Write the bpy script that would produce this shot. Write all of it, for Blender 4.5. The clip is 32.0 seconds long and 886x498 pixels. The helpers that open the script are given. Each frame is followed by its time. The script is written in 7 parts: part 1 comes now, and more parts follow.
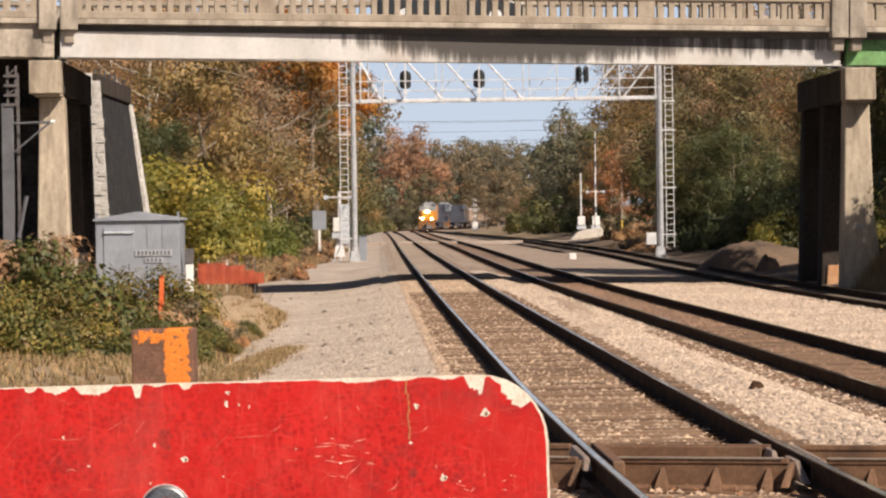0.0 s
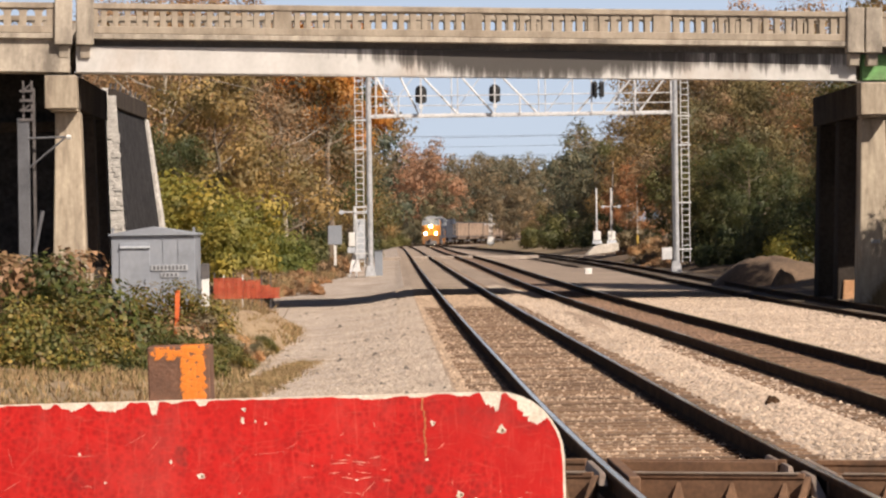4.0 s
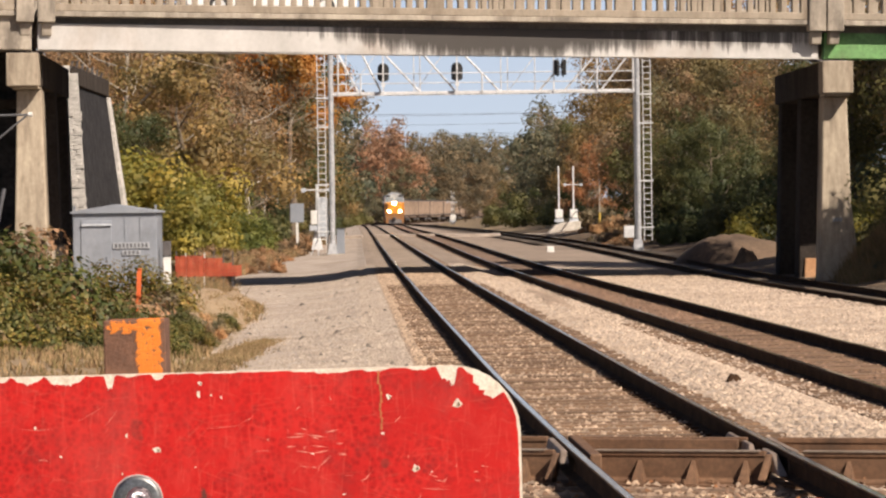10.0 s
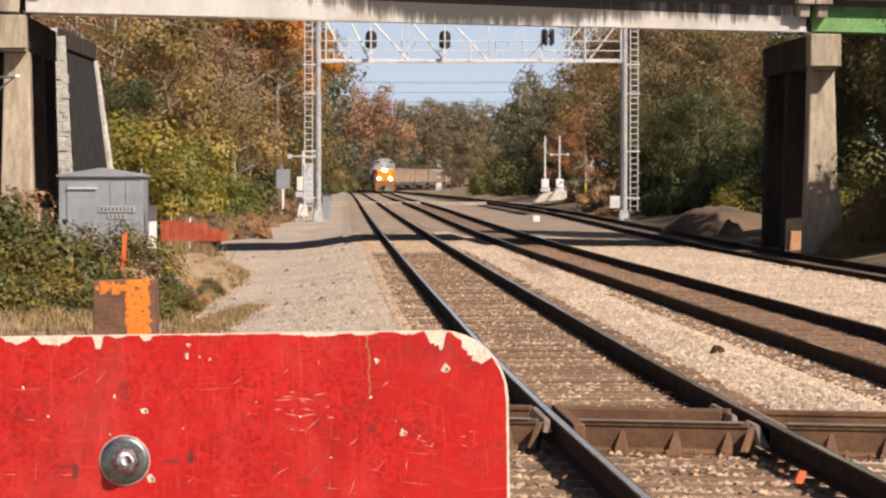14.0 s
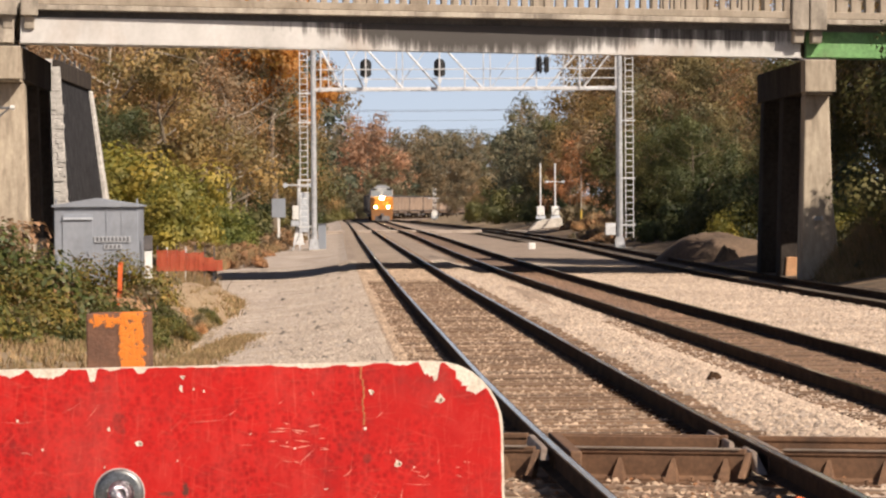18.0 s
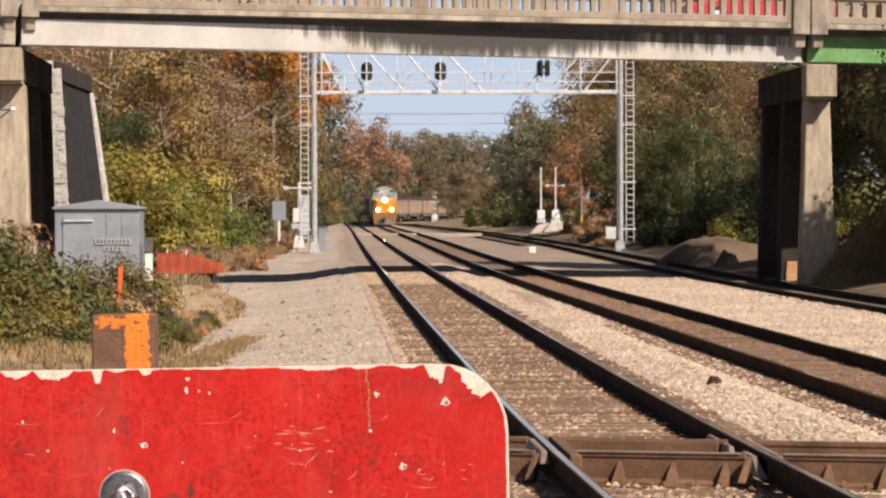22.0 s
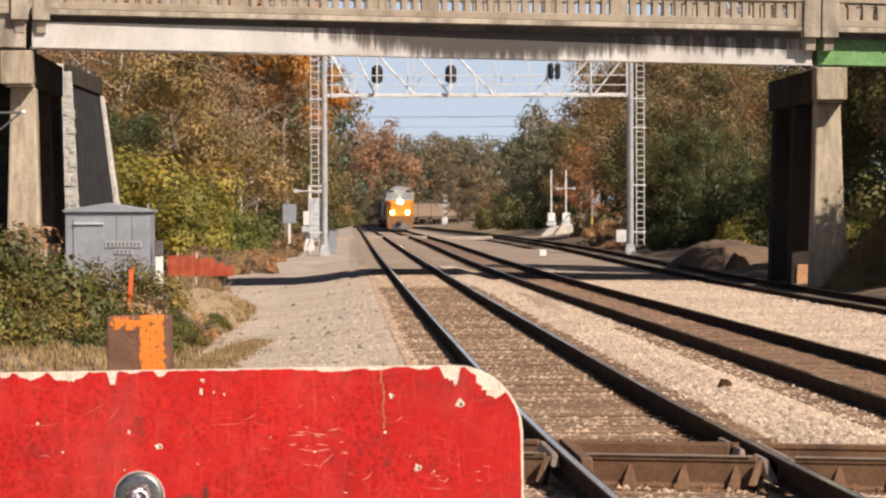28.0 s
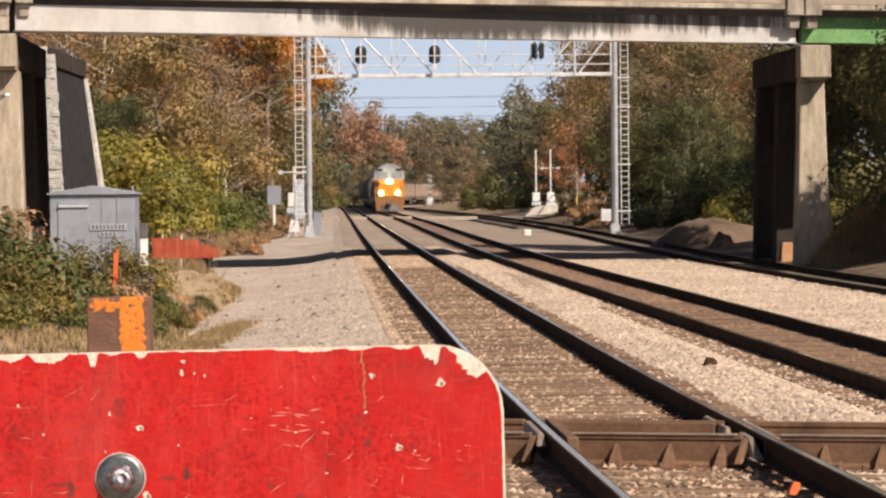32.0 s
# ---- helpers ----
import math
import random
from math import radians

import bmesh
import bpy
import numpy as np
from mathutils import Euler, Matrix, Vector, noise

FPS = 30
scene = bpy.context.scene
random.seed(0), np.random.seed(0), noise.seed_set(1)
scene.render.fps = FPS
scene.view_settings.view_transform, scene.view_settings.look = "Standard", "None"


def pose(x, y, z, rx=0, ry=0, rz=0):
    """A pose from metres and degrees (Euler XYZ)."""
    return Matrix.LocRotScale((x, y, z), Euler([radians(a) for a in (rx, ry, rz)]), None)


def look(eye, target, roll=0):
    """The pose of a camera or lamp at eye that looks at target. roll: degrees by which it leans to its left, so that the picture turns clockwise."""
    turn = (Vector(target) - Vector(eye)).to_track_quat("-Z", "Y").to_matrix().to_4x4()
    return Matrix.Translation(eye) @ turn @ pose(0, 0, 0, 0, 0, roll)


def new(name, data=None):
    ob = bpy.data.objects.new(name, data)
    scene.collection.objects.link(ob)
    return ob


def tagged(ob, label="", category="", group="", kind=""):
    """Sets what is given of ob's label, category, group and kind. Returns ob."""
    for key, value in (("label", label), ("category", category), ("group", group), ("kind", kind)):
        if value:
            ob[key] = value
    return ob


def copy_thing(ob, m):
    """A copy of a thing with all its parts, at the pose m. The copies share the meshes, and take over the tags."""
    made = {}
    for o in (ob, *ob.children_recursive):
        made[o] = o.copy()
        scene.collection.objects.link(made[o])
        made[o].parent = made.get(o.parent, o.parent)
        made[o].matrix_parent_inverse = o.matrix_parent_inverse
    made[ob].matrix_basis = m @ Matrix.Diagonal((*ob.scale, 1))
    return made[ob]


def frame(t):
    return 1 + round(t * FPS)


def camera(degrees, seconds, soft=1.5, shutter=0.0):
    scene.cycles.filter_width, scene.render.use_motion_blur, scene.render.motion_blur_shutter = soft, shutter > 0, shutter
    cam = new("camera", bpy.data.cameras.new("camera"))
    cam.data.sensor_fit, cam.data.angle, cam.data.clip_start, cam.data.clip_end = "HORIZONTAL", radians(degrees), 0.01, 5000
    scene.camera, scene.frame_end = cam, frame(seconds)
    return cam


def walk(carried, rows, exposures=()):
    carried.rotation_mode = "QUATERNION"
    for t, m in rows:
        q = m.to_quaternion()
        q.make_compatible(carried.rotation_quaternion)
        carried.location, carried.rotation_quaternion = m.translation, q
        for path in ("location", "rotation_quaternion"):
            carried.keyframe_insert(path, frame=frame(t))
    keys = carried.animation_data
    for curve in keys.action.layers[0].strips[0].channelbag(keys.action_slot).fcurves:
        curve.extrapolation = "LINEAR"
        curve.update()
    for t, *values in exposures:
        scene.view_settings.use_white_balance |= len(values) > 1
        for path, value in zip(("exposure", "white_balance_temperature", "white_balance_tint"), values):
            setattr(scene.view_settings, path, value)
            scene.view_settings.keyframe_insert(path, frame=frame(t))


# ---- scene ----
# Plan: x to the right, y away from the camera, z = 0 at the rail tops of the first track.
cam = camera(14.3, 32.0, soft=2.3)
PATH = [
    (0, 0.0005, -0.0000, 1.7493, 89.5204, 0.7917, -0.0188), (0.5, 0.0026, -0.0000, 1.7493, 89.5263, 0.7581, -0.0298),
    (1, 0.0012, -0.0000, 1.7492, 89.4584, 0.7665, 0.0872), (1.5, 0.0005, -0.0000, 1.7489, 89.3380, 0.8024, 0.0355),
    (2, -0.0005, -0.0000, 1.7502, 89.4935, 0.8432, 0.0271), (2.5, -0.0011, 0.0000, 1.7503, 89.7266, 0.9219, 0.1432),
    (3, -0.0002, -0.0000, 1.7504, 89.7675, 0.9098, 0.2035), (3.5, -0.0002, 0.0000, 1.7506, 89.7421, 0.8066, 0.2420),
    (5.5, 0.0008, -0.0000, 1.7513, 89.8818, 0.7807, 0.2244), (6, -0.0005, -0.0000, 1.7510, 89.8781, 0.6814, 0.1052),
    (6.5, -0.0008, -0.0000, 1.7496, 89.8569, 0.6321, 0.0176), (7, -0.0012, -0.0000, 1.7490, 89.6943, 0.6582, -0.0478),
    (7.5, 0.0015, -0.0000, 1.7492, 89.4855, 0.7819, -0.0123), (8, 0.0012, -0.0000, 1.7496, 89.5801, 0.8298, 0.1608),
    (8.5, 0.0002, -0.0000, 1.7482, 89.5447, 0.7254, 0.1193), (9, 0.0027, -0.0000, 1.7475, 89.4420, 0.6504, -0.1495),
    (9.5, 0.0053, -0.0000, 1.7472, 89.3902, 0.7967, -0.2993), (10, 0.0048, -0.0000, 1.7474, 89.4002, 0.7558, -0.3785),
    (10.5, 0.0022, -0.0000, 1.7470, 89.2839, 0.5431, -0.3075), (11, -0.0013, -0.0000, 1.7444, 89.0028, 0.3815, -0.0058),
    (11.5, 0.0002, 0.0000, 1.7443, 88.9473, 0.2851, 0.0375), (12, -0.0019, -0.0000, 1.7453, 89.1790, 0.0186, 0.0422),
    (12.5, -0.0019, -0.0000, 1.7461, 89.1966, -0.0320, -0.0024), (13, 0.0000, 0.0000, 1.7450, 89.0100, 0.0000, 0.0000),
    (13.5, -0.0012, 0.0000, 1.7440, 88.9324, -0.0961, -0.2404), (14, 0.0010, 0.0000, 1.7449, 88.8815, -0.0172, -0.6053),
    (14.5, 0.0010, 0.0000, 1.7452, 88.8550, 0.0565, -0.7429), (15, 0.0014, 0.0000, 1.7471, 89.1388, 0.1524, -0.6838),
    (15.5, 0.0006, 0.0000, 1.7470, 89.3237, 0.2364, -0.5431), (17.5, 0.0012, -0.0000, 1.7471, 89.2779, 0.3360, -0.7161),
    (18, 0.0030, -0.0000, 1.7470, 89.3351, 0.3552, -0.6765), (18.5, 0.0044, -0.0000, 1.7465, 89.4023, 0.3401, -0.7984),
    (19, 0.0047, -0.0000, 1.7482, 89.5491, 0.3844, -0.7815), (19.5, 0.0023, -0.0000, 1.7478, 89.6159, 0.3683, -0.5215),
    (20, 0.0016, -0.0000, 1.7474, 89.5804, 0.3842, -0.5209), (20.5, 0.0006, -0.0000, 1.7479, 89.5433, 0.3002, -0.5817),
    (21, 0.0006, -0.0000, 1.7483, 89.5494, 0.2583, -0.6770), (21.5, -0.0004, -0.0000, 1.7478, 89.5048, 0.2131, -0.6389),
    (22, -0.0015, -0.0000, 1.7466, 89.3895, 0.1384, -0.6713), (22.5, -0.0016, -0.0000, 1.7476, 89.5081, 0.1677, -0.6314),
    (23, -0.0005, -0.0000, 1.7482, 89.5035, 0.3349, -0.6047), (23.5, 0.0028, -0.0000, 1.7472, 89.2637, 0.4666, -0.5301),
    (24, 0.0024, -0.0000, 1.7472, 89.3767, 0.4006, -0.4921), (24.5, 0.0002, -0.0000, 1.7479, 89.4320, 0.3583, -0.5778),
    (25, 0.0002, -0.0000, 1.7476, 89.2686, 0.4093, -0.6792), (25.5, -0.0006, -0.0000, 1.7459, 89.1521, 0.3322, -0.7600),
    (27.5, -0.0042, -0.0000, 1.7454, 89.4144, 0.1038, -0.4855), (28, -0.0051, -0.0000, 1.7453, 89.4381, 0.1343, -0.5047),
    (28.5, -0.0020, -0.0000, 1.7451, 89.3215, 0.3390, -0.6629), (29, -0.0012, -0.0000, 1.7457, 89.2648, 0.3444, -0.7465),
    (29.5, -0.0019, -0.0000, 1.7451, 89.2242, 0.2191, -0.6134), (30, -0.0034, -0.0000, 1.7453, 89.2481, 0.2082, -0.6431),
    (30.5, -0.0040, 0.0000, 1.7448, 89.2032, 0.1321, -0.6296), (31, -0.0057, 0.0000, 1.7453, 89.1018, 0.1392, -0.6452),
    (31.5, -0.0049, -0.0000, 1.7447, 89.0347, 0.2690, -0.7045), (32, -0.0007, 0.0000, 1.7446, 89.1185, 0.5193, -0.7508),
]
walk(cam, [(t, pose(x, y, z, rx, ry, rz)) for t, x, y, z, rx, ry, rz in PATH], exposures=[(0, 0.56, 6800, 16), (32, 0.56, 6800, 16)])

# ---- world and sun ----
SUN_AZ, SUN_EL = radians(137), radians(42)
SUN_DIR = Vector((math.sin(SUN_AZ) * math.cos(SUN_EL), math.cos(SUN_AZ) * math.cos(SUN_EL), math.sin(SUN_EL)))
world = bpy.data.worlds.new("world")
scene.world = world
world.use_nodes = True
wn = world.node_tree
sky = wn.nodes.new("ShaderNodeTexSky")
sky.sky_type, sky.sun_disc = "NISHITA", False
sky.sun_elevation, sky.sun_rotation = SUN_EL, SUN_AZ
sky.dust_density, sky.air_density, sky.ozone_density = 2.0, 0.7, 0.6
wn.links.new(sky.outputs[0], wn.nodes["Background"].inputs[0])
wn.nodes["Background"].inputs[1].default_value = 0.045
sun = new("sun", bpy.data.lights.new("sun", "SUN"))
sun.data.energy, sun.data.angle, sun.data.color = 5.0, radians(0.53), (1.0, 0.91, 0.77)
sun.matrix_world = look(SUN_DIR * 50, (0, 0, 0))


# a pale blue horizon sky, far behind everything and all the way round
def horizon_sky():
    m = bpy.data.materials.new("horizon_sky")
    m.use_nodes = True
    nt = m.node_tree
    nt.nodes.remove(nt.nodes["Principled BSDF"])
    tc = nt.nodes.new("ShaderNodeTexCoord")
    sep = nt.nodes.new("ShaderNodeSeparateXYZ")
    nt.links.new(tc.outputs["Object"], sep.inputs[0])
    mr = nt.nodes.new("ShaderNodeMapRange")
    mr.inputs[1].default_value, mr.inputs[2].default_value = 0, 420
    nt.links.new(sep.outputs[2], mr.inputs[0])
    cr = nt.nodes.new("ShaderNodeValToRGB")
    cr.color_ramp.elements[0].color, cr.color_ramp.elements[1].color = (0.40, 0.48, 0.555, 1), (0.305, 0.41, 0.555, 1)
    nt.links.new(mr.outputs[0], cr.inputs[0])
    em = nt.nodes.new("ShaderNodeEmission")
    nt.links.new(cr.outputs[0], em.inputs[0])
    nt.links.new(em.outputs[0], nt.nodes["Material Output"].inputs[0])
    me = bpy.data.meshes.new("backdrop")
    n, r, z = 96, 3600, (-60, 60, 180, 300, 420)
    me.from_pydata([(r * math.sin(2 * math.pi * i / n), r * math.cos(2 * math.pi * i / n), h) for h in z for i in range(n)], [],
                   [(j * n + i, j * n + (i + 1) % n, (j + 1) * n + (i + 1) % n, (j + 1) * n + i) for j in range(len(z) - 1) for i in range(n)])
    me.materials.append(m)
    return tagged(new("backdrop", me), "pale blue hazy sky at the horizon", "sky", kind="structure")


horizon_sky()


# ---- materials ----
def ramp(nt, fac, stops):
    r = nt.nodes.new("ShaderNodeValToRGB")
    while len(r.color_ramp.elements) < len(stops):
        r.color_ramp.elements.new(0.5)
    for e, (p, c) in zip(r.color_ramp.elements, stops):
        e.position, e.color = p, (*c, 1)
    nt.links.new(fac, r.inputs[0])
    return r.outputs[0]


def noise_node(nt, scale, detail=4.0, rough=0.6, stretch=None):
    tc = nt.nodes.new("ShaderNodeTexCoord")
    src = tc.outputs["Object"]
    if stretch:
        mp = nt.nodes.new("ShaderNodeMapping")
        mp.inputs["Scale"].default_value = stretch
        nt.links.new(src, mp.inputs[0])
        src = mp.outputs[0]
    n = nt.nodes.new("ShaderNodeTexNoise")
    n.inputs["Scale"].default_value, n.inputs["Detail"].default_value, n.inputs["Roughness"].default_value = scale, detail, rough
    nt.links.new(src, n.inputs["Vector"])
    return n.outputs[0]


def mix(nt, fac, a, b, mode="MIX"):
    m = nt.nodes.new("ShaderNodeMix")
    m.data_type, m.blend_type = "RGBA", mode
    for sock, v in ((m.inputs[0], fac), (m.inputs[6], a), (m.inputs[7], b)):
        if isinstance(v, (int, float)):
            sock.default_value = v
        elif isinstance(v, tuple):
            sock.default_value = (*v, 1)
        else:
            nt.links.new(v, sock)
    return m.outputs[2]


def material(name, c1, c2, scale=3.0, rough=0.8, metal=0.0, bump=0.3, fine=40.0, dist=0.01, stain=None, stain_scale=0.6, stain_amount=0.5,
             stretch=None, vary=0.0, emit=0.0, island=None, spec=0.5, stain_from=0.5, grain=0.75):
    """Two colours mixed by coarse and fine noise, a stain on top, relief from the fine noise; vary: a change of value from object to object."""
    m = bpy.data.materials.new(name)
    m.use_nodes = True
    nt = m.node_tree
    b = nt.nodes["Principled BSDF"]
    n1, n2 = noise_node(nt, scale, stretch=stretch), noise_node(nt, fine)
    col = ramp(nt, n1, [(0.35, c1), (0.65, c2)])
    speck = ramp(nt, n2, [(0.3, (0.62, 0.62, 0.62)), (0.7, (1.25, 1.25, 1.25))])
    col = mix(nt, grain, col, speck, "MULTIPLY")
    if stain:
        s = ramp(nt, noise_node(nt, stain_scale, 6, 0.7, stretch), [(stain_from, (0, 0, 0)), (stain_from + 0.18, (stain_amount,) * 3)])
        col = mix(nt, s, col, stain)
    if vary:
        oi = nt.nodes.new("ShaderNodeObjectInfo")
        col = mix(nt, 1.0, col, ramp(nt, oi.outputs["Random"], [(0, (1 - vary,) * 3), (1, (1 + vary,) * 3)]), "MULTIPLY")
    if island:
        g = nt.nodes.new("ShaderNodeNewGeometry")
        col = mix(nt, 1.0, col, ramp(nt, g.outputs["Random Per Island"], island), "MULTIPLY")
    nt.links.new(col, b.inputs["Base Color"])
    b.inputs["Roughness"].default_value, b.inputs["Metallic"].default_value = rough, metal
    b.inputs["Specular IOR Level"].default_value = spec
    if bump:
        bp = nt.nodes.new("ShaderNodeBump")
        bp.inputs["Strength"].default_value, bp.inputs["Distance"].default_value = bump, dist
        nt.links.new(n2, bp.inputs["Height"])
        nt.links.new(bp.outputs[0], b.inputs["Normal"])
    if emit:
        nt.links.new(col, b.inputs["Emission Color"])
        b.inputs["Emission Strength"].default_value = emit
    return m


def leaf_material(name, colors, through_amount=0.4, blend=0.2):
    m = bpy.data.materials.new(name)
    m.use_nodes = True
    nt = m.node_tree
    g = nt.nodes.new("ShaderNodeNewGeometry")
    n = len(colors)
    mean = [sum(c[k] for c in colors) / n for k in range(3)]
    col = ramp(nt, g.outputs["Random Per Island"], [(i / max(1, n - 1), tuple(blend * c[k] + (1 - blend) * mean[k] for k in range(3))) for i, c in enumerate(colors)])
    oi = nt.nodes.new("ShaderNodeObjectInfo")
    col = mix(nt, 1.0, col, ramp(nt, oi.outputs["Random"], [(0, (0.62, 0.74, 0.74)), (0.35, (0.92, 0.95, 0.95)), (0.7, (1.22, 1.02, 0.9)), (1, (1.2, 1.15, 1.0))]), "MULTIPLY")
    patch = ramp(nt, noise_node(nt, 0.4, 3), [(0.36, (0.55, 0.66, 0.68)), (0.64, (1.5, 1.32, 1.1))])
    col = mix(nt, 1.0, col, patch, "MULTIPLY")
    b = nt.nodes["Principled BSDF"]
    b.inputs["Roughness"].default_value = 0.6
    nt.links.new(col, b.inputs["Base Color"])
    tr = nt.nodes.new("ShaderNodeBsdfTranslucent")
    nt.links.new(col, tr.inputs[0])
    mx = nt.nodes.new("ShaderNodeMixShader")
    mx.inputs[0].default_value = through_amount
    nt.links.new(b.outputs[0], mx.inputs[1])
    nt.links.new(tr.outputs[0], mx.inputs[2])
    nt.links.new(mx.outputs[0], nt.nodes["Material Output"].inputs[0])
    return m


def plain(name, c, rough=0.5, metal=0.0, emit=0.0):
    m = bpy.data.materials.new(name)
    m.use_nodes = True
    b = m.node_tree.nodes["Principled BSDF"]
    b.inputs["Base Color"].default_value = (*c, 1)
    b.inputs["Roughness"].default_value, b.inputs["Metallic"].default_value = rough, metal
    if emit:
        b.inputs["Emission Color"].default_value, b.inputs["Emission Strength"].default_value = (*c, 1), emit
    return m


def glass(name, c):
    m = plain(name, c, 0.05)
    m.node_tree.nodes["Principled BSDF"].inputs["Specular IOR Level"].default_value = 0.8
    return m


M_CONC = material("concrete", (0.35, 0.305, 0.25), (0.47, 0.415, 0.34), 1.0, 0.9, fine=10, grain=0.35, stain=(0.10, 0.085, 0.07), stain_scale=0.9, stain_amount=0.75, stretch=(1, 1, 0.35), stain_from=0.44)
M_PIER = material("pier_concrete", (0.37, 0.315, 0.24), (0.49, 0.415, 0.32), 0.7, 0.95, fine=8, grain=0.3, stain=(0.11, 0.08, 0.058), stain_scale=0.55, stain_amount=0.85, stretch=(1.3, 1, 0.3), stain_from=0.45)


def girder_material():
    """Pale paint with soot that runs down from the deck, thicker towards one end."""
    m = material("painted_girder", (0.41, 0.40, 0.385), (0.53, 0.52, 0.505), 0.8, 0.75, fine=7, grain=0.2, bump=0.1, stain=(0.30, 0.22, 0.16), stain_scale=0.35, stain_amount=0.5, stretch=(1, 1, 0.5), stain_from=0.5)
    nt = m.node_tree
    b = nt.nodes["Principled BSDF"]
    base = b.inputs["Base Color"].links[0].from_socket
    tc = nt.nodes.new("ShaderNodeTexCoord")
    sep = nt.nodes.new("ShaderNodeSeparateXYZ")
    nt.links.new(tc.outputs["Object"], sep.inputs[0])

    def rng(sock, lo, hi, to0, to1):
        r = nt.nodes.new("ShaderNodeMapRange")
        for i, v in enumerate((lo, hi, to0, to1)):
            r.inputs[i + 1].default_value = v
        nt.links.new(sock, r.inputs[0])
        return r.outputs[0]

    def add(p, q, op="ADD"):
        n = nt.nodes.new("ShaderNodeMath")
        n.operation = op
        nt.links.new(p, n.inputs[0])
        nt.links.new(q, n.inputs[1])
        return n.outputs[0]

    height = rng(sep.outputs[2], 6.68, 7.2, -0.24, 0.28)
    along = add(rng(sep.outputs[0], 6.5, 12.0, -0.62, 0.33), rng(sep.outputs[0], 15.0, 19.5, 0.0, -0.45))
    streak = rng(noise_node(nt, 1.0, 3, 0.6, (11, 1, 0.35)), 0.3, 0.7, -0.15, 0.15)
    runs = add(add(add(noise_node(nt, 1.0, 6, 0.75, (2.6, 1, 0.3)), height), along), streak)
    soot = ramp(nt, runs, [(0.42, (0, 0, 0)), (0.60, (0.68,) * 3), (0.80, (0.95,) * 3)])
    nt.links.new(mix(nt, soot, base, (0.035, 0.03, 0.027)), b.inputs["Base Color"])
    return m


M_GIRDER = girder_material()
M_PARAPET = material("parapet_concrete", (0.265, 0.225, 0.175), (0.365, 0.31, 0.245), 0.8, 0.9, fine=10, grain=0.35, stain=(0.13, 0.095, 0.065), stain_scale=0.7, stain_amount=0.7, stretch=(1, 1, 0.35), stain_from=0.48)
M_GREEN = material("green_paint", (0.11, 0.27, 0.09), (0.16, 0.34, 0.13), 1.0, 0.6, bump=0.1, fine=9, stain=(0.12, 0.14, 0.08))
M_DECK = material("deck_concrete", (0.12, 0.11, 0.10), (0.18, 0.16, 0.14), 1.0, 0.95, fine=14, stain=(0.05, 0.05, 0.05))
# near-black concrete: the shade beneath the bridge is in this colour
M_SHADECONC = material("shade_dark_concrete", (0.036, 0.030, 0.027), (0.066, 0.055, 0.047), 1.0, 0.95, fine=8, stain=(0.10, 0.085, 0.07), stain_scale=0.5, stain_amount=0.3, stretch=(1, 1, 0.3), stain_from=0.6, spec=0.08)
M_DARKWALL = material("dark_wall", (0.022, 0.022, 0.024), (0.046, 0.045, 0.048), 1.5, 0.95, fine=6, bump=0.5, dist=0.04, spec=0.08)
M_STONE = material("rough_stone", (0.42, 0.40, 0.37), (0.62, 0.60, 0.57), 2.2, 0.95, fine=5, bump=1.0, dist=0.08, stain=(0.2, 0.19, 0.18), stain_scale=2.0)
M_RAILSIDE = material("rusty_rail", (0.032, 0.018, 0.010), (0.062, 0.034, 0.019), 3, 0.95, fine=30, bump=0.2, spec=0.12)
M_RAILTOP = material("rail_head", (0.40, 0.365, 0.325), (0.53, 0.49, 0.44), 2, 0.11, 0.85, bump=0.015, fine=30)
M_FROG = material("crossing_steel", (0.112, 0.057, 0.030), (0.17, 0.092, 0.050), 2.5, 0.8, fine=25, bump=0.3, stain=(0.04, 0.026, 0.018), stain_scale=2.0)
M_PALESTEEL = material("scraped_steel", (0.19, 0.145, 0.115), (0.28, 0.22, 0.18), 5, 0.6, 0.1, fine=30, bump=0.2, stain=(0.12, 0.08, 0.055), stain_scale=4.0)
M_FROGTOP = material("worn_steel", (0.20, 0.15, 0.11), (0.30, 0.24, 0.19), 3, 0.55, 0.2, fine=25, bump=0.15)
M_TIE = material("tie_wood", (0.115, 0.069, 0.042), (0.20, 0.127, 0.081), 2.0, 0.95, fine=25, bump=0.5, stretch=(0.4, 4, 4), vary=0.25)
M_BALLAST = material("ballast_ground", (0.35, 0.28, 0.225), (0.46, 0.38, 0.315), 0.35, 0.95, fine=16, bump=1.0, dist=0.05, stain=(0.30, 0.22, 0.15), stain_scale=0.22, stain_amount=0.6)
M_STONES = material("ballast_stone", (0.41, 0.33, 0.262), (0.53, 0.432, 0.352), 0.5, 0.9, fine=30, bump=0.3,
                    island=[(0, (0.45, 0.43, 0.42)), (0.25, (0.85, 0.82, 0.8)), (0.7, (1.05, 1.0, 0.95)), (1, (1.3, 1.27, 1.2))])
M_DIRTY = material("dirty_ballast", (0.275, 0.198, 0.143), (0.385, 0.286, 0.215), 0.6, 0.95, fine=16, bump=1.0, dist=0.05, stain=(0.11, 0.075, 0.05), stain_scale=0.5, stain_amount=0.6)
M_DIRTYSTONE = material("dirty_stone", (0.37, 0.275, 0.20), (0.495, 0.378, 0.285), 0.5, 0.9, fine=30, bump=0.3,
                        island=[(0, (0.45, 0.43, 0.42)), (0.3, (0.8, 0.78, 0.75)), (0.8, (1.05, 1.0, 0.95)), (1, (1.35, 1.32, 1.25))])
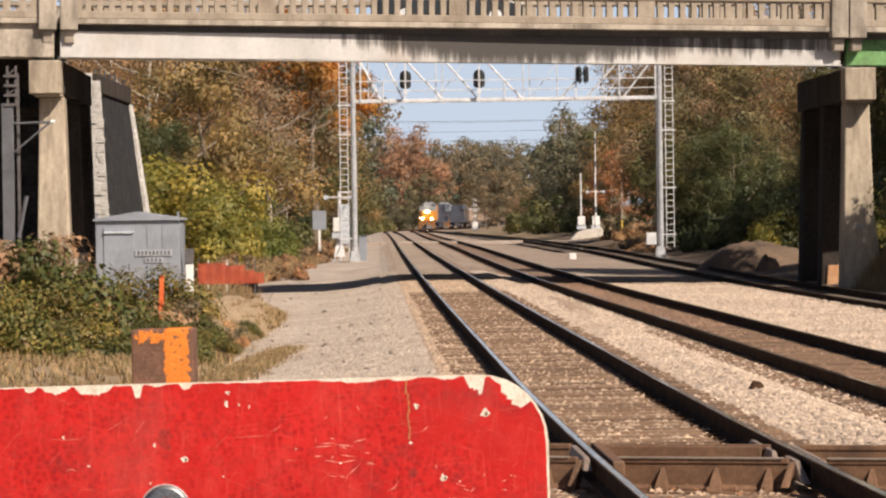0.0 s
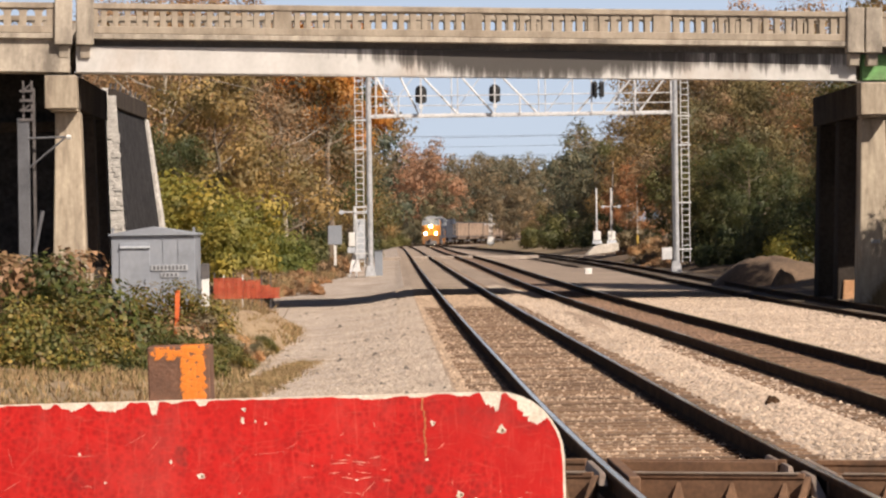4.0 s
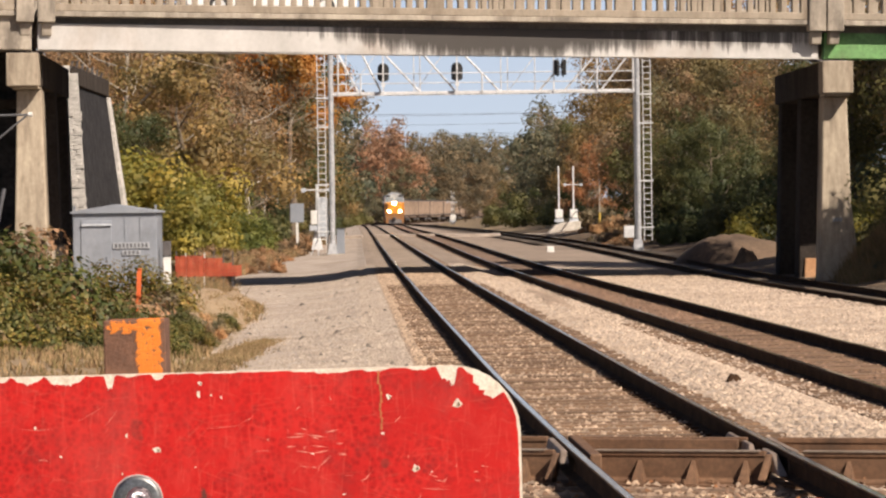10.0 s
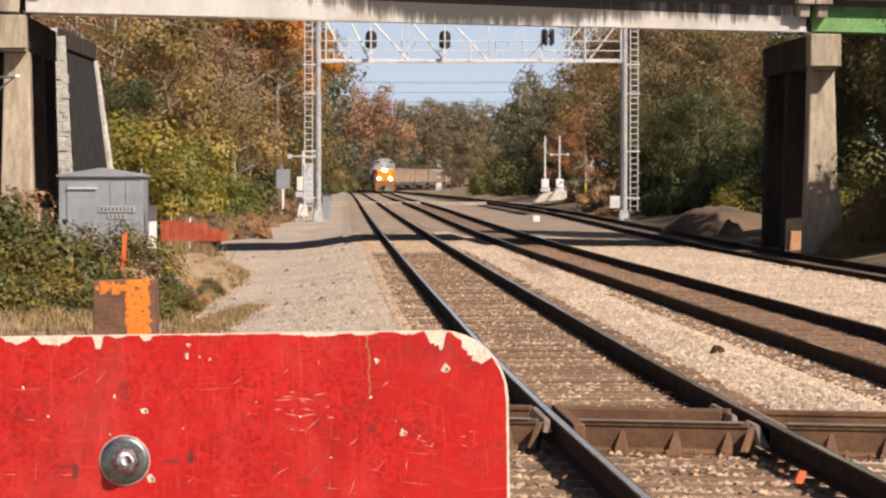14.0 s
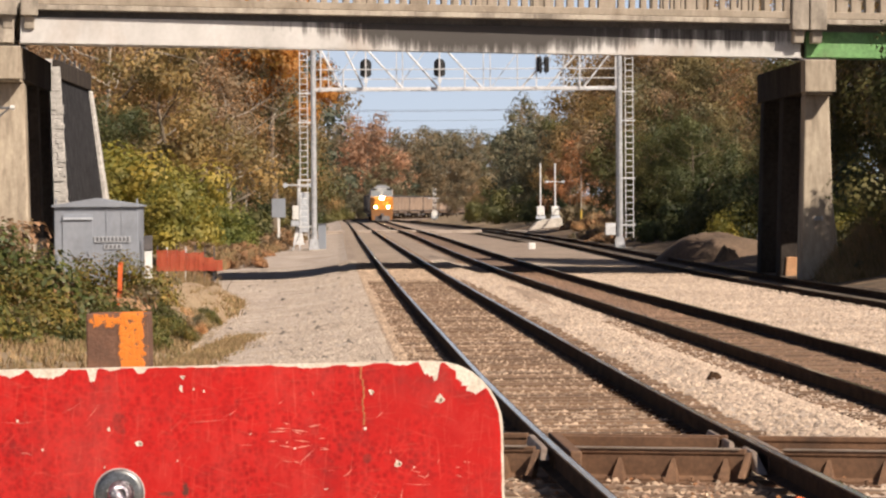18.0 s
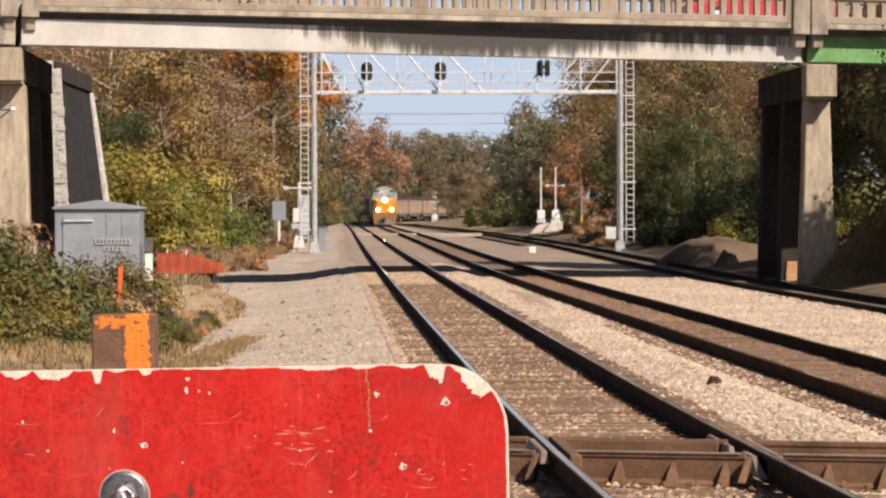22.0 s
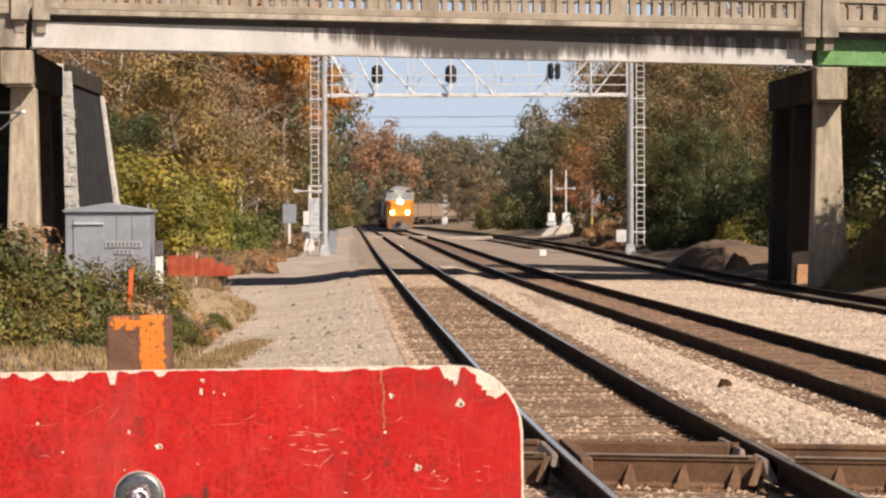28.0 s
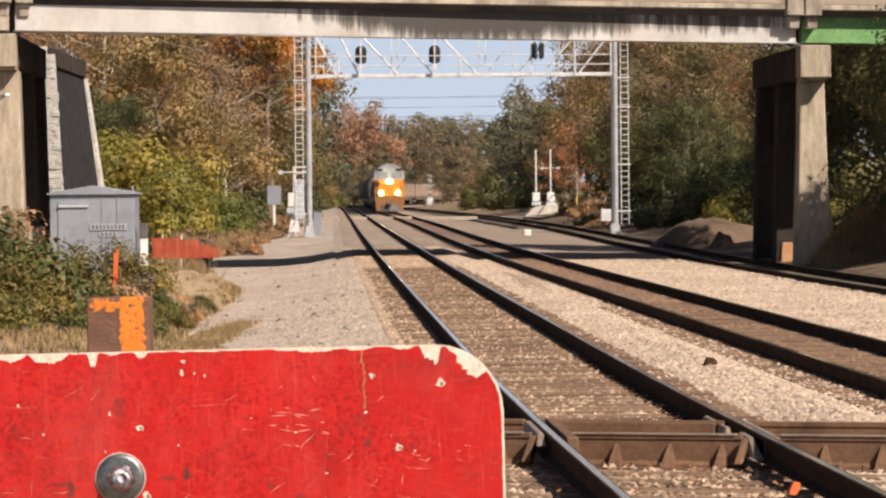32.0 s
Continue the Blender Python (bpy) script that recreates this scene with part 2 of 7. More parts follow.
M_RUSTSTONE = material("rust_stone", (0.17, 0.105, 0.07), (0.27, 0.175, 0.12), 0.5, 0.9, fine=30, bump=0.3,
                       island=[(0, (0.4, 0.38, 0.36)), (0.3, (0.8, 0.76, 0.72)), (0.8, (1.1, 1.0, 0.95)), (1, (1.6, 1.6, 1.6))])
M_RUSTBED = material("rusty_ballast", (0.15, 0.095, 0.064), (0.23, 0.15, 0.105), 0.6, 0.95, fine=16, bump=1.0, dist=0.05, stain=(0.07, 0.045, 0.03), stain_scale=0.5, stain_amount=0.6)
M_MIXBED = material("mixed_ballast", (0.24, 0.185, 0.142), (0.34, 0.27, 0.215), 0.5, 0.95, fine=16, bump=1.0, dist=0.05, stain=(0.18, 0.13, 0.09), stain_scale=0.4, stain_amount=0.6)
M_FARBED = material("dull_ballast", (0.22, 0.17, 0.135), (0.33, 0.262, 0.21), 0.3, 0.95, fine=12, bump=1.0, dist=0.06, stain=(0.14, 0.10, 0.075), stain_scale=0.15, stain_amount=0.6)
M_LITTER = material("fallen_leaf", (0.20, 0.085, 0.035), (0.30, 0.14, 0.055), 3.0, 0.8, fine=60, bump=0.1, island=[(0, (0.35, 0.4, 0.5)), (0.5, (0.8, 0.8, 0.8)), (1, (1.25, 1.1, 0.9))])
M_CINDER = material("cinder_ballast", (0.075, 0.058, 0.045), (0.13, 0.10, 0.078), 0.6, 0.95, fine=14, bump=1.0, dist=0.05, stain=(0.2, 0.15, 0.1), stain_scale=0.4, stain_amount=0.5)
M_DIRT = material("dry_ground", (0.17, 0.12, 0.07), (0.26, 0.19, 0.115), 0.25, 0.95, fine=6, bump=0.8, dist=0.05, stain=(0.12, 0.11, 0.06), stain_scale=0.12, stain_amount=0.7)
M_LANE = material("gravel_lane", (0.32, 0.265, 0.225), (0.46, 0.39, 0.335), 0.9, 0.95, fine=13, bump=1.0, dist=0.05, stain=(0.17, 0.12, 0.075), stain_scale=0.35, stain_amount=0.7)
M_LANESTONE = material("lane_stone", (0.36, 0.30, 0.25), (0.46, 0.39, 0.33), 0.6, 0.95, fine=30, bump=0.3, island=[(0, (0.7, 0.68, 0.66)), (0.5, (1.0, 0.98, 0.95)), (1, (1.2, 1.18, 1.14))])
M_DARKROCK = material("dark_stone_lump", (0.12, 0.10, 0.085), (0.20, 0.17, 0.145), 3, 0.95, fine=30, bump=0.3)
M_ROAD = material("road_asphalt", (0.20, 0.19, 0.18), (0.28, 0.27, 0.25), 0.5, 0.9, fine=12)
M_GALV = material("galvanised_steel", (0.56, 0.57, 0.58), (0.68, 0.69, 0.70), 2.0, 0.5, 0.15, fine=12, bump=0.05)
M_MAST = material("weathered_galvanised_steel", (0.34, 0.355, 0.38), (0.44, 0.455, 0.48), 2.0, 0.5, 0.2, fine=12, bump=0.05)
M_ALU = material("aluminium_paint", (0.44, 0.48, 0.53), (0.54, 0.58, 0.63), 2.0, 0.5, 0.2, fine=12, bump=0.05)
M_BLACK = material("black_paint", (0.012, 0.012, 0.013), (0.025, 0.025, 0.026), 4, 0.6, bump=0.05)
M_DARKSTEEL = material("dark_steel", (0.06, 0.055, 0.055), (0.11, 0.10, 0.10), 3, 0.7, bump=0.2)
M_GREYSTEEL = material("grey_steel", (0.075, 0.078, 0.088), (0.12, 0.125, 0.14), 2, 0.6, bump=0.1)
M_PLATE = material("faded_plate", (0.30, 0.32, 0.345), (0.35, 0.37, 0.395), 2, 0.6, bump=0.05)
M_HUT = material("hut_grey", (0.205, 0.228, 0.265), (0.245, 0.268, 0.305), 1.2, 0.6, grain=0.2, fine=10, bump=0.04, stain=(0.11, 0.115, 0.12), stain_scale=0.8)
M_WHITE = material("white_paint", (0.62, 0.62, 0.60), (0.72, 0.72, 0.70), 3, 0.6, bump=0.05)
M_ORANGE = material("orange_plastic", (0.60, 0.10, 0.025), (0.70, 0.15, 0.035), 3, 0.6, bump=0.1)
M_GRASS = material("dry_grass", (0.22, 0.15, 0.08), (0.32, 0.23, 0.125), 0.6, 0.9, bump=0, fine=20, island=[(0, (0.5, 0.6, 0.4)), (0.5, (1.0, 0.95, 0.9)), (1, (1.3, 1.2, 1.1))])
M_BARK = material("bark", (0.10, 0.075, 0.055), (0.20, 0.16, 0.12), 2, 0.95, fine=8, bump=0.8, dist=0.04, stretch=(3, 3, 0.6))
M_PALEBARK = material("pale_bark", (0.34, 0.30, 0.25), (0.46, 0.42, 0.36), 2, 0.95, fine=8, bump=0.5, dist=0.03, stretch=(3, 3, 0.6))
M_EARTH = material("dark_earth", (0.07, 0.048, 0.03), (0.14, 0.095, 0.06), 1.2, 0.95, fine=7, bump=1.0, dist=0.08, stain=(0.22, 0.15, 0.09), stain_scale=0.9, stain_amount=0.7)


# ---- geometry helpers ----
class Geo:
    """A growing list of vertices and faces."""

    def __init__(self):
        self.v, self.f = [], []

    def add(self, vs, fs, m=None):
        n = len(self.v)
        self.v += [tuple(m @ Vector(p)) if m else tuple(p) for p in vs]
        self.f += [tuple(i + n for i in face) for face in fs]
        return self

    def box(self, x0, x1, y0, y1, z0, z1, m=None):
        vs = [(x, y, z) for z in (z0, z1) for x, y in ((x0, y0), (x1, y0), (x1, y1), (x0, y1))]
        return self.add(vs, [(3, 2, 1, 0), (4, 5, 6, 7), (0, 1, 5, 4), (1, 2, 6, 5), (2, 3, 7, 6), (3, 0, 4, 7)], m)

    def taper(self, b, t, z0, z1, m=None):
        """A block from the rectangle b (x0, x1, y0, y1) at z0 to the rectangle t at z1."""
        vs = [(b[i], b[j], z0) for i, j in ((0, 2), (1, 2), (1, 3), (0, 3))] + [(t[i], t[j], z1) for i, j in ((0, 2), (1, 2), (1, 3), (0, 3))]
        return self.add(vs, [(3, 2, 1, 0), (4, 5, 6, 7), (0, 1, 5, 4), (1, 2, 6, 5), (2, 3, 7, 6), (3, 0, 4, 7)], m)

    def tube(self, p, q, r, r2=None, n=8, caps=True):
        p, q = Vector(p), Vector(q)
        r2 = r if r2 is None else r2
        z = (q - p).normalized()
        a = z.orthogonal().normalized()
        b = z.cross(a)
        ring = [(math.cos(2 * math.pi * i / n), math.sin(2 * math.pi * i / n)) for i in range(n)]
        vs = [p + (a * c + b * s) * r for c, s in ring] + [q + (a * c + b * s) * r2 for c, s in ring]
        fs = [(i, (i + 1) % n, n + (i + 1) % n, n + i) for i in range(n)]
        if caps:
            fs += [tuple(range(n - 1, -1, -1)), tuple(range(n, 2 * n))]
        return self.add(vs, fs)

    def sweep(self, pts, r, n=6):
        """A round bar bent along pts, which run mainly sideways."""
        k0 = len(self.v)
        for p in pts:
            self.v += [(p[0], p[1] + r * math.cos(2 * math.pi * i / n), p[2] + r * math.sin(2 * math.pi * i / n)) for i in range(n)]
        for k in range(len(pts) - 1):
            a = k0 + k * n
            self.f += [(a + i, a + (i + 1) % n, a + n + (i + 1) % n, a + n + i) for i in range(n)]
        return self

    def prism(self, outline, d0, d1, m=None):
        """An outline in x and z, counter-clockwise as seen from -y, drawn out from y = d0 to d1."""
        n = len(outline)
        vs = [(x, d0, z) for x, z in outline] + [(x, d1, z) for x, z in outline]
        fs = [tuple(range(n)), tuple(range(2 * n - 1, n - 1, -1))] + [((i + 1) % n, i, n + i, n + (i + 1) % n) for i in range(n)]
        return self.add(vs, fs, m)

    def mesh(self, name, mats, smooth=False):
        me = bpy.data.meshes.new(name)
        me.from_pydata(self.v, [], self.f)
        for mt in mats if isinstance(mats, (list, tuple)) else [mats]:
            me.materials.append(mt)
        if smooth:
            me.polygons.foreach_set("use_smooth", [True] * len(me.polygons))
        me.update()
        return me


def part(name, geo, mat, parent=None, label="", bevel=0.0, smooth=False, m=None):
    ob = new(name, geo if isinstance(geo, bpy.types.Mesh) else geo.mesh(name, mat, smooth))
    if parent:
        ob.parent = parent
    if m:
        ob.matrix_basis = m
    if label:
        ob["label"] = label
    if bevel:
        bv = ob.modifiers.new("bevel", "BEVEL")
        bv.width, bv.segments, bv.limit_method = bevel, 2, "ANGLE"
    return ob


def thing(name, label, category, m=None, group="", kind=""):
    ob = new(name)
    if m:
        ob.matrix_basis = m
    return tagged(ob, label, category, group, kind)


def at(x, y, z=0, rz=0):
    return pose(x, y, z, 0, 0, rz)


# ---- the lines of the tracks ----
def spline(pts):
    """x over y as a smooth curve through (y, x) points."""
    ys, xs = [p[0] for p in pts], [p[1] for p in pts]
    sl = np.gradient(xs, ys)

    def f(y):
        if y <= ys[0]:
            return xs[0] + sl[0] * (y - ys[0])
        if y >= ys[-1]:
            return xs[-1] + sl[-1] * (y - ys[-1])
        i = int(np.searchsorted(ys, y)) - 1
        i = max(0, min(len(ys) - 2, i))
        h = ys[i + 1] - ys[i]
        t = (y - ys[i]) / h
        return (2 * t**3 - 3 * t**2 + 1) * xs[i] + (t**3 - 2 * t**2 + t) * h * sl[i] + (-2 * t**3 + 3 * t**2) * xs[i + 1] + (t**3 - t**2) * h * sl[i + 1]

    return f


def far_curve(y):
    return -4.45 - 0.0176 * (y - 575) + max(0, y - 575) ** 2 / 926


line1 = spline([(5, 2.55), (21.1, 2.02), (26.2, 1.85), (29.7, 1.75), (50.3, 1.29), (65.3, 0.98), (93.2, 0.43), (163, -0.87), (295, -3.2), (495, -6.9), (575, -8.5),
                (620, -7.2), (660, -2.2), (700, 7.0), (760, 27)])
line2 = spline([(5, 6.55), (38.7, 5.6), (72, 4.76), (94, 4.2), (150, 2.95), (280, 0.7), (353, -0.7), (460, -2.4), (515, -3.15), (575, -4.45),
                (600, far_curve(600)), (640, far_curve(640)), (680, far_curve(680)), (740, far_curve(740)), (800, far_curve(800)), (860, far_curve(860)), (920, far_curve(920)), (980, far_curve(980)), (1040, far_curve(1040))])
line3 = spline([(30, 12.6), (60, 11.7), (87, 10.9), (138, 9.9), (220, 8.6), (297, 7.2), (330, 6.4), (450, 2.6), (540, -1.0), (600, -3.3)])


def level(line, y):
    """Height of a track's rail tops."""
    if line is line1:
        return 0.0
    s = min(1, max(0, (y - 90) / 130))
    s = s * s * (3 - 2 * s)
    return -0.17 * (1 - s) if line is line2 else -0.36 * (1 - s) - 0.05 * s


# ---- ground ----
def lane_left(y):
    return float(np.interp(y, (60, 88, 104, 126, 165, 300), (-4.5, -4.8, -6.9, -6.7, -5.4, -5.2)))


def lane_z(y):
    """The lane lies lowest under the bridge."""
    s = min(1, max(0, (y - 132) / 35))
    return -0.5 + 0.14 * s * s * (3 - 2 * s)


def ground_z(x, y):
    z = -0.42
    # the bank on the left, thicket ground
    left = line1(min(y, 575)) + lane_left(y) - x
    if left > 0 and y < 400:
        z += min(1.2, 0.10 * left) * min(1, max(0, (y - 20) / 25)) * (1.0 if y < 90 else max(0.25, 1 - (y - 90) / 120))
    right = x - line3(min(y, 500)) - 2.6
    if right > 0:
        z += min(2.5, 0.10 * right)
    z += 0.10 * noise.noise((x * 0.12, y * 0.05, 3.1)) + 0.04 * noise.noise((x * 0.6, y * 0.3, 7.7))
    inside = max(left, right)
    if inside < 0:
        z = min(z, -0.62)
    return z


def sheet(name, xs_of, ys, zf, mat, label, category):
    g = Geo()
    n = 0
    for y in ys:
        row = xs_of(y)
        n = len(row)
        g.v += [(x, y, zf(x, y)) for x in row]
    for j in range(len(ys) - 1):
        for i in range(n - 1):
            a = j * n + i
            g.f.append((a, a + 1, a + n + 1, a + n))
    return tagged(part(name, g, mat, smooth=True), label, category, kind="structure")


ys_ground = [-60, -20, 0, 8] + [12 + 1.5 * i for i in range(90)] + [150 + 6 * i for i in range(60)] + [520, 580, 650, 720, 800, 900, 1100, 1500, 2200, 3200]
xs_ground = [-1800, -900, -400, -200, -120, -80, -60, -45, -36] + [-30 + 0.75 * i for i in range(88)] + [40, 50, 65, 90, 130, 220, 420, 900, 1800]
sheet("ground", lambda y: xs_ground, ys_ground, ground_z, M_DIRT, "dry brown earth and thin grass beside the tracks", "ground")


def bed(name, edges, zf, ys, mat, label):
    """A strip laid on the ground: edges(y) gives x at each of its lines, zf(i, y) their heights."""
    g = Geo()
    n = len(edges(ys[0]))
    for y in ys:
        e = edges(y)
        for i, x in enumerate(e):
            w = 0.012 * noise.noise((x * 2.3, y * 1.1, 1.0)) if y < 140 else 0
            g.v.append((x, y, zf(i, y) + w))
    for j in range(len(ys) - 1):
        for i in range(n - 1):
            a = j * n + i
            g.f.append((a, a + 1, a + n + 1, a + n))
    return tagged(part(name, g, mat, smooth=True), label, "ballast", kind="structure")


ys_bed = [6 + 1.0 * i for i in range(120)] + [126 + 6 * i for i in range(100)]


def dip(y):
    """The ballast lies lower round the crossing."""
    s = min(1, max(0, (29.5 - y) / 2.5))
    return -0.06 * s * s * (3 - 2 * s)


def bed_edges(y):
    a, b = line1(y), line2(y)
    return [a - 3.5, a - 2.7, a - 1.7, a - 1.3, a - 0.4, a + 0.4, a + 1.3, (a + b) / 2, b - 1.3, b - 0.4, b + 0.4, b + 1.3, b + 2.2, max(b + 5.0, line3(y) - 1.15) if y < 200 else b + 5.4]


def bed_z(i, y):
    l2 = level(line2, y)
    return dip(y) + [-0.62, -0.52, -0.20, -0.20, -0.205, -0.205, -0.20, -0.17, l2 - 0.19, l2 - 0.205, l2 - 0.205, l2 - 0.2, l2 - 0.22, level(line3, y) - 0.14 if y < 200 else -0.385][i]


bed("ballast_bed", bed_edges, bed_z, [y for y in ys_bed if y <= 132], M_BALLAST, "pale crushed stone ballast under two tracks")
bed("ballast_shoulder", lambda y: bed_edges(y)[:3], bed_z, [y for y in ys_bed if y >= 132], M_LANE, "gravel shoulder between the lane and the far main track")
bed("ballast_bed_far", lambda y: bed_edges(y)[2:], lambda i, y: bed_z(i + 2, y), [y for y in ys_bed if y >= 132], M_FARBED, "duller pinkish brown ballast under the far tracks")
bed("soiled_ballast", lambda y: [line1(y) - 1.5, line1(y) - 0.4, line1(y) + 0.72], lambda i, y: (-0.196 if y < 150 else -0.26) + dip(y), [y for y in ys_bed if y < 118], M_DIRTY, "brown soiled ballast along the main track")
bed("soiled_ballast", lambda y: [line1(y) - 1.4, line1(y), line1(y) + 1.2], lambda i, y: -0.186, [y for y in ys_bed if 112 < y < 420], M_MIXBED, "greyish brown ballast within the far main track")
bed("soiled_ballast", lambda y: [line2(y) - 0.95, line2(y), line2(y) + 0.95], lambda i, y: level(line2, y) - 0.19, ys_bed, M_RUSTBED, "rusty brown soiled ballast within the second track")
# cinders and earth strip: own dark tone, deepened for the shade lying there
bed("ballast_bed_side", lambda y: [line3(y) - 1.6, line3(y) - 1.2, line3(y), line3(y) + 1.5, line3(y) + 2.6],
    lambda i, y: level(line3, y) + [-0.22, -0.17, -0.18, -0.17, -0.2][i] + (0.06 if y < 130 else 0) * (i in (0, 4)), [40 + 2 * i for i in range(60)] + [160 + 8 * i for i in range(50)], M_CINDER, "dark cinder ballast under the side track")
bed("earth_strip", lambda y: [line3(y) + 2.0, line3(y) + 4.5, line3(y) + 9, line3(y) + 16], lambda i, y: max([-0.56, -0.36, -0.02, 0.6][i], ground_z(line3(y) + [2.0, 4.5, 9, 16][i], y) + 0.12), [60 + 1.5 * i for i in range(180)], M_EARTH, "leaf-strewn earth beside the side track, darkened partly for shade")
bed("gravel_lane", lambda y: [line1(y) + lane_left(y), line1(y) + lane_left(y) * 0.8 - 0.6, line1(y) - 3.9, line1(y) - 2.9, line1(y) - 2.05],
    lambda i, y: [lane_z(y) - 0.04, lane_z(y), lane_z(y) + 0.02, lane_z(y) * 0.5 - 0.14, -0.232][i] + (dip(y) if i > 2 else 0), [20 + 2 * i for i in range(140)], M_LANE, "grey gravel service lane beside the track")


# ---- rails and ties ----
RAIL = [(-0.075, -0.18), (0.075, -0.18), (0.075, -0.165), (0.012, -0.145), (0.010, -0.05), (0.036, -0.035), (0.037, -0.004), (0.034, -0.0012), (0.024, 0.0),
        (-0.024, 0.0), (-0.034, -0.0012), (-0.037, -0.004), (-0.036, -0.035), (-0.010, -0.05), (-0.012, -0.145), (-0.075, -0.165)]


def rail(line, off, ys, parent):
    g = Geo()
    n = len(RAIL)
    mats = []
    for k, y in enumerate(ys):
        d = (line(y + 0.5) - line(y - 0.5))
        c, s = 1 / math.hypot(1, d), d / math.hypot(1, d)
        x0, y0, z0 = line(y) + off * c, y - off * s, level(line, y)
        g.v += [(x0 + px * c, y0 - px * s, z0 + pz) for px, pz in RAIL]
        if k:
            for i in range(n):
                a, b = (k - 1) * n + i, (k - 1) * n + (i + 1) % n
                g.f.append((a, b, b + n, a + n))
                mats.append(1 if i == 8 else 0)
    ob = part("rail", g, [M_RAILSIDE, M_RAILTOP], parent)
    ob.data.polygons.foreach_set("material_index", mats)
    return ob


ys_rail = [6 + 1.0 * i for i in range(60)] + [66 + 4 * i for i in range(60)] + [310 + 10 * i for i in range(62)]
tracks = []
TIE_Y = {}
TIE = Geo()
TIE.taper((-1.3, 1.3, -0.115, 0.115), (-1.29, 1.29, -0.10, 0.10), -0.34, -0.165)
tie_mesh = TIE.mesh("tie", M_TIE)
spike = Geo().box(-0.18, 0.18, -0.09, 0.09, -0.19, -0.155)
plate_mesh = spike.mesh("tie_plate", M_RAILSIDE)
for line, name, label, y0, near in ((line1, "main_track", "main line track with shiny rail heads and half-buried wooden ties", 8, 170),
                                    (line2, "second_track", "second track with rusty rails on wooden ties", 30, 70),
                                    (line3, "side_track", "dark rusty side track beside the bridge pier", 60, 40)):
    tr = thing(name, label, "railway track")
    tracks.append(tr)
    ys = [y for y in ys_rail if y >= y0 - 2 and (line is not line3 or y <= 600)]
    for off in (-0.752, 0.752):
        rail(line, off, ys, tr)
    y = y0
    for i in range(near):
        TIE_Y.setdefault(name, []).append(y)
        if y > 28.6 or line is not line1:
            sl = line(y + 0.5) - line(y - 0.5)
            ob = part("tie", tie_mesh, None, tr, m=pose(line(y) + random.uniform(-0.04, 0.04), y, level(line, y) + random.uniform(-0.008, 0.010), 0, 0, -math.degrees(sl) + random.uniform(-0.6, 0.6)))
            if y < 40 and line is line1:
                for off in (-0.752, 0.752):
                    part("tie_plate", plate_mesh, None, tr, m=pose(line(y) + off, y, level(line, y)))
        y += 0.505 + random.uniform(-0.02, 0.02)
    far_ties = Geo()
    while y < 320:
        far_ties.taper((-1.3, 1.3, -0.115, 0.115), (-1.29, 1.29, -0.10, 0.10), -0.3, -0.165, at(line(y), y, level(line, y) - 0.028))
        y += 0.505
    tagged(part("tie_stretch", far_ties, M_TIE, tr), "distant wooden ties", kind="stuff")


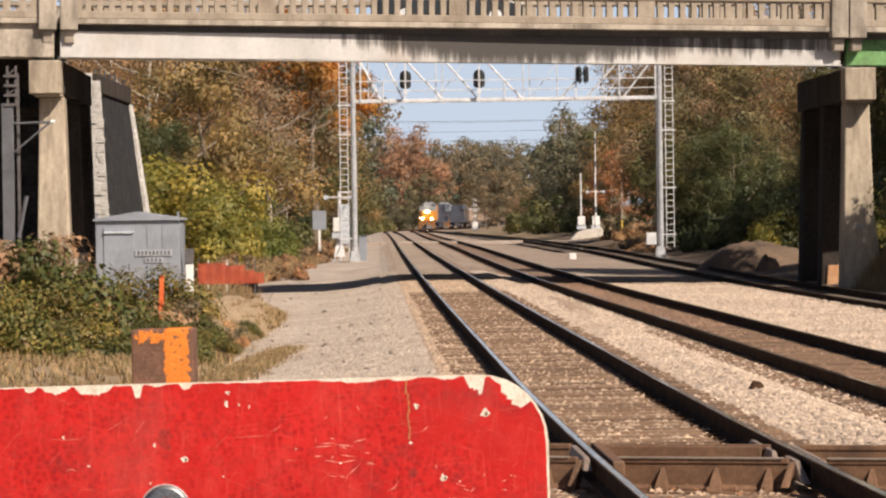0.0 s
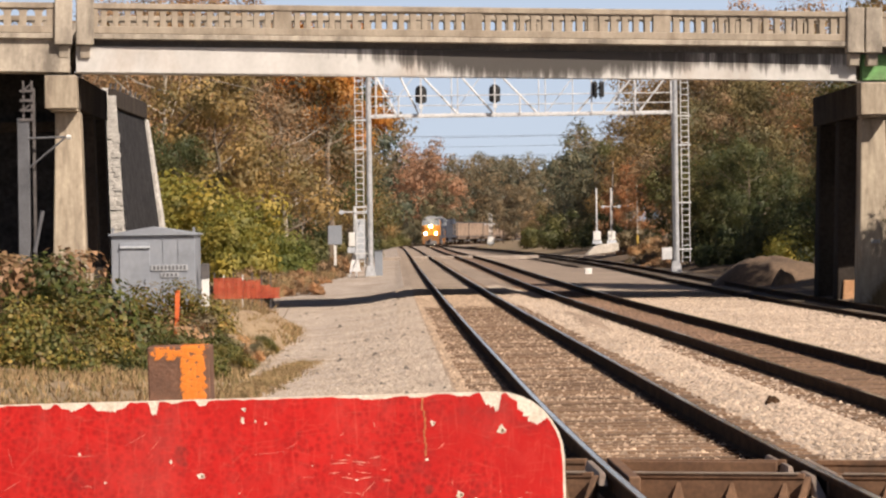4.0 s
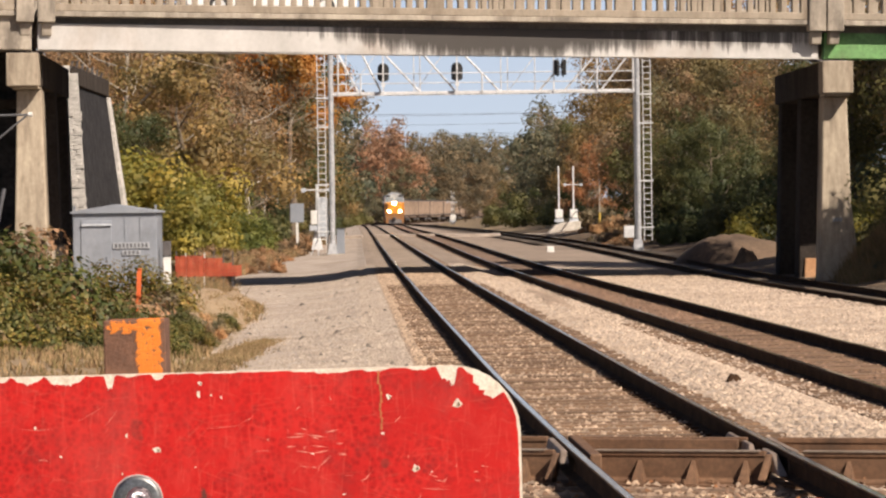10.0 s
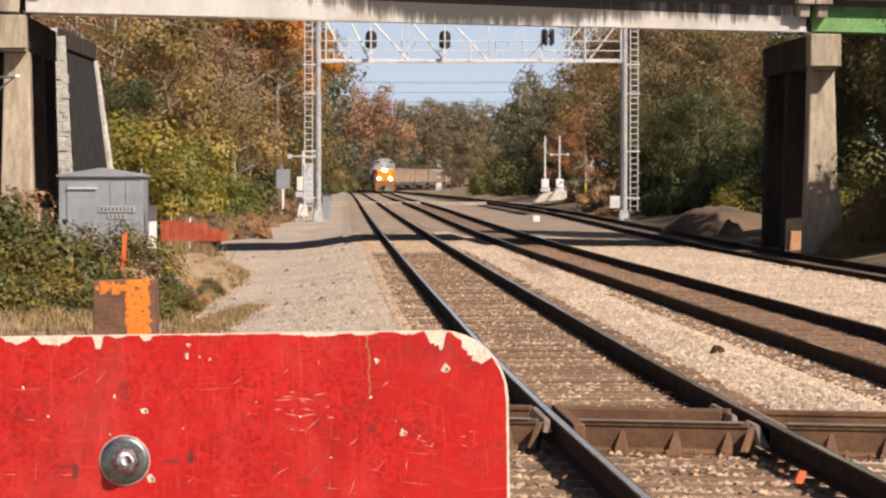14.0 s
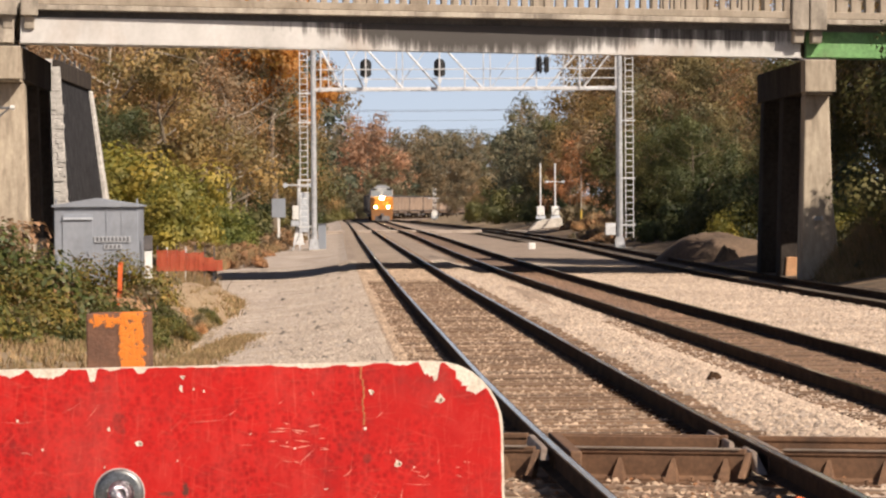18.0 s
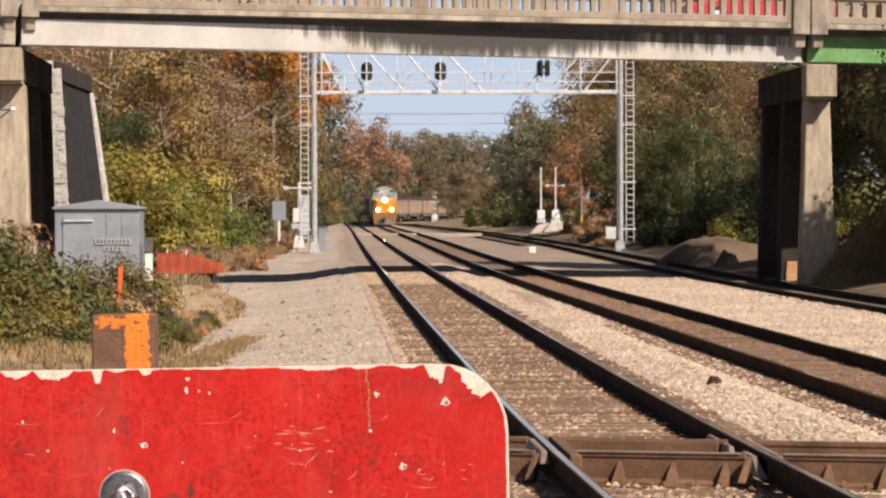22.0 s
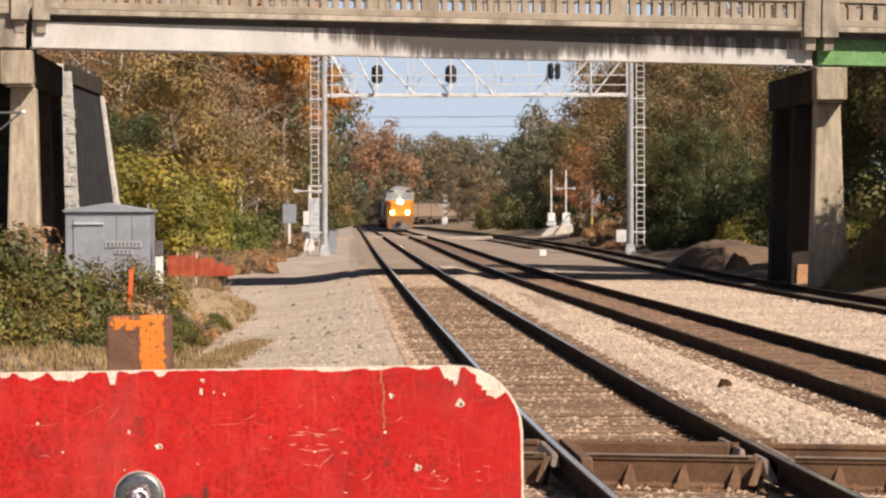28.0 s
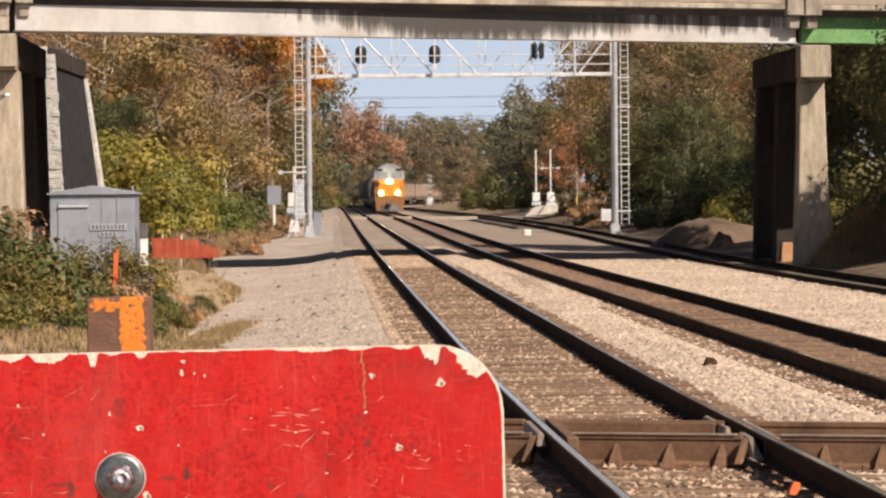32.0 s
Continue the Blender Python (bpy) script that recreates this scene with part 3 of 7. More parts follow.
# ---- the crossing of the near track ----
def diamond():
    th = thing("diamond_crossing", "brown steel diamond crossing with stiffened rails set in the main track", "rail crossing", at(1.84, 26.35, 0, -16.5))
    near, far = ((-9.0, -0.69), (-0.45, 0.88), (1.12, 9.0)), ((-9.0, -1.12), (-0.88, 0.45), (0.69, 9.0))
    for yy, spans in ((0.74, far), (-0.74, near)):
        for x0, x1 in spans:
            # running rail beam with its guard, cut where the main rails pass
            g = Geo().prism([(yy - 0.075, -0.245), (yy + 0.075, -0.245), (yy + 0.075, -0.22), (yy + 0.022, -0.2), (yy + 0.02, -0.055), (yy + 0.04, -0.04), (yy + 0.04, -0.003),
                             (yy - 0.04, -0.003), (yy - 0.04, -0.04), (yy - 0.03, -0.05), (yy - 0.03, -0.2), (yy - 0.075, -0.22)], -x1, -x0, Matrix.Rotation(math.pi / 2, 4, "Z"))
            part("crossing_rail", g, M_FROG, th, bevel=0.006)
    for yy, x0, x1 in ((0.64, -0.8, 0.4), (-0.64, -0.42, 0.85)):
        part("guard_rail", Geo().box(x0, x1, yy - 0.035, yy + 0.035, -0.2, -0.012), M_FROG, th, bevel=0.006)
    # top plates over the near rail, between the main rails and at the sides
    for a, b in ((-0.42, 0.84), (1.16, 3.4), (-3.4, -0.75)):
        part("wear_strip", Geo().box(a, b, -0.79, -0.70, -0.008, 0.002), M_FROGTOP, th)
    # stiffening ribs on the near rail
    for x in (-4.5, -3.2, -1.9, -1.3, -0.9, -0.04, 0.355, 0.74, 1.49, 1.9, 2.6, 3.9):
        g2 = Geo()
        g2.add([(x - 0.05, -0.775, -0.235), (x + 0.05, -0.775, -0.235), (x + 0.012, -0.778, -0.07), (x - 0.012, -0.778, -0.07),
                (x - 0.045, -0.90, -0.235), (x + 0.045, -0.90, -0.235)], [(0, 1, 2, 3), (4, 5, 2, 3), (0, 4, 3), (1, 5, 2), (0, 1, 5, 4)])
        part("rib", g2, M_FROG, th)
    part("base_plate", Geo().box(-9, 9, -0.95, -0.55, -0.262, -0.238), M_FROG, th)
    part("base_plate", Geo().box(-9, 9, 0.55, 0.95, -0.262, -0.238), M_FROG, th)
    for x in [i * 0.21 - 2 for i in range(20)]:
        part("bolt", Geo().tube((x, -0.91, -0.24), (x, -0.91, -0.20), 0.016, n=6), M_FROG, th)
    # corner castings and flangeway guards along the main rails
    for xo in (-0.57, 1.0):
        for side in (-1, 1):
            part("corner_brace", Geo().taper((xo + side * 0.11 - 0.03, xo + side * 0.11 + 0.03, -0.98, -0.80), (xo + side * 0.08 - 0.02, xo + side * 0.08 + 0.02, -0.86, -0.80), -0.2, -0.02), M_FROG, th, bevel=0.008)
    rz = Matrix.Rotation(radians(16.5 + 1.6), 4, "Z")
    for xo, y0, y1 in ((-0.645, -1.15, 1.1),):
        g = Geo().box(xo - 0.03, xo + 0.055, y0, y1, -0.17, 0.004)
        part("flangeway_guard", g, M_FROG, th, "worn guard bar along the rail", bevel=0.012, m=rz)
    part("flare_plate", Geo().taper((0.60, 0.655, 0.0, 1.7), (0.615, 0.65, 0.1, 1.5), -0.10, -0.022), M_PALESTEEL, th, bevel=0.008, m=rz)
    part("easer_rail", Geo().taper((0.81, 0.89, -1.3, 0.9), (0.81, 0.86, -1.1, 0.7), -0.17, -0.012), M_FROGTOP, th, bevel=0.01, m=rz)
    part("easer_plate", Geo().taper((-0.87, -0.80, -0.85, 0.8), (-0.84, -0.795, -0.5, 0.95), -0.08, -0.008), M_PALESTEEL, th, "pale scraped steel wedge beside the rail", bevel=0.008, m=rz)
    part("throat_plate", Geo().taper((0.63, 0.70, -1.5, -0.6), (0.66, 0.705, -0.85, -0.3), -0.15, -0.03), M_PALESTEEL, th, "pale scraped steel wedge beside the rail", bevel=0.01, m=rz)
    for i, y in enumerate((-1.4, -2.05, -2.7, -3.35, -4.0, -4.65, -5.3)):
        part("timber", Geo().taper((-3, 3, y - 0.13, y + 0.13), (-2.98, 2.98, y - 0.12, y + 0.12), -0.42, -0.235), M_TIE, th, bevel=0.01)
    for y in (0.0, 1.35, 1.9):
        part("timber", Geo().taper((-3, 3, y - 0.13, y + 0.13), (-2.98, 2.98, y - 0.12, y + 0.12), -0.42, -0.26), M_TIE, th, bevel=0.01)
    return th


diamond()


# ---- loose ballast stones ----
def stones(name, n, place, size, mat, label):
    """n small uneven stones as one mesh; place gives arrays of x, y, z."""
    rng = np.random.default_rng(7)
    base = np.array([(1, 0, 0), (-0.5, 0.87, 0), (-0.5, -0.87, 0), (0.2, 0.1, 0.8), (0, 0, -0.5)])
    tri = np.array([(0, 1, 3), (1, 2, 3), (2, 0, 3)])
    x, y, z = place(rng, n)
    n = len(x)
    s = size * rng.uniform(0.55, 1.25, n)
    a = rng.uniform(0, 2 * np.pi, n)
    jit = rng.uniform(0.65, 1.35, (n, 5, 3))
    p = base[None, :, :] * jit * s[:, None, None]
    c, si = np.cos(a)[:, None], np.sin(a)[:, None]
    tx = rng.uniform(-0.5, 0.5, (n, 1))
    px, py = p[:, :, 0] * c - p[:, :, 1] * si, p[:, :, 0] * si + p[:, :, 1] * c
    pz = p[:, :, 2] * 0.8 + px * tx
    v = np.stack([px + x[:, None], py + y[:, None], pz + z[:, None]], -1)[:, :4].reshape(-1, 3)
    f = (tri[None] + 4 * np.arange(n)[:, None, None]).reshape(-1, 3)
    me = bpy.data.meshes.new(name)
    me.vertices.add(len(v)), me.vertices.foreach_set("co", v.ravel())
    me.loops.add(f.size), me.loops.foreach_set("vertex_index", f.ravel().astype(np.int32))
    me.polygons.add(len(f)), me.polygons.foreach_set("loop_start", np.arange(0, f.size, 3, dtype=np.int32))
    me.materials.append(mat)
    me.update(), me.validate()
    return tagged(new(name, me), label, "ballast", kind="stuff")


grid_y = np.arange(5, 140, 0.5)
tab1, tab2 = np.array([line1(y) for y in grid_y]), np.array([line2(y) for y in grid_y])
tabl = np.array([level(line2, y) for y in grid_y])


def on_bed(rng, n, band=None):
    y = 18.6 + 105 * rng.random(n) ** 2.0
    a, b = np.interp(y, grid_y, tab1), np.interp(y, grid_y, tab2)
    u = rng.random(n)
    x = (a - 3.7) + u * (b - a + 8.8) if band is None else np.where(rng.random(n) < band[0], a - 1.45 + 2.19 * u, b - 0.92 + 1.84 * u)
    l2 = np.interp(y, grid_y, tabl)
    d1, d2 = np.abs(x - a), np.abs(x - b)
    z = np.interp(x - a, [-3.5, -2.7, -1.7, 0, 1.3, 1.98], [-0.62, -0.52, -0.20, -0.205, -0.20, -0.17])
    z = np.where(x > (a + b) / 2, np.interp(x - b, [-1.98, -1.3, 1.3, 2.2, 5.4], [-0.17, -0.36, -0.37, -0.39, -0.385]) + (l2 + 0.17), z)
    # keep clear of the rails, thinner on the ties
    for d, nm in ((d1, "main_track"), (d2, "second_track")):
        ty = np.array(TIE_Y[nm])
        near = np.abs(y - ty[np.clip(np.searchsorted((ty[1:] + ty[:-1]) / 2, y), 0, len(ty) - 1)]) < 0.105
        z = np.where(near & (d < 1.28) & (rng.random(n) < 0.86), z - 0.3, z)
    q = y - 26.35 + 0.3 * (x - 1.84)
    for k in (-1.4, -2.05, -2.7, -3.35, -4.0, -4.65, -5.3):
        z = np.where((np.abs(q - k * 1.04) < 0.12) & (d1 < 2.6) & (rng.random(n) < 0.85), z - 0.3, z)
    bad = (np.abs(d1 - 0.752) < 0.10) | (np.abs(d2 - 0.752) < 0.10) | ((np.abs(y - 26.35 + 0.3 * (x - 1.84)) < 0.95) & (np.abs(np.abs(y - 26.35 + 0.3 * (x - 1.84)) - 0.2) > 0.28))
    z = np.where(bad, z - 0.3, z)
    heap = np.where((np.minimum(d1, d2) < 1.3) & (rng.random(n) < 0.55), rng.uniform(-0.005, 0.032, n), 0.004)
    z = z + np.interp(y, [27.0, 28.25, 29.5], [-0.06, -0.03, 0])
    z = z + heap
    seen = z > -0.46
    return x[seen], y[seen], z[seen]


def rusty(rng, n):
    x, y, z = on_bed(rng, n, (0.45,))
    b = np.interp(y, grid_y, tab2)
    inside = (np.abs(x - b) < 0.95) | ((y < 25.6) & (rng.random(len(y)) < 0.9))
    return x[inside], y[inside], z[inside]


def soiled(rng, n):
    x, y, z = on_bed(rng, n, (1.0,))
    b = np.interp(y, grid_y, tab2)
    inside = (np.abs(x - b) > 0.95) & ((y > 25.6) | (rng.random(len(y)) < 0.45))
    return x[inside], y[inside], z[inside]


def clean(rng, n):
    x, y, z = on_bed(rng, n)
    a, b = np.interp(y, grid_y, tab1), np.interp(y, grid_y, tab2)
    inside = (x - a < 0.74) | (np.abs(x - b) < 0.9)
    return x[~inside], y[~inside], z[~inside]


def on_lane(rng, n):
    y = 40 + 70 * rng.random(n) ** 1.8
    a = np.interp(y, grid_y, tab1)
    x = a - 1.5 - rng.random(n) ** 1.1 * np.interp(y, [40, 60, 100], [2.9, 3.3, 5.2])
    return x, y, np.interp(x - a, [-3.9, -2.9, -2.05, -1.5], [-0.485, -0.385, -0.228, -0.196])


stones("ballast_stones", 165000, clean, 0.034, M_STONES, "loose pale crushed stones beside the rails")
stones("rusty_stones", 60000, rusty, 0.034, M_RUSTSTONE, "rust-brown crushed stones in the second track and before the crossing")
stones("dirty_stones", 85000, soiled, 0.034, M_DIRTYSTONE, "brown soiled crushed stones between the rails")
def litter(rng, n):
    y = rng.uniform(18.6, 30, n)
    x = 1.9 + rng.normal(0, 1.0, n) + (26 - y) * 0.1
    return x, y, -0.215 + rng.uniform(0, 0.03, n)


stones("fallen_leaves", 170, litter, 0.03, M_LITTER, "brown and orange fallen leaves between the rails")
stones("lane_gravel", 24000, on_lane, 0.026, M_LANESTONE, "pale gravel scattered over the lane")


def lane_rocks(rng, n):
    x, y, z = on_lane(rng, n)
    return x, y, z + 0.01


stones("lane_rocks", 90, lane_rocks, 0.07, M_DARKROCK, "dark stones lying about on the lane")


def grass(name, n, place, h, label):
    """Dry blades as one mesh."""
    rng = np.random.default_rng(17)
    x, y, z = place(rng, n)
    hh = h * rng.uniform(0.4, 1.3, n)
    a = rng.uniform(0, 2 * np.pi, n)
    lean = rng.normal(0, 0.35, (n, 2)) * hh[:, None]
    w = 0.012 + 0.01 * rng.random(n)
    v = np.stack([np.stack([x - np.cos(a) * w, y - np.sin(a) * w, z], -1), np.stack([x + np.cos(a) * w, y + np.sin(a) * w, z], -1), np.stack([x + lean[:, 0], y + lean[:, 1], z + hh], -1)], 1).reshape(-1, 3)
    me = bpy.data.meshes.new(name)
    me.vertices.add(3 * n), me.vertices.foreach_set("co", v.ravel())
    me.loops.add(3 * n), me.loops.foreach_set("vertex_index", np.arange(3 * n, dtype=np.int32))
    me.polygons.add(n), me.polygons.foreach_set("loop_start", np.arange(0, 3 * n, 3, dtype=np.int32))
    me.materials.append(M_GRASS)
    me.update(), me.validate()
    return tagged(new(name, me), label, "grass", kind="stuff")


def clumped(x0, x1, y0, y1, edge):
    def place(rng, n):
        k = n // 14
        cx, cy = rng.uniform(x0, x1, k), rng.uniform(y0, y1, k)
        keep = cx < np.array([edge(v) for v in cy])
        cx, cy = cx[keep], cy[keep]
        i = rng.integers(0, len(cx), n)
        x, y = cx[i] + rng.normal(0, 0.09, n), cy[i] + rng.normal(0, 0.12, n)
        return x, y, np.array([ground_z(a, b) for a, b in zip(x, y)]) - 0.02
    return place


def lane_edge(rng, n):
    """A straggling strip of clumps along the edge of the lane."""
    k = n // 16
    cy = rng.uniform(47, 62, k)
    cx = -3.25 + 0.042 * (cy - 47) + rng.normal(0, 0.16, k)
    i = rng.integers(0, k, n)
    return cx[i] + rng.normal(0, 0.06, n), cy[i] + rng.normal(0, 0.2, n), np.full(n, -0.52)


grass("dry_grass", 15000, lane_edge, 0.1, "dry tan grass straggling along the lane's edge")
def mound_top(rng, n):
    """Tufts over the long mound beside the lane."""
    k = n // 18
    a, f = rng.uniform(0, 2 * np.pi, k), rng.random(k) ** 0.5
    i = rng.integers(0, k, n)
    f = f[i]
    x, y = -4.5 + np.cos(a[i]) * f * 1.1 + rng.normal(0, 0.05, n), 73 + np.sin(a[i]) * f * 17 + rng.normal(0, 0.15, n)
    return x, y, -0.62 + 0.72 * (1 - f**1.6) * 0.9


def lane_bank(rng, n):
    """Long dry grass on the bank left of the lane, under and beyond the bridge."""
    k = n // 12
    cy = rng.uniform(92, 192, k)
    cx = np.array([line1(v) + lane_left(v) for v in cy]) - np.abs(rng.normal(0, 1.3, k)) + 0.1
    i = rng.integers(0, k, n)
    return cx[i] + rng.normal(0, 0.12, n), cy[i] + rng.normal(0, 0.3, n), np.full(n, -0.5)


grass("dry_grass", 24000, lane_bank, 0.5, "long dry brown grass on the bank beside the lane")
grass("dry_grass", 16000, mound_top, 0.12, "dry tan grass tufts over the long mound")
grass("dry_grass", 32000, clumped(-9, -1.5, 40, 75, lambda y: line1(y) + (-4.0 if y < 60 else -4.0 - (y - 60) * 0.05)), 0.13, "dry tan grass in front of the thicket")


# ---- the road bridge ----
BL = Vector((-11.35, 104.0, 0))
BU = Vector((23.6, 3.0, 0)).normalized()
SPAN, DEPTH = 23.75, 12.2
BRZ = math.degrees(math.atan2(BU.y, BU.x))
SOFFIT, LIP, TOP = 6.66, 7.83, 8.73
# the road falls gently to the right
BRIDGE = pose(BL.x, BL.y, 0, 0, 1.0, BRZ)


def baluster_mesh(w, pitch, z0, z1, depth):
    """A post whose head spreads on both sides into half arches."""
    r = (pitch - w) / 2
    out = [(-w / 2, z0), (w / 2, z0)]
    for i in range(5):
        a = math.pi / 2 * i / 4
        out.append((w / 2 + r * (1 - math.cos(a)), z1 - 0.03 - r + r * math.sin(a)))
    out += [(pitch / 2, z1), (-pitch / 2, z1)]
    for i in range(4, -1, -1):
        a = math.pi / 2 * i / 4
        out.append((-w / 2 - r * (1 - math.cos(a)), z1 - 0.03 - r + r * math.sin(a)))
    return Geo().prism(out, 0, depth).mesh("baluster", M_PARAPET)


def parapet(th, x0, x1, y, panels, m=None, foot=0.0):
    """Parapet between two end pillars: base, top rail, panel posts and balusters; foot: how far the base reaches down."""
    m = m or Matrix.Identity(4)
    part("parapet_base", Geo().box(x0, x1, y, y + 0.28, LIP - foot, LIP + 0.22), M_PARAPET, th, bevel=0.02, m=m)
    part("parapet_rail", Geo().box(x0, x1, y - 0.03, y + 0.31, TOP - 0.17, TOP), M_PARAPET, th, bevel=0.025, m=m)
    post = 0.52
    plen = (x1 - x0) / panels
    n = 15
    pitch = (plen - post) / n
    me = baluster_mesh(pitch * 0.47, pitch, LIP + 0.22, TOP - 0.17, 0.24)
    for k in range(panels):
        a = x0 + k * plen
        part("panel_post", Geo().box(a - post / 2 if k else a, a + post / 2, y + 0.003, y + 0.27, LIP + 0.22, TOP - 0.15), M_PARAPET, th, m=m)
        for i in range(n):
            part("baluster", me, None, th, m=m @ at(a + post / 2 + (i + 0.5) * pitch, y + 0.035, 0))
    part("panel_post", Geo().box(x1 - post / 2, x1, y + 0.003, y + 0.27, LIP + 0.22, TOP - 0.15), M_PARAPET, th, m=m)


# the road banks up towards its far side, and the far parapet falls less steeply
FAR_RISE = pose(0, 0, 0.36, 0, -0.75, 0)


def bridge():
    th = thing("road_bridge", "old concrete road bridge with arched baluster parapets over the tracks", "bridge", BRIDGE)
    ext = 30
    for x0, x1 in ((-ext, -0.06), (0.02, SPAN - 0.02), (SPAN + 0.06, SPAN + ext)):
        mid = x0 == 0.02
        part("deck_slab", Geo().box(x0, x1, 0.0, DEPTH, LIP - 0.16, LIP - 0.002), M_CONC, th, bevel=0.02)
        # haunch and inner girders take a darker concrete than slab and front girder
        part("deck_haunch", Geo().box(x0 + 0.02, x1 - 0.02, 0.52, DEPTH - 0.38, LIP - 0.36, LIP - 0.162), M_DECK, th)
        for i, y in enumerate((0.62, 3.0, 5.3, 7.6, 9.6, 11.3)):
            mt = M_GIRDER if mid or x0 < 0 else M_GREEN
            if x0 < 0 and i == 0:
                mt = M_CONC
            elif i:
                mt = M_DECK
            zb = SOFFIT if i == 0 else SOFFIT + 0.06 + 0.05 * y
            g = Geo().box(x0 + 0.05, x1 - 0.05, y + 0.12, y + 0.16, zb + 0.04, LIP - 0.362)
            if i == 0:
                ya, yb = (0.24, 0.50) if mid else (0.16, 0.16) if x0 < 0 else (0.5, 0.5)
                g = Geo().prism([(x0 + 0.05, ya), (x1 - 0.05, yb), (x1 - 0.05, yb + 0.3), (x0 + 0.05, ya + 0.3)], -(LIP - 0.362 if mid or x0 > 0 else LIP - 0.164), -(SOFFIT + 0.035), Matrix.Rotation(-math.pi / 2, 4, "X"))
            gd = part("girder", g, mt, th, "stained pale painted girder" if i == 0 and mid else "", bevel=0.01)
            part("bottom_flange", Geo().box(x0 + 0.05, x1 - 0.05, y - 0.04 if i else min(ya, yb) + 0.1, y + 0.34, zb, zb + 0.033), mt if i else M_CONC if not mid and x0 < 0 else mt, gd)
        part("road_surface", Geo().add([(x, y, z) for x in (x0, x1) for y, z in ((0.3, LIP + 0.002), (0.3, LIP + 0.06), (6.0, LIP + 0.062), (DEPTH - 0.3, LIP + 0.46), (DEPTH - 0.3, LIP + 0.002))],
                                        [(4, 3, 2, 1, 0), (5, 6, 7, 8, 9), (0, 1, 6, 5), (1, 2, 7, 6), (2, 3, 8, 7), (3, 4, 9, 8), (4, 0, 5, 9)]), M_ROAD, th)
    for y in (0.0, DEPTH - 0.28):
        m, foot = (None, 0.0) if y == 0.0 else (FAR_RISE, 0.8)
        parapet(th, 0.45, SPAN - 0.45, y, 4, m, foot)
        parapet(th, -ext, -0.55, y, 4, m if y == 0.0 else pose(0, 0, 0.36), foot)
        parapet(th, SPAN + 0.55, SPAN + ext, y, 4, m if y == 0.0 else pose(0, 0, 0.66), foot)
        for x in (-0.57, 0.06, SPAN - 0.48, SPAN + 0.08):
            yy = y - 0.10 if y == 0 else y
            part("end_pillar", Geo().box(x, x + 0.52, yy, yy + 0.42, LIP - 0.34, TOP + 0.13), M_CONC, th, "weathered square concrete end pillar", bevel=0.03)
            if y == 0:
                part("bracket", Geo().taper((x + 0.12, x + 0.42, 0.14, 0.6), (x + 0.12, x + 0.42, 0.04, 0.6), LIP - 0.72, LIP - 0.36), M_CONC, th, bevel=0.02)
    for x in (-0.25, SPAN + 0.28):
        part("bearing", Geo().box(x - 0.5, x + 0.5, 0.55, 1.0, SOFFIT - 0.06, SOFFIT - 0.002), M_DARKSTEEL, th)
    return th


bridge()


def pier(xc, y0, length, top, label):
    """A bent of tapered columns under a cap beam that runs along the tracks."""
    th = thing("bridge_pier", label, "bridge pier", at(xc, y0 - 0.1, 0, 1.46), group="piers of the road bridge")
    capx = -0.14 if xc < 0 else 0.0
    # pale cap front, dark beam and rear columns: sun and shade as colours
    part("cap_block", Geo().box(-0.47 + capx, 0.47 + capx, 0, 0.95, top - 0.98, top), M_PIER, th, "pale concrete cap block", bevel=0.03)
    part("cap_beam", Geo().box(-0.45 + capx / 2, 0.45 + capx / 2, 0.952, length, top - 0.98, top - 0.01), M_SHADECONC, th, "concrete cap beam with the bridge's shade in its dark colour", bevel=0.03)
    part("cap_ledge", Geo().box(-0.40 + capx / 2, 0.40 + capx / 2, 0.2, 1.3, top - 1.06, top - 0.982), M_PIER, th, bevel=0.02)
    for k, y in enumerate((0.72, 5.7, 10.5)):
        mt = M_SHADECONC if k else M_PIER
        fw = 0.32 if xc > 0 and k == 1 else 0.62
        c = part("column", Geo().taper((-0.53, 0.53, y - 0.14, y + 1.05), (-0.37, 0.37, y, y + 0.9), -0.9, top - (0.982 if k else 1.062)), mt, th, "rear concrete column with shade in its dark colour" if k else "", bevel=0.05)
        # the orange footing stands in for a sunlit patch at the column's foot
        part("footing", Geo().taper((-fw - 0.1, fw + 0.1, y - 0.3, y + 1.2), (-fw, fw, y - 0.2, y + 1.1), -1.2, 0.9 if xc < 0 else (0.12 if k == 1 else -0.6)), (M_SUNPATCH if xc > 0 and k == 1 else M_SHADECONC) if k else M_PIER, c, bevel=0.04)
    if xc > 0:
        for k in range(3):
            part("faded_mark", Geo().box(-0.12 + 0.1 * k, -0.05 + 0.1 * k, 0.59, 0.7, 1.3, 1.42), M_PLATE, th)
    return th


M_SUNPATCH = material("sun_patch_concrete", (0.38, 0.20, 0.10), (0.47, 0.27, 0.15), 1.5, 0.9, fine=9, stain=(0.2, 0.12, 0.07), stain_scale=1.5)
pier(-11.5, 104.15, 11.7, 6.60, "tapered concrete bridge pier with a heavy cap beam, sunlit front")
pier(12.75, 107.2, 11.7, 6.18, "tapered concrete bridge pier standing beside the side track")


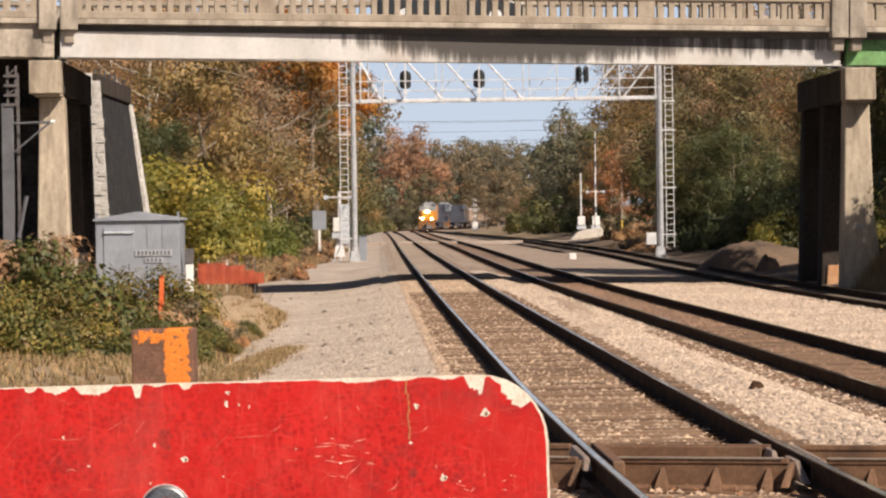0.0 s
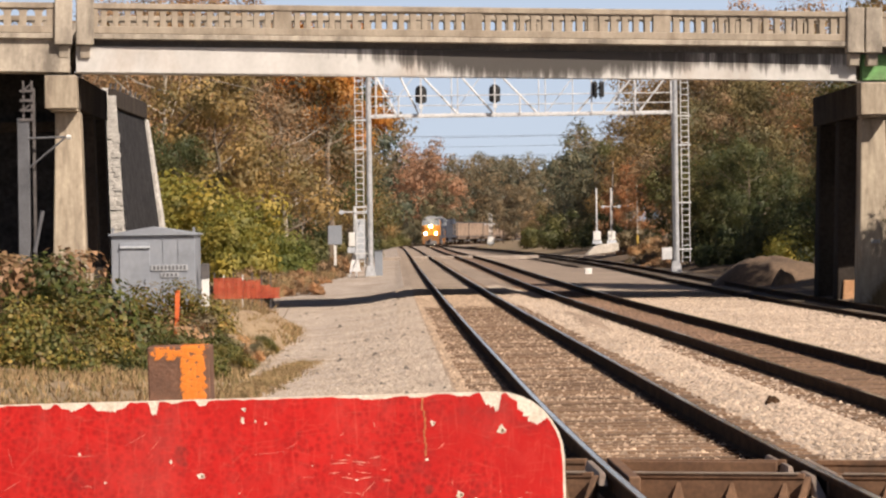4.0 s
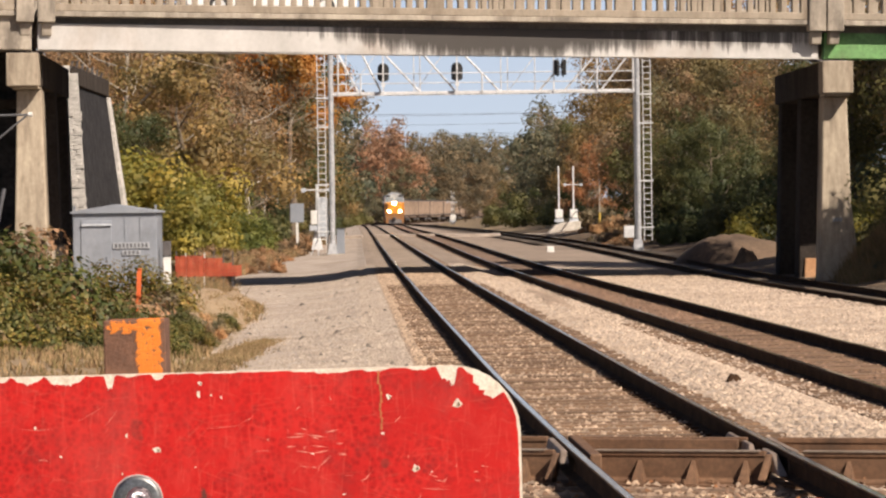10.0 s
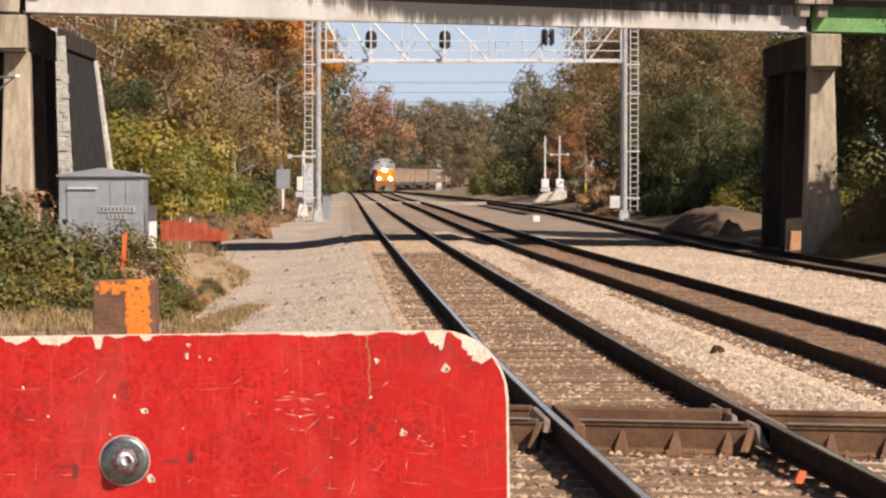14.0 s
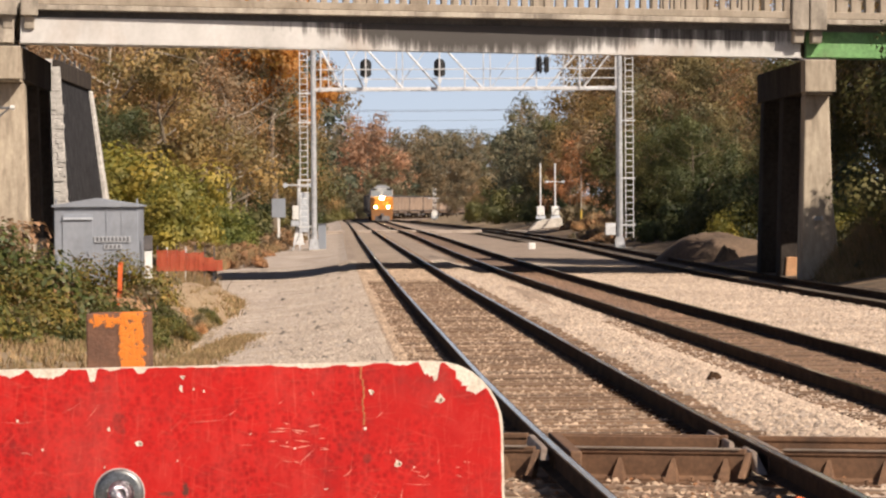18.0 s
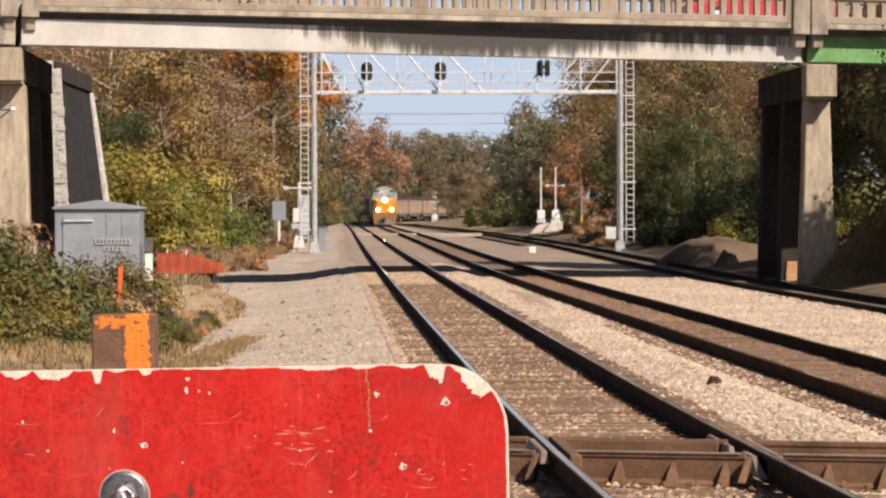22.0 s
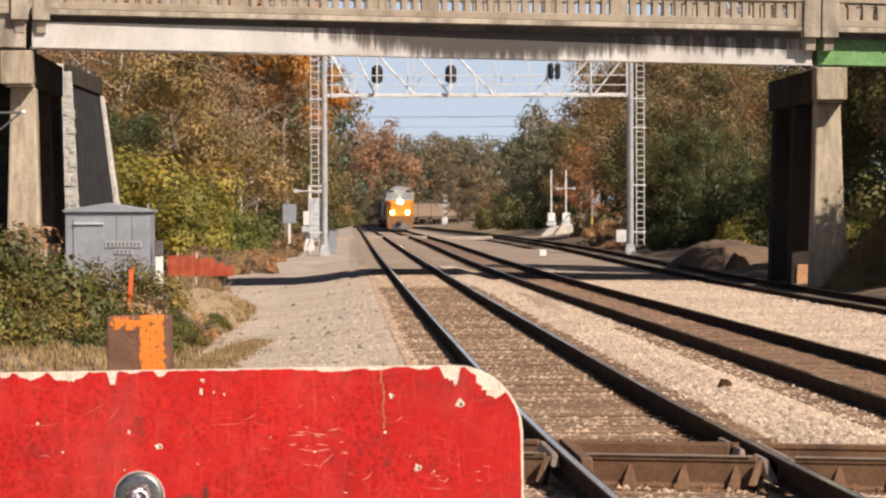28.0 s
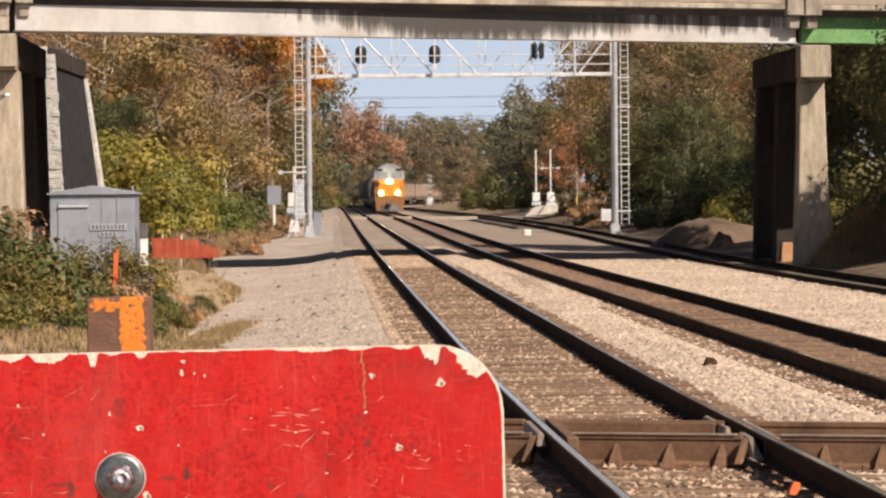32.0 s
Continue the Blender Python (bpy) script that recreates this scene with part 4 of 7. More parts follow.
def stone_wall():
    th = thing("stone_abutment", "battered retaining wall, pale rough stone end and dark side", "retaining wall", at(-11.92, 124.5, 0))
    # near-black side between pale ends: light and dark are set by colour
    part("wall_core", Geo().taper((-0.5, 0.62, 0.1, 14.0), (-0.5, -0.2, 0.1, 13.0), -0.8, 6.4), M_DARKWALL, th, "wall side coloured near black", bevel=0.05)
    part("coping", Geo().box(-0.6, -0.1, 0.05, 13.1, 6.4, 7.05), M_SHADECONC, th, bevel=0.04)
    # pale block added to give the coping's lit front by its colour
    part("coping_end", Geo().box(-0.63, -0.34, -0.04, 0.6, 6.42, 7.08), M_STONE, th, "pale end block of the coping, its lit face in the colour", bevel=0.03)
    part("end_pilaster", Geo().taper((0.25, 0.85, 13.9, 14.8), (-0.36, -0.1, 12.9, 13.8), -0.8, 6.4), M_STONE, th, "pale battered end", bevel=0.05)
    kinds = [Geo().taper((-w, w, 0, 0.2), (-w * 0.9, w * 0.94, 0.015, 0.2), 0.0, 0.165).mesh("stone", M_STONE) for w in (0.09, 0.12, 0.15)]
    for i in range(45):
        x = -0.22 - 0.0085 * i
        for k in range(2):
            part("stone", random.choice(kinds), None, th, m=pose(x + 0.14 + 0.26 * k + random.uniform(-0.03, 0.03), -0.1 + random.uniform(-0.02, 0.02), -0.75 + i * 0.168, random.uniform(-3, 3), random.uniform(-4, 4), random.uniform(-8, 8)))
    part("rubble_core", Geo().taper((-0.22, 0.32, -0.075, 0.12), (-0.60, -0.06, -0.075, 0.12), -0.8, 6.8), M_STONE, th)
    for i in range(9):
        x = 0.0 + 0.05 * (i % 3)
        part("anchor", Geo().tube((x - 0.3, 0.3 + i * 1.3, 7.04), (x - 0.25, 0.3 + i * 1.3, 7.25 + 0.06 * (i % 2)), 0.04, n=6), M_DARKSTEEL, th)
    back = thing("earth_abutment", "concrete abutment under the bridge's side span, shade in its near-black colour", "abutment wall", at(-24, 112.6, 0))
    # near-black wall: the shade under the span is in its colour
    part("abutment_face", Geo().box(-24, 11.75, 0, 1.0, -0.6, 7.2), M_DARKWALL, back)
    part("bearing_shelf", Geo().box(-24, 11.75, -0.6, -0.002, 5.2, 5.5), M_SHADECONC, back)


stone_wall()


def steel_mast():
    th = thing("steel_post", "grey steel post with lattice head and braced arm beside the pier", "steel post", at(-12.62, 103.0, 0))
    part("post", Geo().box(-0.17, 0.17, -0.12, 0.12, -0.4, 5.3), M_GREYSTEEL, th, bevel=0.02)
    part("rear_post", Geo().box(0.24, 0.32, 0.2, 0.3, -0.4, 6.2), M_DARKSTEEL, th)
    for k in range(2):
        x = 0.02 + 0.24 * k
        part("lattice_leg", Geo().box(x - 0.03, x + 0.03, -0.1, -0.02, 5.2, 6.4), M_DARKSTEEL, th)
    for i in range(4):
        z = 5.25 + 0.28 * i
        part("lattice_bar", Geo().tube((0.0, -0.06, z), (0.28, -0.06, z + (0.26 if i % 2 else 0)), 0.03, n=6), M_DARKSTEEL, th)
        part("lattice_plate", Geo().box(-0.08, 0.34, -0.16, -0.12, z - 0.03, z + 0.05), M_DARKSTEEL, th)
    part("arm", Geo().tube((0.1, -0.1, 4.72), (1.32, -0.1, 4.74), 0.035, n=8), M_GREYSTEEL, th)
    part("strut", Geo().tube((0.15, -0.1, 3.85), (1.2, -0.1, 4.7), 0.03, n=8), M_GREYSTEEL, th)
    part("knob", Geo().tube((1.28, -0.17, 4.74), (1.4, -0.17, 4.74), 0.07, n=10), M_WHITE, th)
    part("leaning_bar", Geo().tube((0.3, -0.2, 1.4), (0.55, -0.2, 2.6), 0.06, n=8), M_GREYSTEEL, th)


steel_mast()


# ---- signal gantry ----
def gantry():
    gy, z0, z1, xl, xr = 176.0, 7.68, 10.0, -4.36, 10.92
    th = thing("signal_gantry", "galvanised steel signal gantry with lattice truss spanning the tracks", "signal gantry", at(0, gy, 0))
    dep = 1.2
    for x in (xl, xr):
        for yy in (0.0, dep):
            c = part("mast", Geo().tube((x, yy, -0.3), (x, yy, z1 + 0.1), 0.128, n=14), M_MAST, th, smooth=False)
            part("mast_foot", Geo().taper((x - 0.24, x + 0.24, yy - 0.24, yy + 0.24), (x - 0.15, x + 0.15, yy - 0.15, yy + 0.15), -0.28, 0.25), M_MAST, c)
        for k in range(6):
            z = 0.9 + 1.5 * k
            part("mast_brace", Geo().tube((x, 0.1, z), (x, dep - 0.1, z + 1.2 * (1 if k % 2 else -0.4)), 0.03, n=6), M_GALV, th)
        part("foundation", Geo().box(x - 0.6, x + 0.6, -0.5, dep + 0.5, -0.8, -0.282), M_CONC, th, bevel=0.03)
    for yy in (0.0, dep):
        for z, r in ((z0, 0.065), (z1, 0.065)):
            part("chord", Geo().box(xl + 0.13, xr - 0.13, yy - r, yy + r, z - r, z + r), M_GALV, th, bevel=0.01)
    # diagonals lean one way over the first tracks and the other way over the last
    for x, lean in ((-2.96, -1.15), (-1.83, -1.08), (0.11, -2.05), (1.89, -1.9), (4.06, -2.1), (6.03, 1.97), (7.3, 1.97), (9.13, 1.75)):
        part("truss_diagonal", Geo().tube((x, 0, z0 + 0.05), (x + lean, 0, z1 - 0.05), 0.05, n=8), M_GALV, th)
    for x in (0.11, 4.14, 5.83, 8.93):
        part("truss_post", Geo().tube((x, 0, z0), (x, 0, z1), 0.028, n=6), M_GALV, th)
    for x in (-3.6, -0.2, 4.5, 8.2):
        part("truss_post", Geo().tube((x, dep, z0), (x, dep, z1), 0.028, n=6), M_GALV, th)
        part("truss_diagonal", Geo().tube((x, dep, z0 + 0.05), (x + 1.7, dep, z1 - 0.05), 0.022, n=6), M_GALV, th)
    for i in range(12):
        x = xl + 0.3 + i * (xr - xl - 0.6) / 11
        part("cross_tie", Geo().tube((x, 0, z0), (x, dep, z0), 0.03, n=6), M_GALV, th)
    # walkway with two handrails along the whole span
    part("walkway", Geo().box(xl + 0.2, xr - 0.2, 0.07, 0.55, z0 + 0.07, z0 + 0.1), M_GALV, th)
    for z in (z0 + 0.5, z0 + 0.98):
        part("handrail", Geo().tube((xl + 0.12, -0.1, z), (xr - 0.15, -0.1, z), 0.026, n=6), M_GALV, th)
    for x in (-3.97, -2.85, 3.2, 8.93, 10.72):
        part("handrail_post", Geo().tube((x, -0.1, z0), (x, -0.1, z0 + (2.25 if x > 8 or x < -3.5 else 1.0)), 0.04, n=6), M_GALV, th)
    rung = Geo().tube((-0.17, 0, 0), (0.17, 0, 0), 0.019, n=6).mesh("rung", M_GALV)
    for x, s in ((xl, -1), (xr, 1)):
        xc = x + s * 0.47
        la = part("ladder", Geo().box(xc - 0.21, xc - 0.17, -0.04, 0.04, 0.2, 10.2).box(xc + 0.17, xc + 0.21, -0.04, 0.04, 0.2, 10.2), M_GALV, th, "galvanised ladder")
        for i in range(32):
            part("rung", rung, None, la, m=at(xc, 0, 0.45 + 0.3 * i))
        for z in (0.85, 3.18, 6.05, 7.5):
            part("ladder_stay", Geo().box(min(x, x + s * 0.76), max(x, x + s * 0.76), -0.07, 0.07, z - 0.035, z + 0.035), M_GALV, th)
    part("junction_box", Geo().box(xr - 0.75, xr - 0.25, -0.25, 0.15, 0.35, 0.95), M_GALV, th, bevel=0.02)
    # colour light heads
    for x, turn in ((-1.72, 180), (1.95, 180), (6.96, 90), (7.24, -90)):
        edge = abs(turn) == 90
        sg = thing("railway_signal", "black signal turned aside, hung on the gantry" if edge else "black oval colour light signal hung on the gantry, seen from behind", "railway signal",
                   pose(x, gy - 0.1 if edge else gy - 0.15, 8.72 if not edge else 8.85, 0, 0, turn), group="signal heads on the gantry")
        out = []
        for k in range(24):
            a = 2 * math.pi * k / 24
            up = math.sin(a) > 0
            out.append((0.285 * math.cos(a), 0.19 + 0.28 * math.sin(a) if up else -0.30 + 0.15 * math.sin(a)))
        part("backboard", Geo().prism(out, -0.03, 0.03), M_BLACK, sg)
        part("housing", Geo().box(-0.15, 0.15, 0.03, 0.16 if edge else 0.2, -0.36, 0.40), M_BLACK, sg, bevel=0.03)
        for z in (0.25, 0, -0.25):
            part("hood", Geo().tube((0, -0.1 if edge else -0.28, z), (0, -0.02, z), 0.12, n=12, caps=False), M_BLACK, sg)
            part("lens", Geo().tube((0, -0.04, z), (0, -0.035, z), 0.1, n=12), M_DARKSTEEL, sg)
        if turn != -90:
            hy = 0.19 if edge else 0.24
            part("hanger", Geo().box(-0.035, 0.035, hy - 0.035, hy + 0.035, -1.15, 1.3), M_GALV, sg)
        if not edge:
            part("clamp", Geo().box(-0.3, 0.3, 0.205, 0.275, -0.09, -0.04), M_GALV, sg)
            part("foot_plate", Geo().box(-0.09, 0.09, 0.1, 0.3, -0.72, -0.5), M_GALV, sg)


gantry()


# ---- the red board and its post, close to the camera ----
# places, half widths and depths of the chips along the board's upper edge, from its middle
EDGE_CHIPS = ((-0.105, 0.005, 0.004), (-0.085, 0.012, 0.005), (-0.055, 0.016, 0.0065), (-0.02, 0.004, 0.010), (-0.004, 0.0045, 0.002), (0.018, 0.005, 0.004), (0.155, 0.02, 0.0028), (0.19, 0.012, 0.002),
              (0.247, 0.008, 0.010), (0.252, 0.004, 0.016), (0.27, 0.010, 0.004), (0.285, 0.017, 0.012), (0.225, 0.01, 0.002))


# places and half sizes of the chips in the red sheeting
CHIPS = ((0.0513, -0.009, 0.0027, 0.0018), (0.0498, -0.0178, 0.0016, 0.0032), (-0.008, -0.049, 0.0011, 0.0024), (0.0157, -0.0608, 0.0034, 0.0023), (-0.0605, -0.064, 0.0012, 0.0012),
         (-0.080, -0.0407, 0.0011, 0.0014), (0.0202, -0.1148, 0.0034, 0.0037), (0.2009, -0.0237, 0.0025, 0.0027), (0.195, -0.0525, 0.0018, 0.0012), (0.2543, -0.0309, 0.0042, 0.0046),
         (0.221, -0.0807, 0.0033, 0.0034), (0.060, -0.0185, 0.0008, 0.0012), (0.068, -0.0205, 0.001, 0.0014), (0.139, -0.067, 0.0013, 0.0008), (0.2335, -0.084, 0.0012, 0.0008), (0.010, -0.09, 0.001, 0.001),
         (-0.012, -0.079, 0.0008, 0.0013), (-0.15, -0.10, 0.001, 0.001), (-0.19, -0.06, 0.0009, 0.0012), (0.104, -0.055, 0.0007, 0.0007), (0.046, -0.075, 0.0009, 0.0006), (0.163, -0.10, 0.0014, 0.0006))


def red_board():
    sx, sd = -0.2226, 2.8
    th = thing("warning_board", "scratched red reflective board with chipped edges on a rusty post", "sign", pose(sx, sd, 1.6223, 0, -0.8, 0))
    w, h, r = 0.3046, 0.46, 0.054
    out = []
    for cx, cz, a0 in ((w - r, -h + r, -90), (w - r, -r, 0), (-w + r, -r, 90), (-w + r, -h + r, 180)):
        for k in range(9):
            a = radians(a0 + 90 * k / 8)
            out.append((cx + r * math.cos(a), cz + r * math.sin(a)))
    part("panel", Geo().prism(out, 0.0, 0.003), M_SIGNBACK, th, "white aluminium panel edge")
    n = len(out)
    rng = random.Random(3)
    face = Geo()
    dense = []
    for i in range(n):
        a, b = Vector(out[i]), Vector(out[(i + 1) % n])
        k = max(1, int((b - a).length / 0.0012))
        for j in range(k):
            dense.append(a.lerp(b, j / k))
    red = []
    for p in dense:
        inward = (0.0006 if p.y > -0.012 else 0.0018) + 0.0012 * abs(noise.noise((p.x * 60, p.y * 60, 0.3)))
        if p.y > -0.02:
            chips = max(0, noise.noise((p.x * 130, 1.4, 2.2))) * 0.0022
            for cx, cw, dep in EDGE_CHIPS:
                e = abs(p.x - cx) / cw
                if e < 1:
                    chips = max(chips, dep * (1 - e**3) * (1 + 0.5 * noise.noise((p.x * 160, 3.0, 1.0)) + 0.35 * noise.noise((p.x * 520, 5.0, 1.0))))
            inward += chips
        c = Vector((max(-w + r, min(w - r, p.x)), max(-h + r, min(-r, p.y))))
        d = p - c
        d = d.normalized() if d.length > 1e-6 else Vector((0, 1))
        red.append(p - d * inward)
    face.prism([tuple(p) for p in red], -0.0004, -0.00005)
    part("red_sheeting", face, M_RED, th, "scratched red reflective sheeting")
    # chips that show the white metal
    for x, z, sw, sh in CHIPS:
        k = 9
        pts = []
        for i in range(k):
            u = rng.uniform(0.5, 1.15)
            pts.append((x + sw * u * math.cos(2 * math.pi * i / k), z + sh * u * math.sin(2 * math.pi * i / k)))
        part("chip", Geo().prism(pts, -0.0006, -0.0003), M_SIGNBACK, th)
        if sw > 0.0022:
            core = [(x + (p - x) * 0.42 + sw * 0.3, z + (q - z) * 0.5 - sh * 0.1) for p, q in pts]
            part("chip_core", Geo().prism(core, -0.0008, -0.00062), M_CORE, th, "bare brown metal in the chip")
    # fine pale scratches
    for k in range(64):
        x, z = rng.uniform(-0.28, 0.28), rng.uniform(-0.02, -0.14) if k % 3 else rng.uniform(-0.09, -0.125)
        ln = rng.uniform(0.004, 0.022) * (1 if k % 4 else 1.6)
        a = rng.choice((rng.uniform(1.2, 1.9), rng.uniform(-0.15, 0.12), rng.uniform(0.5, 1.0)))
        if math.hypot(x - 0.005, z + 0.1) < 0.03 + ln:
            continue
        d, n2 = Vector((math.cos(a), math.sin(a))) * ln / 2, Vector((-math.sin(a), math.cos(a))) * rng.uniform(0.00015, 0.00042)
        bend = n2 * rng.uniform(-4, 4)
        c = Vector((x, z))
        q = [c - d, c - n2 + bend, c + d, c + n2 + bend]
        part("scratch", Geo().prism([tuple(p) for p in q], -0.00056, -0.0003), M_SCRATCH, th)
    # two patches rubbed by gravel
    for k in range(26):
        x, z = (rng.uniform(0.118, 0.169), rng.uniform(-0.081, -0.045)) if k < 17 else (rng.uniform(0.231, 0.278), rng.uniform(-0.092, -0.078))
        a = rng.uniform(-0.35, 0.2) + (0.9 if k % 6 == 5 else 0)
        ln = rng.uniform(0.003, 0.016) if k < 17 else rng.uniform(0.002, 0.008)
        d, n2 = Vector((math.cos(a), math.sin(a))) * ln / 2, Vector((-math.sin(a), math.cos(a))) * rng.uniform(0.0003, 0.0007)
        c = Vector((x, z))
        q = [c - d, c - n2 * 0.8, c + d, c + n2]
        part("scratch", Geo().prism([tuple(p) for p in q], -0.00057, -0.0003), M_SCRATCH, th)
    for k in range(9):
        x, z = 0.1935 + rng.uniform(-0.0012, 0.0012), -0.004 - 0.0052 * k
        part("rust_run", Geo().prism([(x - 0.0008, z - 0.0045), (x + 0.0007, z - 0.004), (x + 0.0011, z), (x - 0.0004, z + 0.002)], -0.00058, -0.0003), M_RUSTRUN, th)
    # bolt with a domed washer
    bo = part("washer", Geo().tube((-0.0006, -0.0004, -0.1), (-0.0006, -0.0016, -0.1), 0.0203, 0.0198, n=48), M_RIM, th, "pale washer rim")
    dome = Geo()
    prof = ((0.0192, 0.0016), (0.0184, 0.0026), (0.0165, 0.0034), (0.0128, 0.0040), (0.0095, 0.0042))
    for (r1, h1), (r2, h2) in zip(prof, prof[1:]):
        dome.tube((-0.0006, -h1, -0.1), (-0.0006, -h2, -0.1), r1, r2, n=48, caps=False)
    part("dome", dome, M_ZINC, bo, "domed dark zinc washer", smooth=True)
    nut = Geo()
    steps = ((0.0104, 0.0040), (0.0104, 0.0088), (0.0092, 0.0112), (0.0070, 0.0130), (0.0040, 0.0142), (0.0008, 0.0146))
    for (r1, h1), (r2, h2) in zip(steps, steps[1:]):
        nut.tube((0.0014, -h1, -0.0993), (0.0018, -h2, -0.0990), r1, r2, n=6 if h2 < 0.009 else 24, caps=False)
    part("bolt_head", nut, M_BOLT, bo, "rounded bright steel nut")
    po = part("post", Geo().box(-0.0247, 0.0247, 0.0045, 0.0535, -2.1, 0.0426), M_POST, th, "rusty steel post with flaking orange paint", bevel=0.0012)
    return th


def red_material():
    m = bpy.data.materials.new("red_sheeting")
    m.use_nodes = True
    nt = m.node_tree
    b = nt.nodes["Principled BSDF"]
    col = ramp(nt, noise_node(nt, 14, 4), [(0.3, (0.37, 0.008, 0.007)), (0.7, (0.51, 0.012, 0.009))])
    # honeycomb cells of the sheeting
    tc = nt.nodes.new("ShaderNodeTexCoord")
    vo = nt.nodes.new("ShaderNodeTexVoronoi")
    vo.feature = "F1"
    vo.inputs["Scale"].default_value = 225
    vo.inputs["Randomness"].default_value = 0.85
    nt.links.new(tc.outputs["Object"], vo.inputs["Vector"])
    cell = ramp(nt, vo.outputs["Distance"], [(0.08, (0.66, 0.40, 0.44)), (0.36, (0.82, 0.62, 0.64)), (0.66, (1.1, 1.2, 1.2))])
    fade = ramp(nt, noise_node(nt, 9, 4), [(0.42, (0.05,) * 3), (0.56, (1.0,) * 3)])
    col = mix(nt, fade, col, mix(nt, 1.0, col, cell, "MULTIPLY"))
    # bruises, pale rubbed lines
    bruise = ramp(nt, noise_node(nt, 22, 5, 0.7), [(0.55, (0, 0, 0)), (0.75, (0.7,) * 3)])
    col = mix(nt, bruise, col, (0.14, 0.02, 0.02))
    grime = ramp(nt, noise_node(nt, 7, 5, 0.75), [(0.52, (0, 0, 0)), (0.70, (0.6,) * 3)])
    col = mix(nt, grime, col, (0.22, 0.022, 0.02))
    rub = ramp(nt, noise_node(nt, 11, 6, 0.75, (1, 1, 0.5)), [(0.50, (0, 0, 0)), (0.70, (0.55,) * 3)])
    col = mix(nt, rub, col, (0.55, 0.055, 0.045))
    for k, (st, rot) in enumerate((((6, 1, 120), 0.1), ((9, 1, 100), -0.35), ((120, 1, 5.0), 0.05), ((110, 1, 7.0), -0.12), ((12, 1, 120), 0.8))):
        mp = nt.nodes.new("ShaderNodeMapping")
        mp.inputs["Rotation"].default_value = (0, rot, 0)
        mp.inputs["Location"].default_value = (k * 1.7, 0, k * 0.9)
        nt.links.new(tc.outputs["Object"], mp.inputs[0])
        mp2 = nt.nodes.new("ShaderNodeMapping")
        mp2.inputs["Scale"].default_value = st
        nt.links.new(mp.outputs[0], mp2.inputs[0])
        n = nt.nodes.new("ShaderNodeTexNoise")
        n.inputs["Scale"].default_value, n.inputs["Detail"].default_value, n.inputs["Distortion"].default_value = 4.0, 5, 0.6
        nt.links.new(mp2.outputs[0], n.inputs["Vector"])
        sc = ramp(nt, n.outputs[0], [(0.62, (0, 0, 0)), (0.68, (0.15,) * 3), (0.80, (0.07,) * 3)])
        col = mix(nt, sc, col, (0.66, 0.14, 0.10))
    # soft grease spots round the bolt
    for cx, cz, rx, rz, amount in ((-0.040, -0.108, 0.008, 0.017, 0.75), (0.052, -0.098, 0.0085, 0.014, 0.9), (0.037, -0.101, 0.016, 0.005, 0.6), (-0.046, -0.104, 0.015, 0.005, 0.5), (0.118, -0.108, 0.007, 0.010, 0.45), (0.142, -0.118, 0.010, 0.008, 0.4),
                                   (0.196, -0.076, 0.010, 0.010, 0.45), (0.0, -0.045, 0.012, 0.03, 0.35)):
        mp = nt.nodes.new("ShaderNodeMapping")
        mp.inputs["Location"].default_value = (-cx / rx, 0, -cz / rz)
        mp.inputs["Scale"].default_value = (1 / rx, 0, 1 / rz)
        nt.links.new(tc.outputs["Object"], mp.inputs[0])
        ln = nt.nodes.new("ShaderNodeVectorMath")
        ln.operation = "LENGTH"
        nt.links.new(mp.outputs[0], ln.inputs[0])
        ad = nt.nodes.new("ShaderNodeMath")
        nt.links.new(ln.outputs["Value"], ad.inputs[0])
        nt.links.new(noise_node(nt, 160, 4), ad.inputs[1])
        spot = ramp(nt, ad.outputs[0], [(0.75, (amount,) * 3), (1.35, (0, 0, 0))])
        col = mix(nt, spot, col, (0.075, 0.03, 0.024))
    nt.links.new(col, b.inputs["Base Color"])
    b.inputs["Roughness"].default_value = 0.55
    b.inputs["Specular IOR Level"].default_value = 0.3
    bp = nt.nodes.new("ShaderNodeBump")
    bp.inputs["Strength"].default_value, bp.inputs["Distance"].default_value = 0.15, 0.0006
    nt.links.new(noise_node(nt, 120, 4), bp.inputs["Height"])
    nt.links.new(bp.outputs[0], b.inputs["Normal"])
    return m


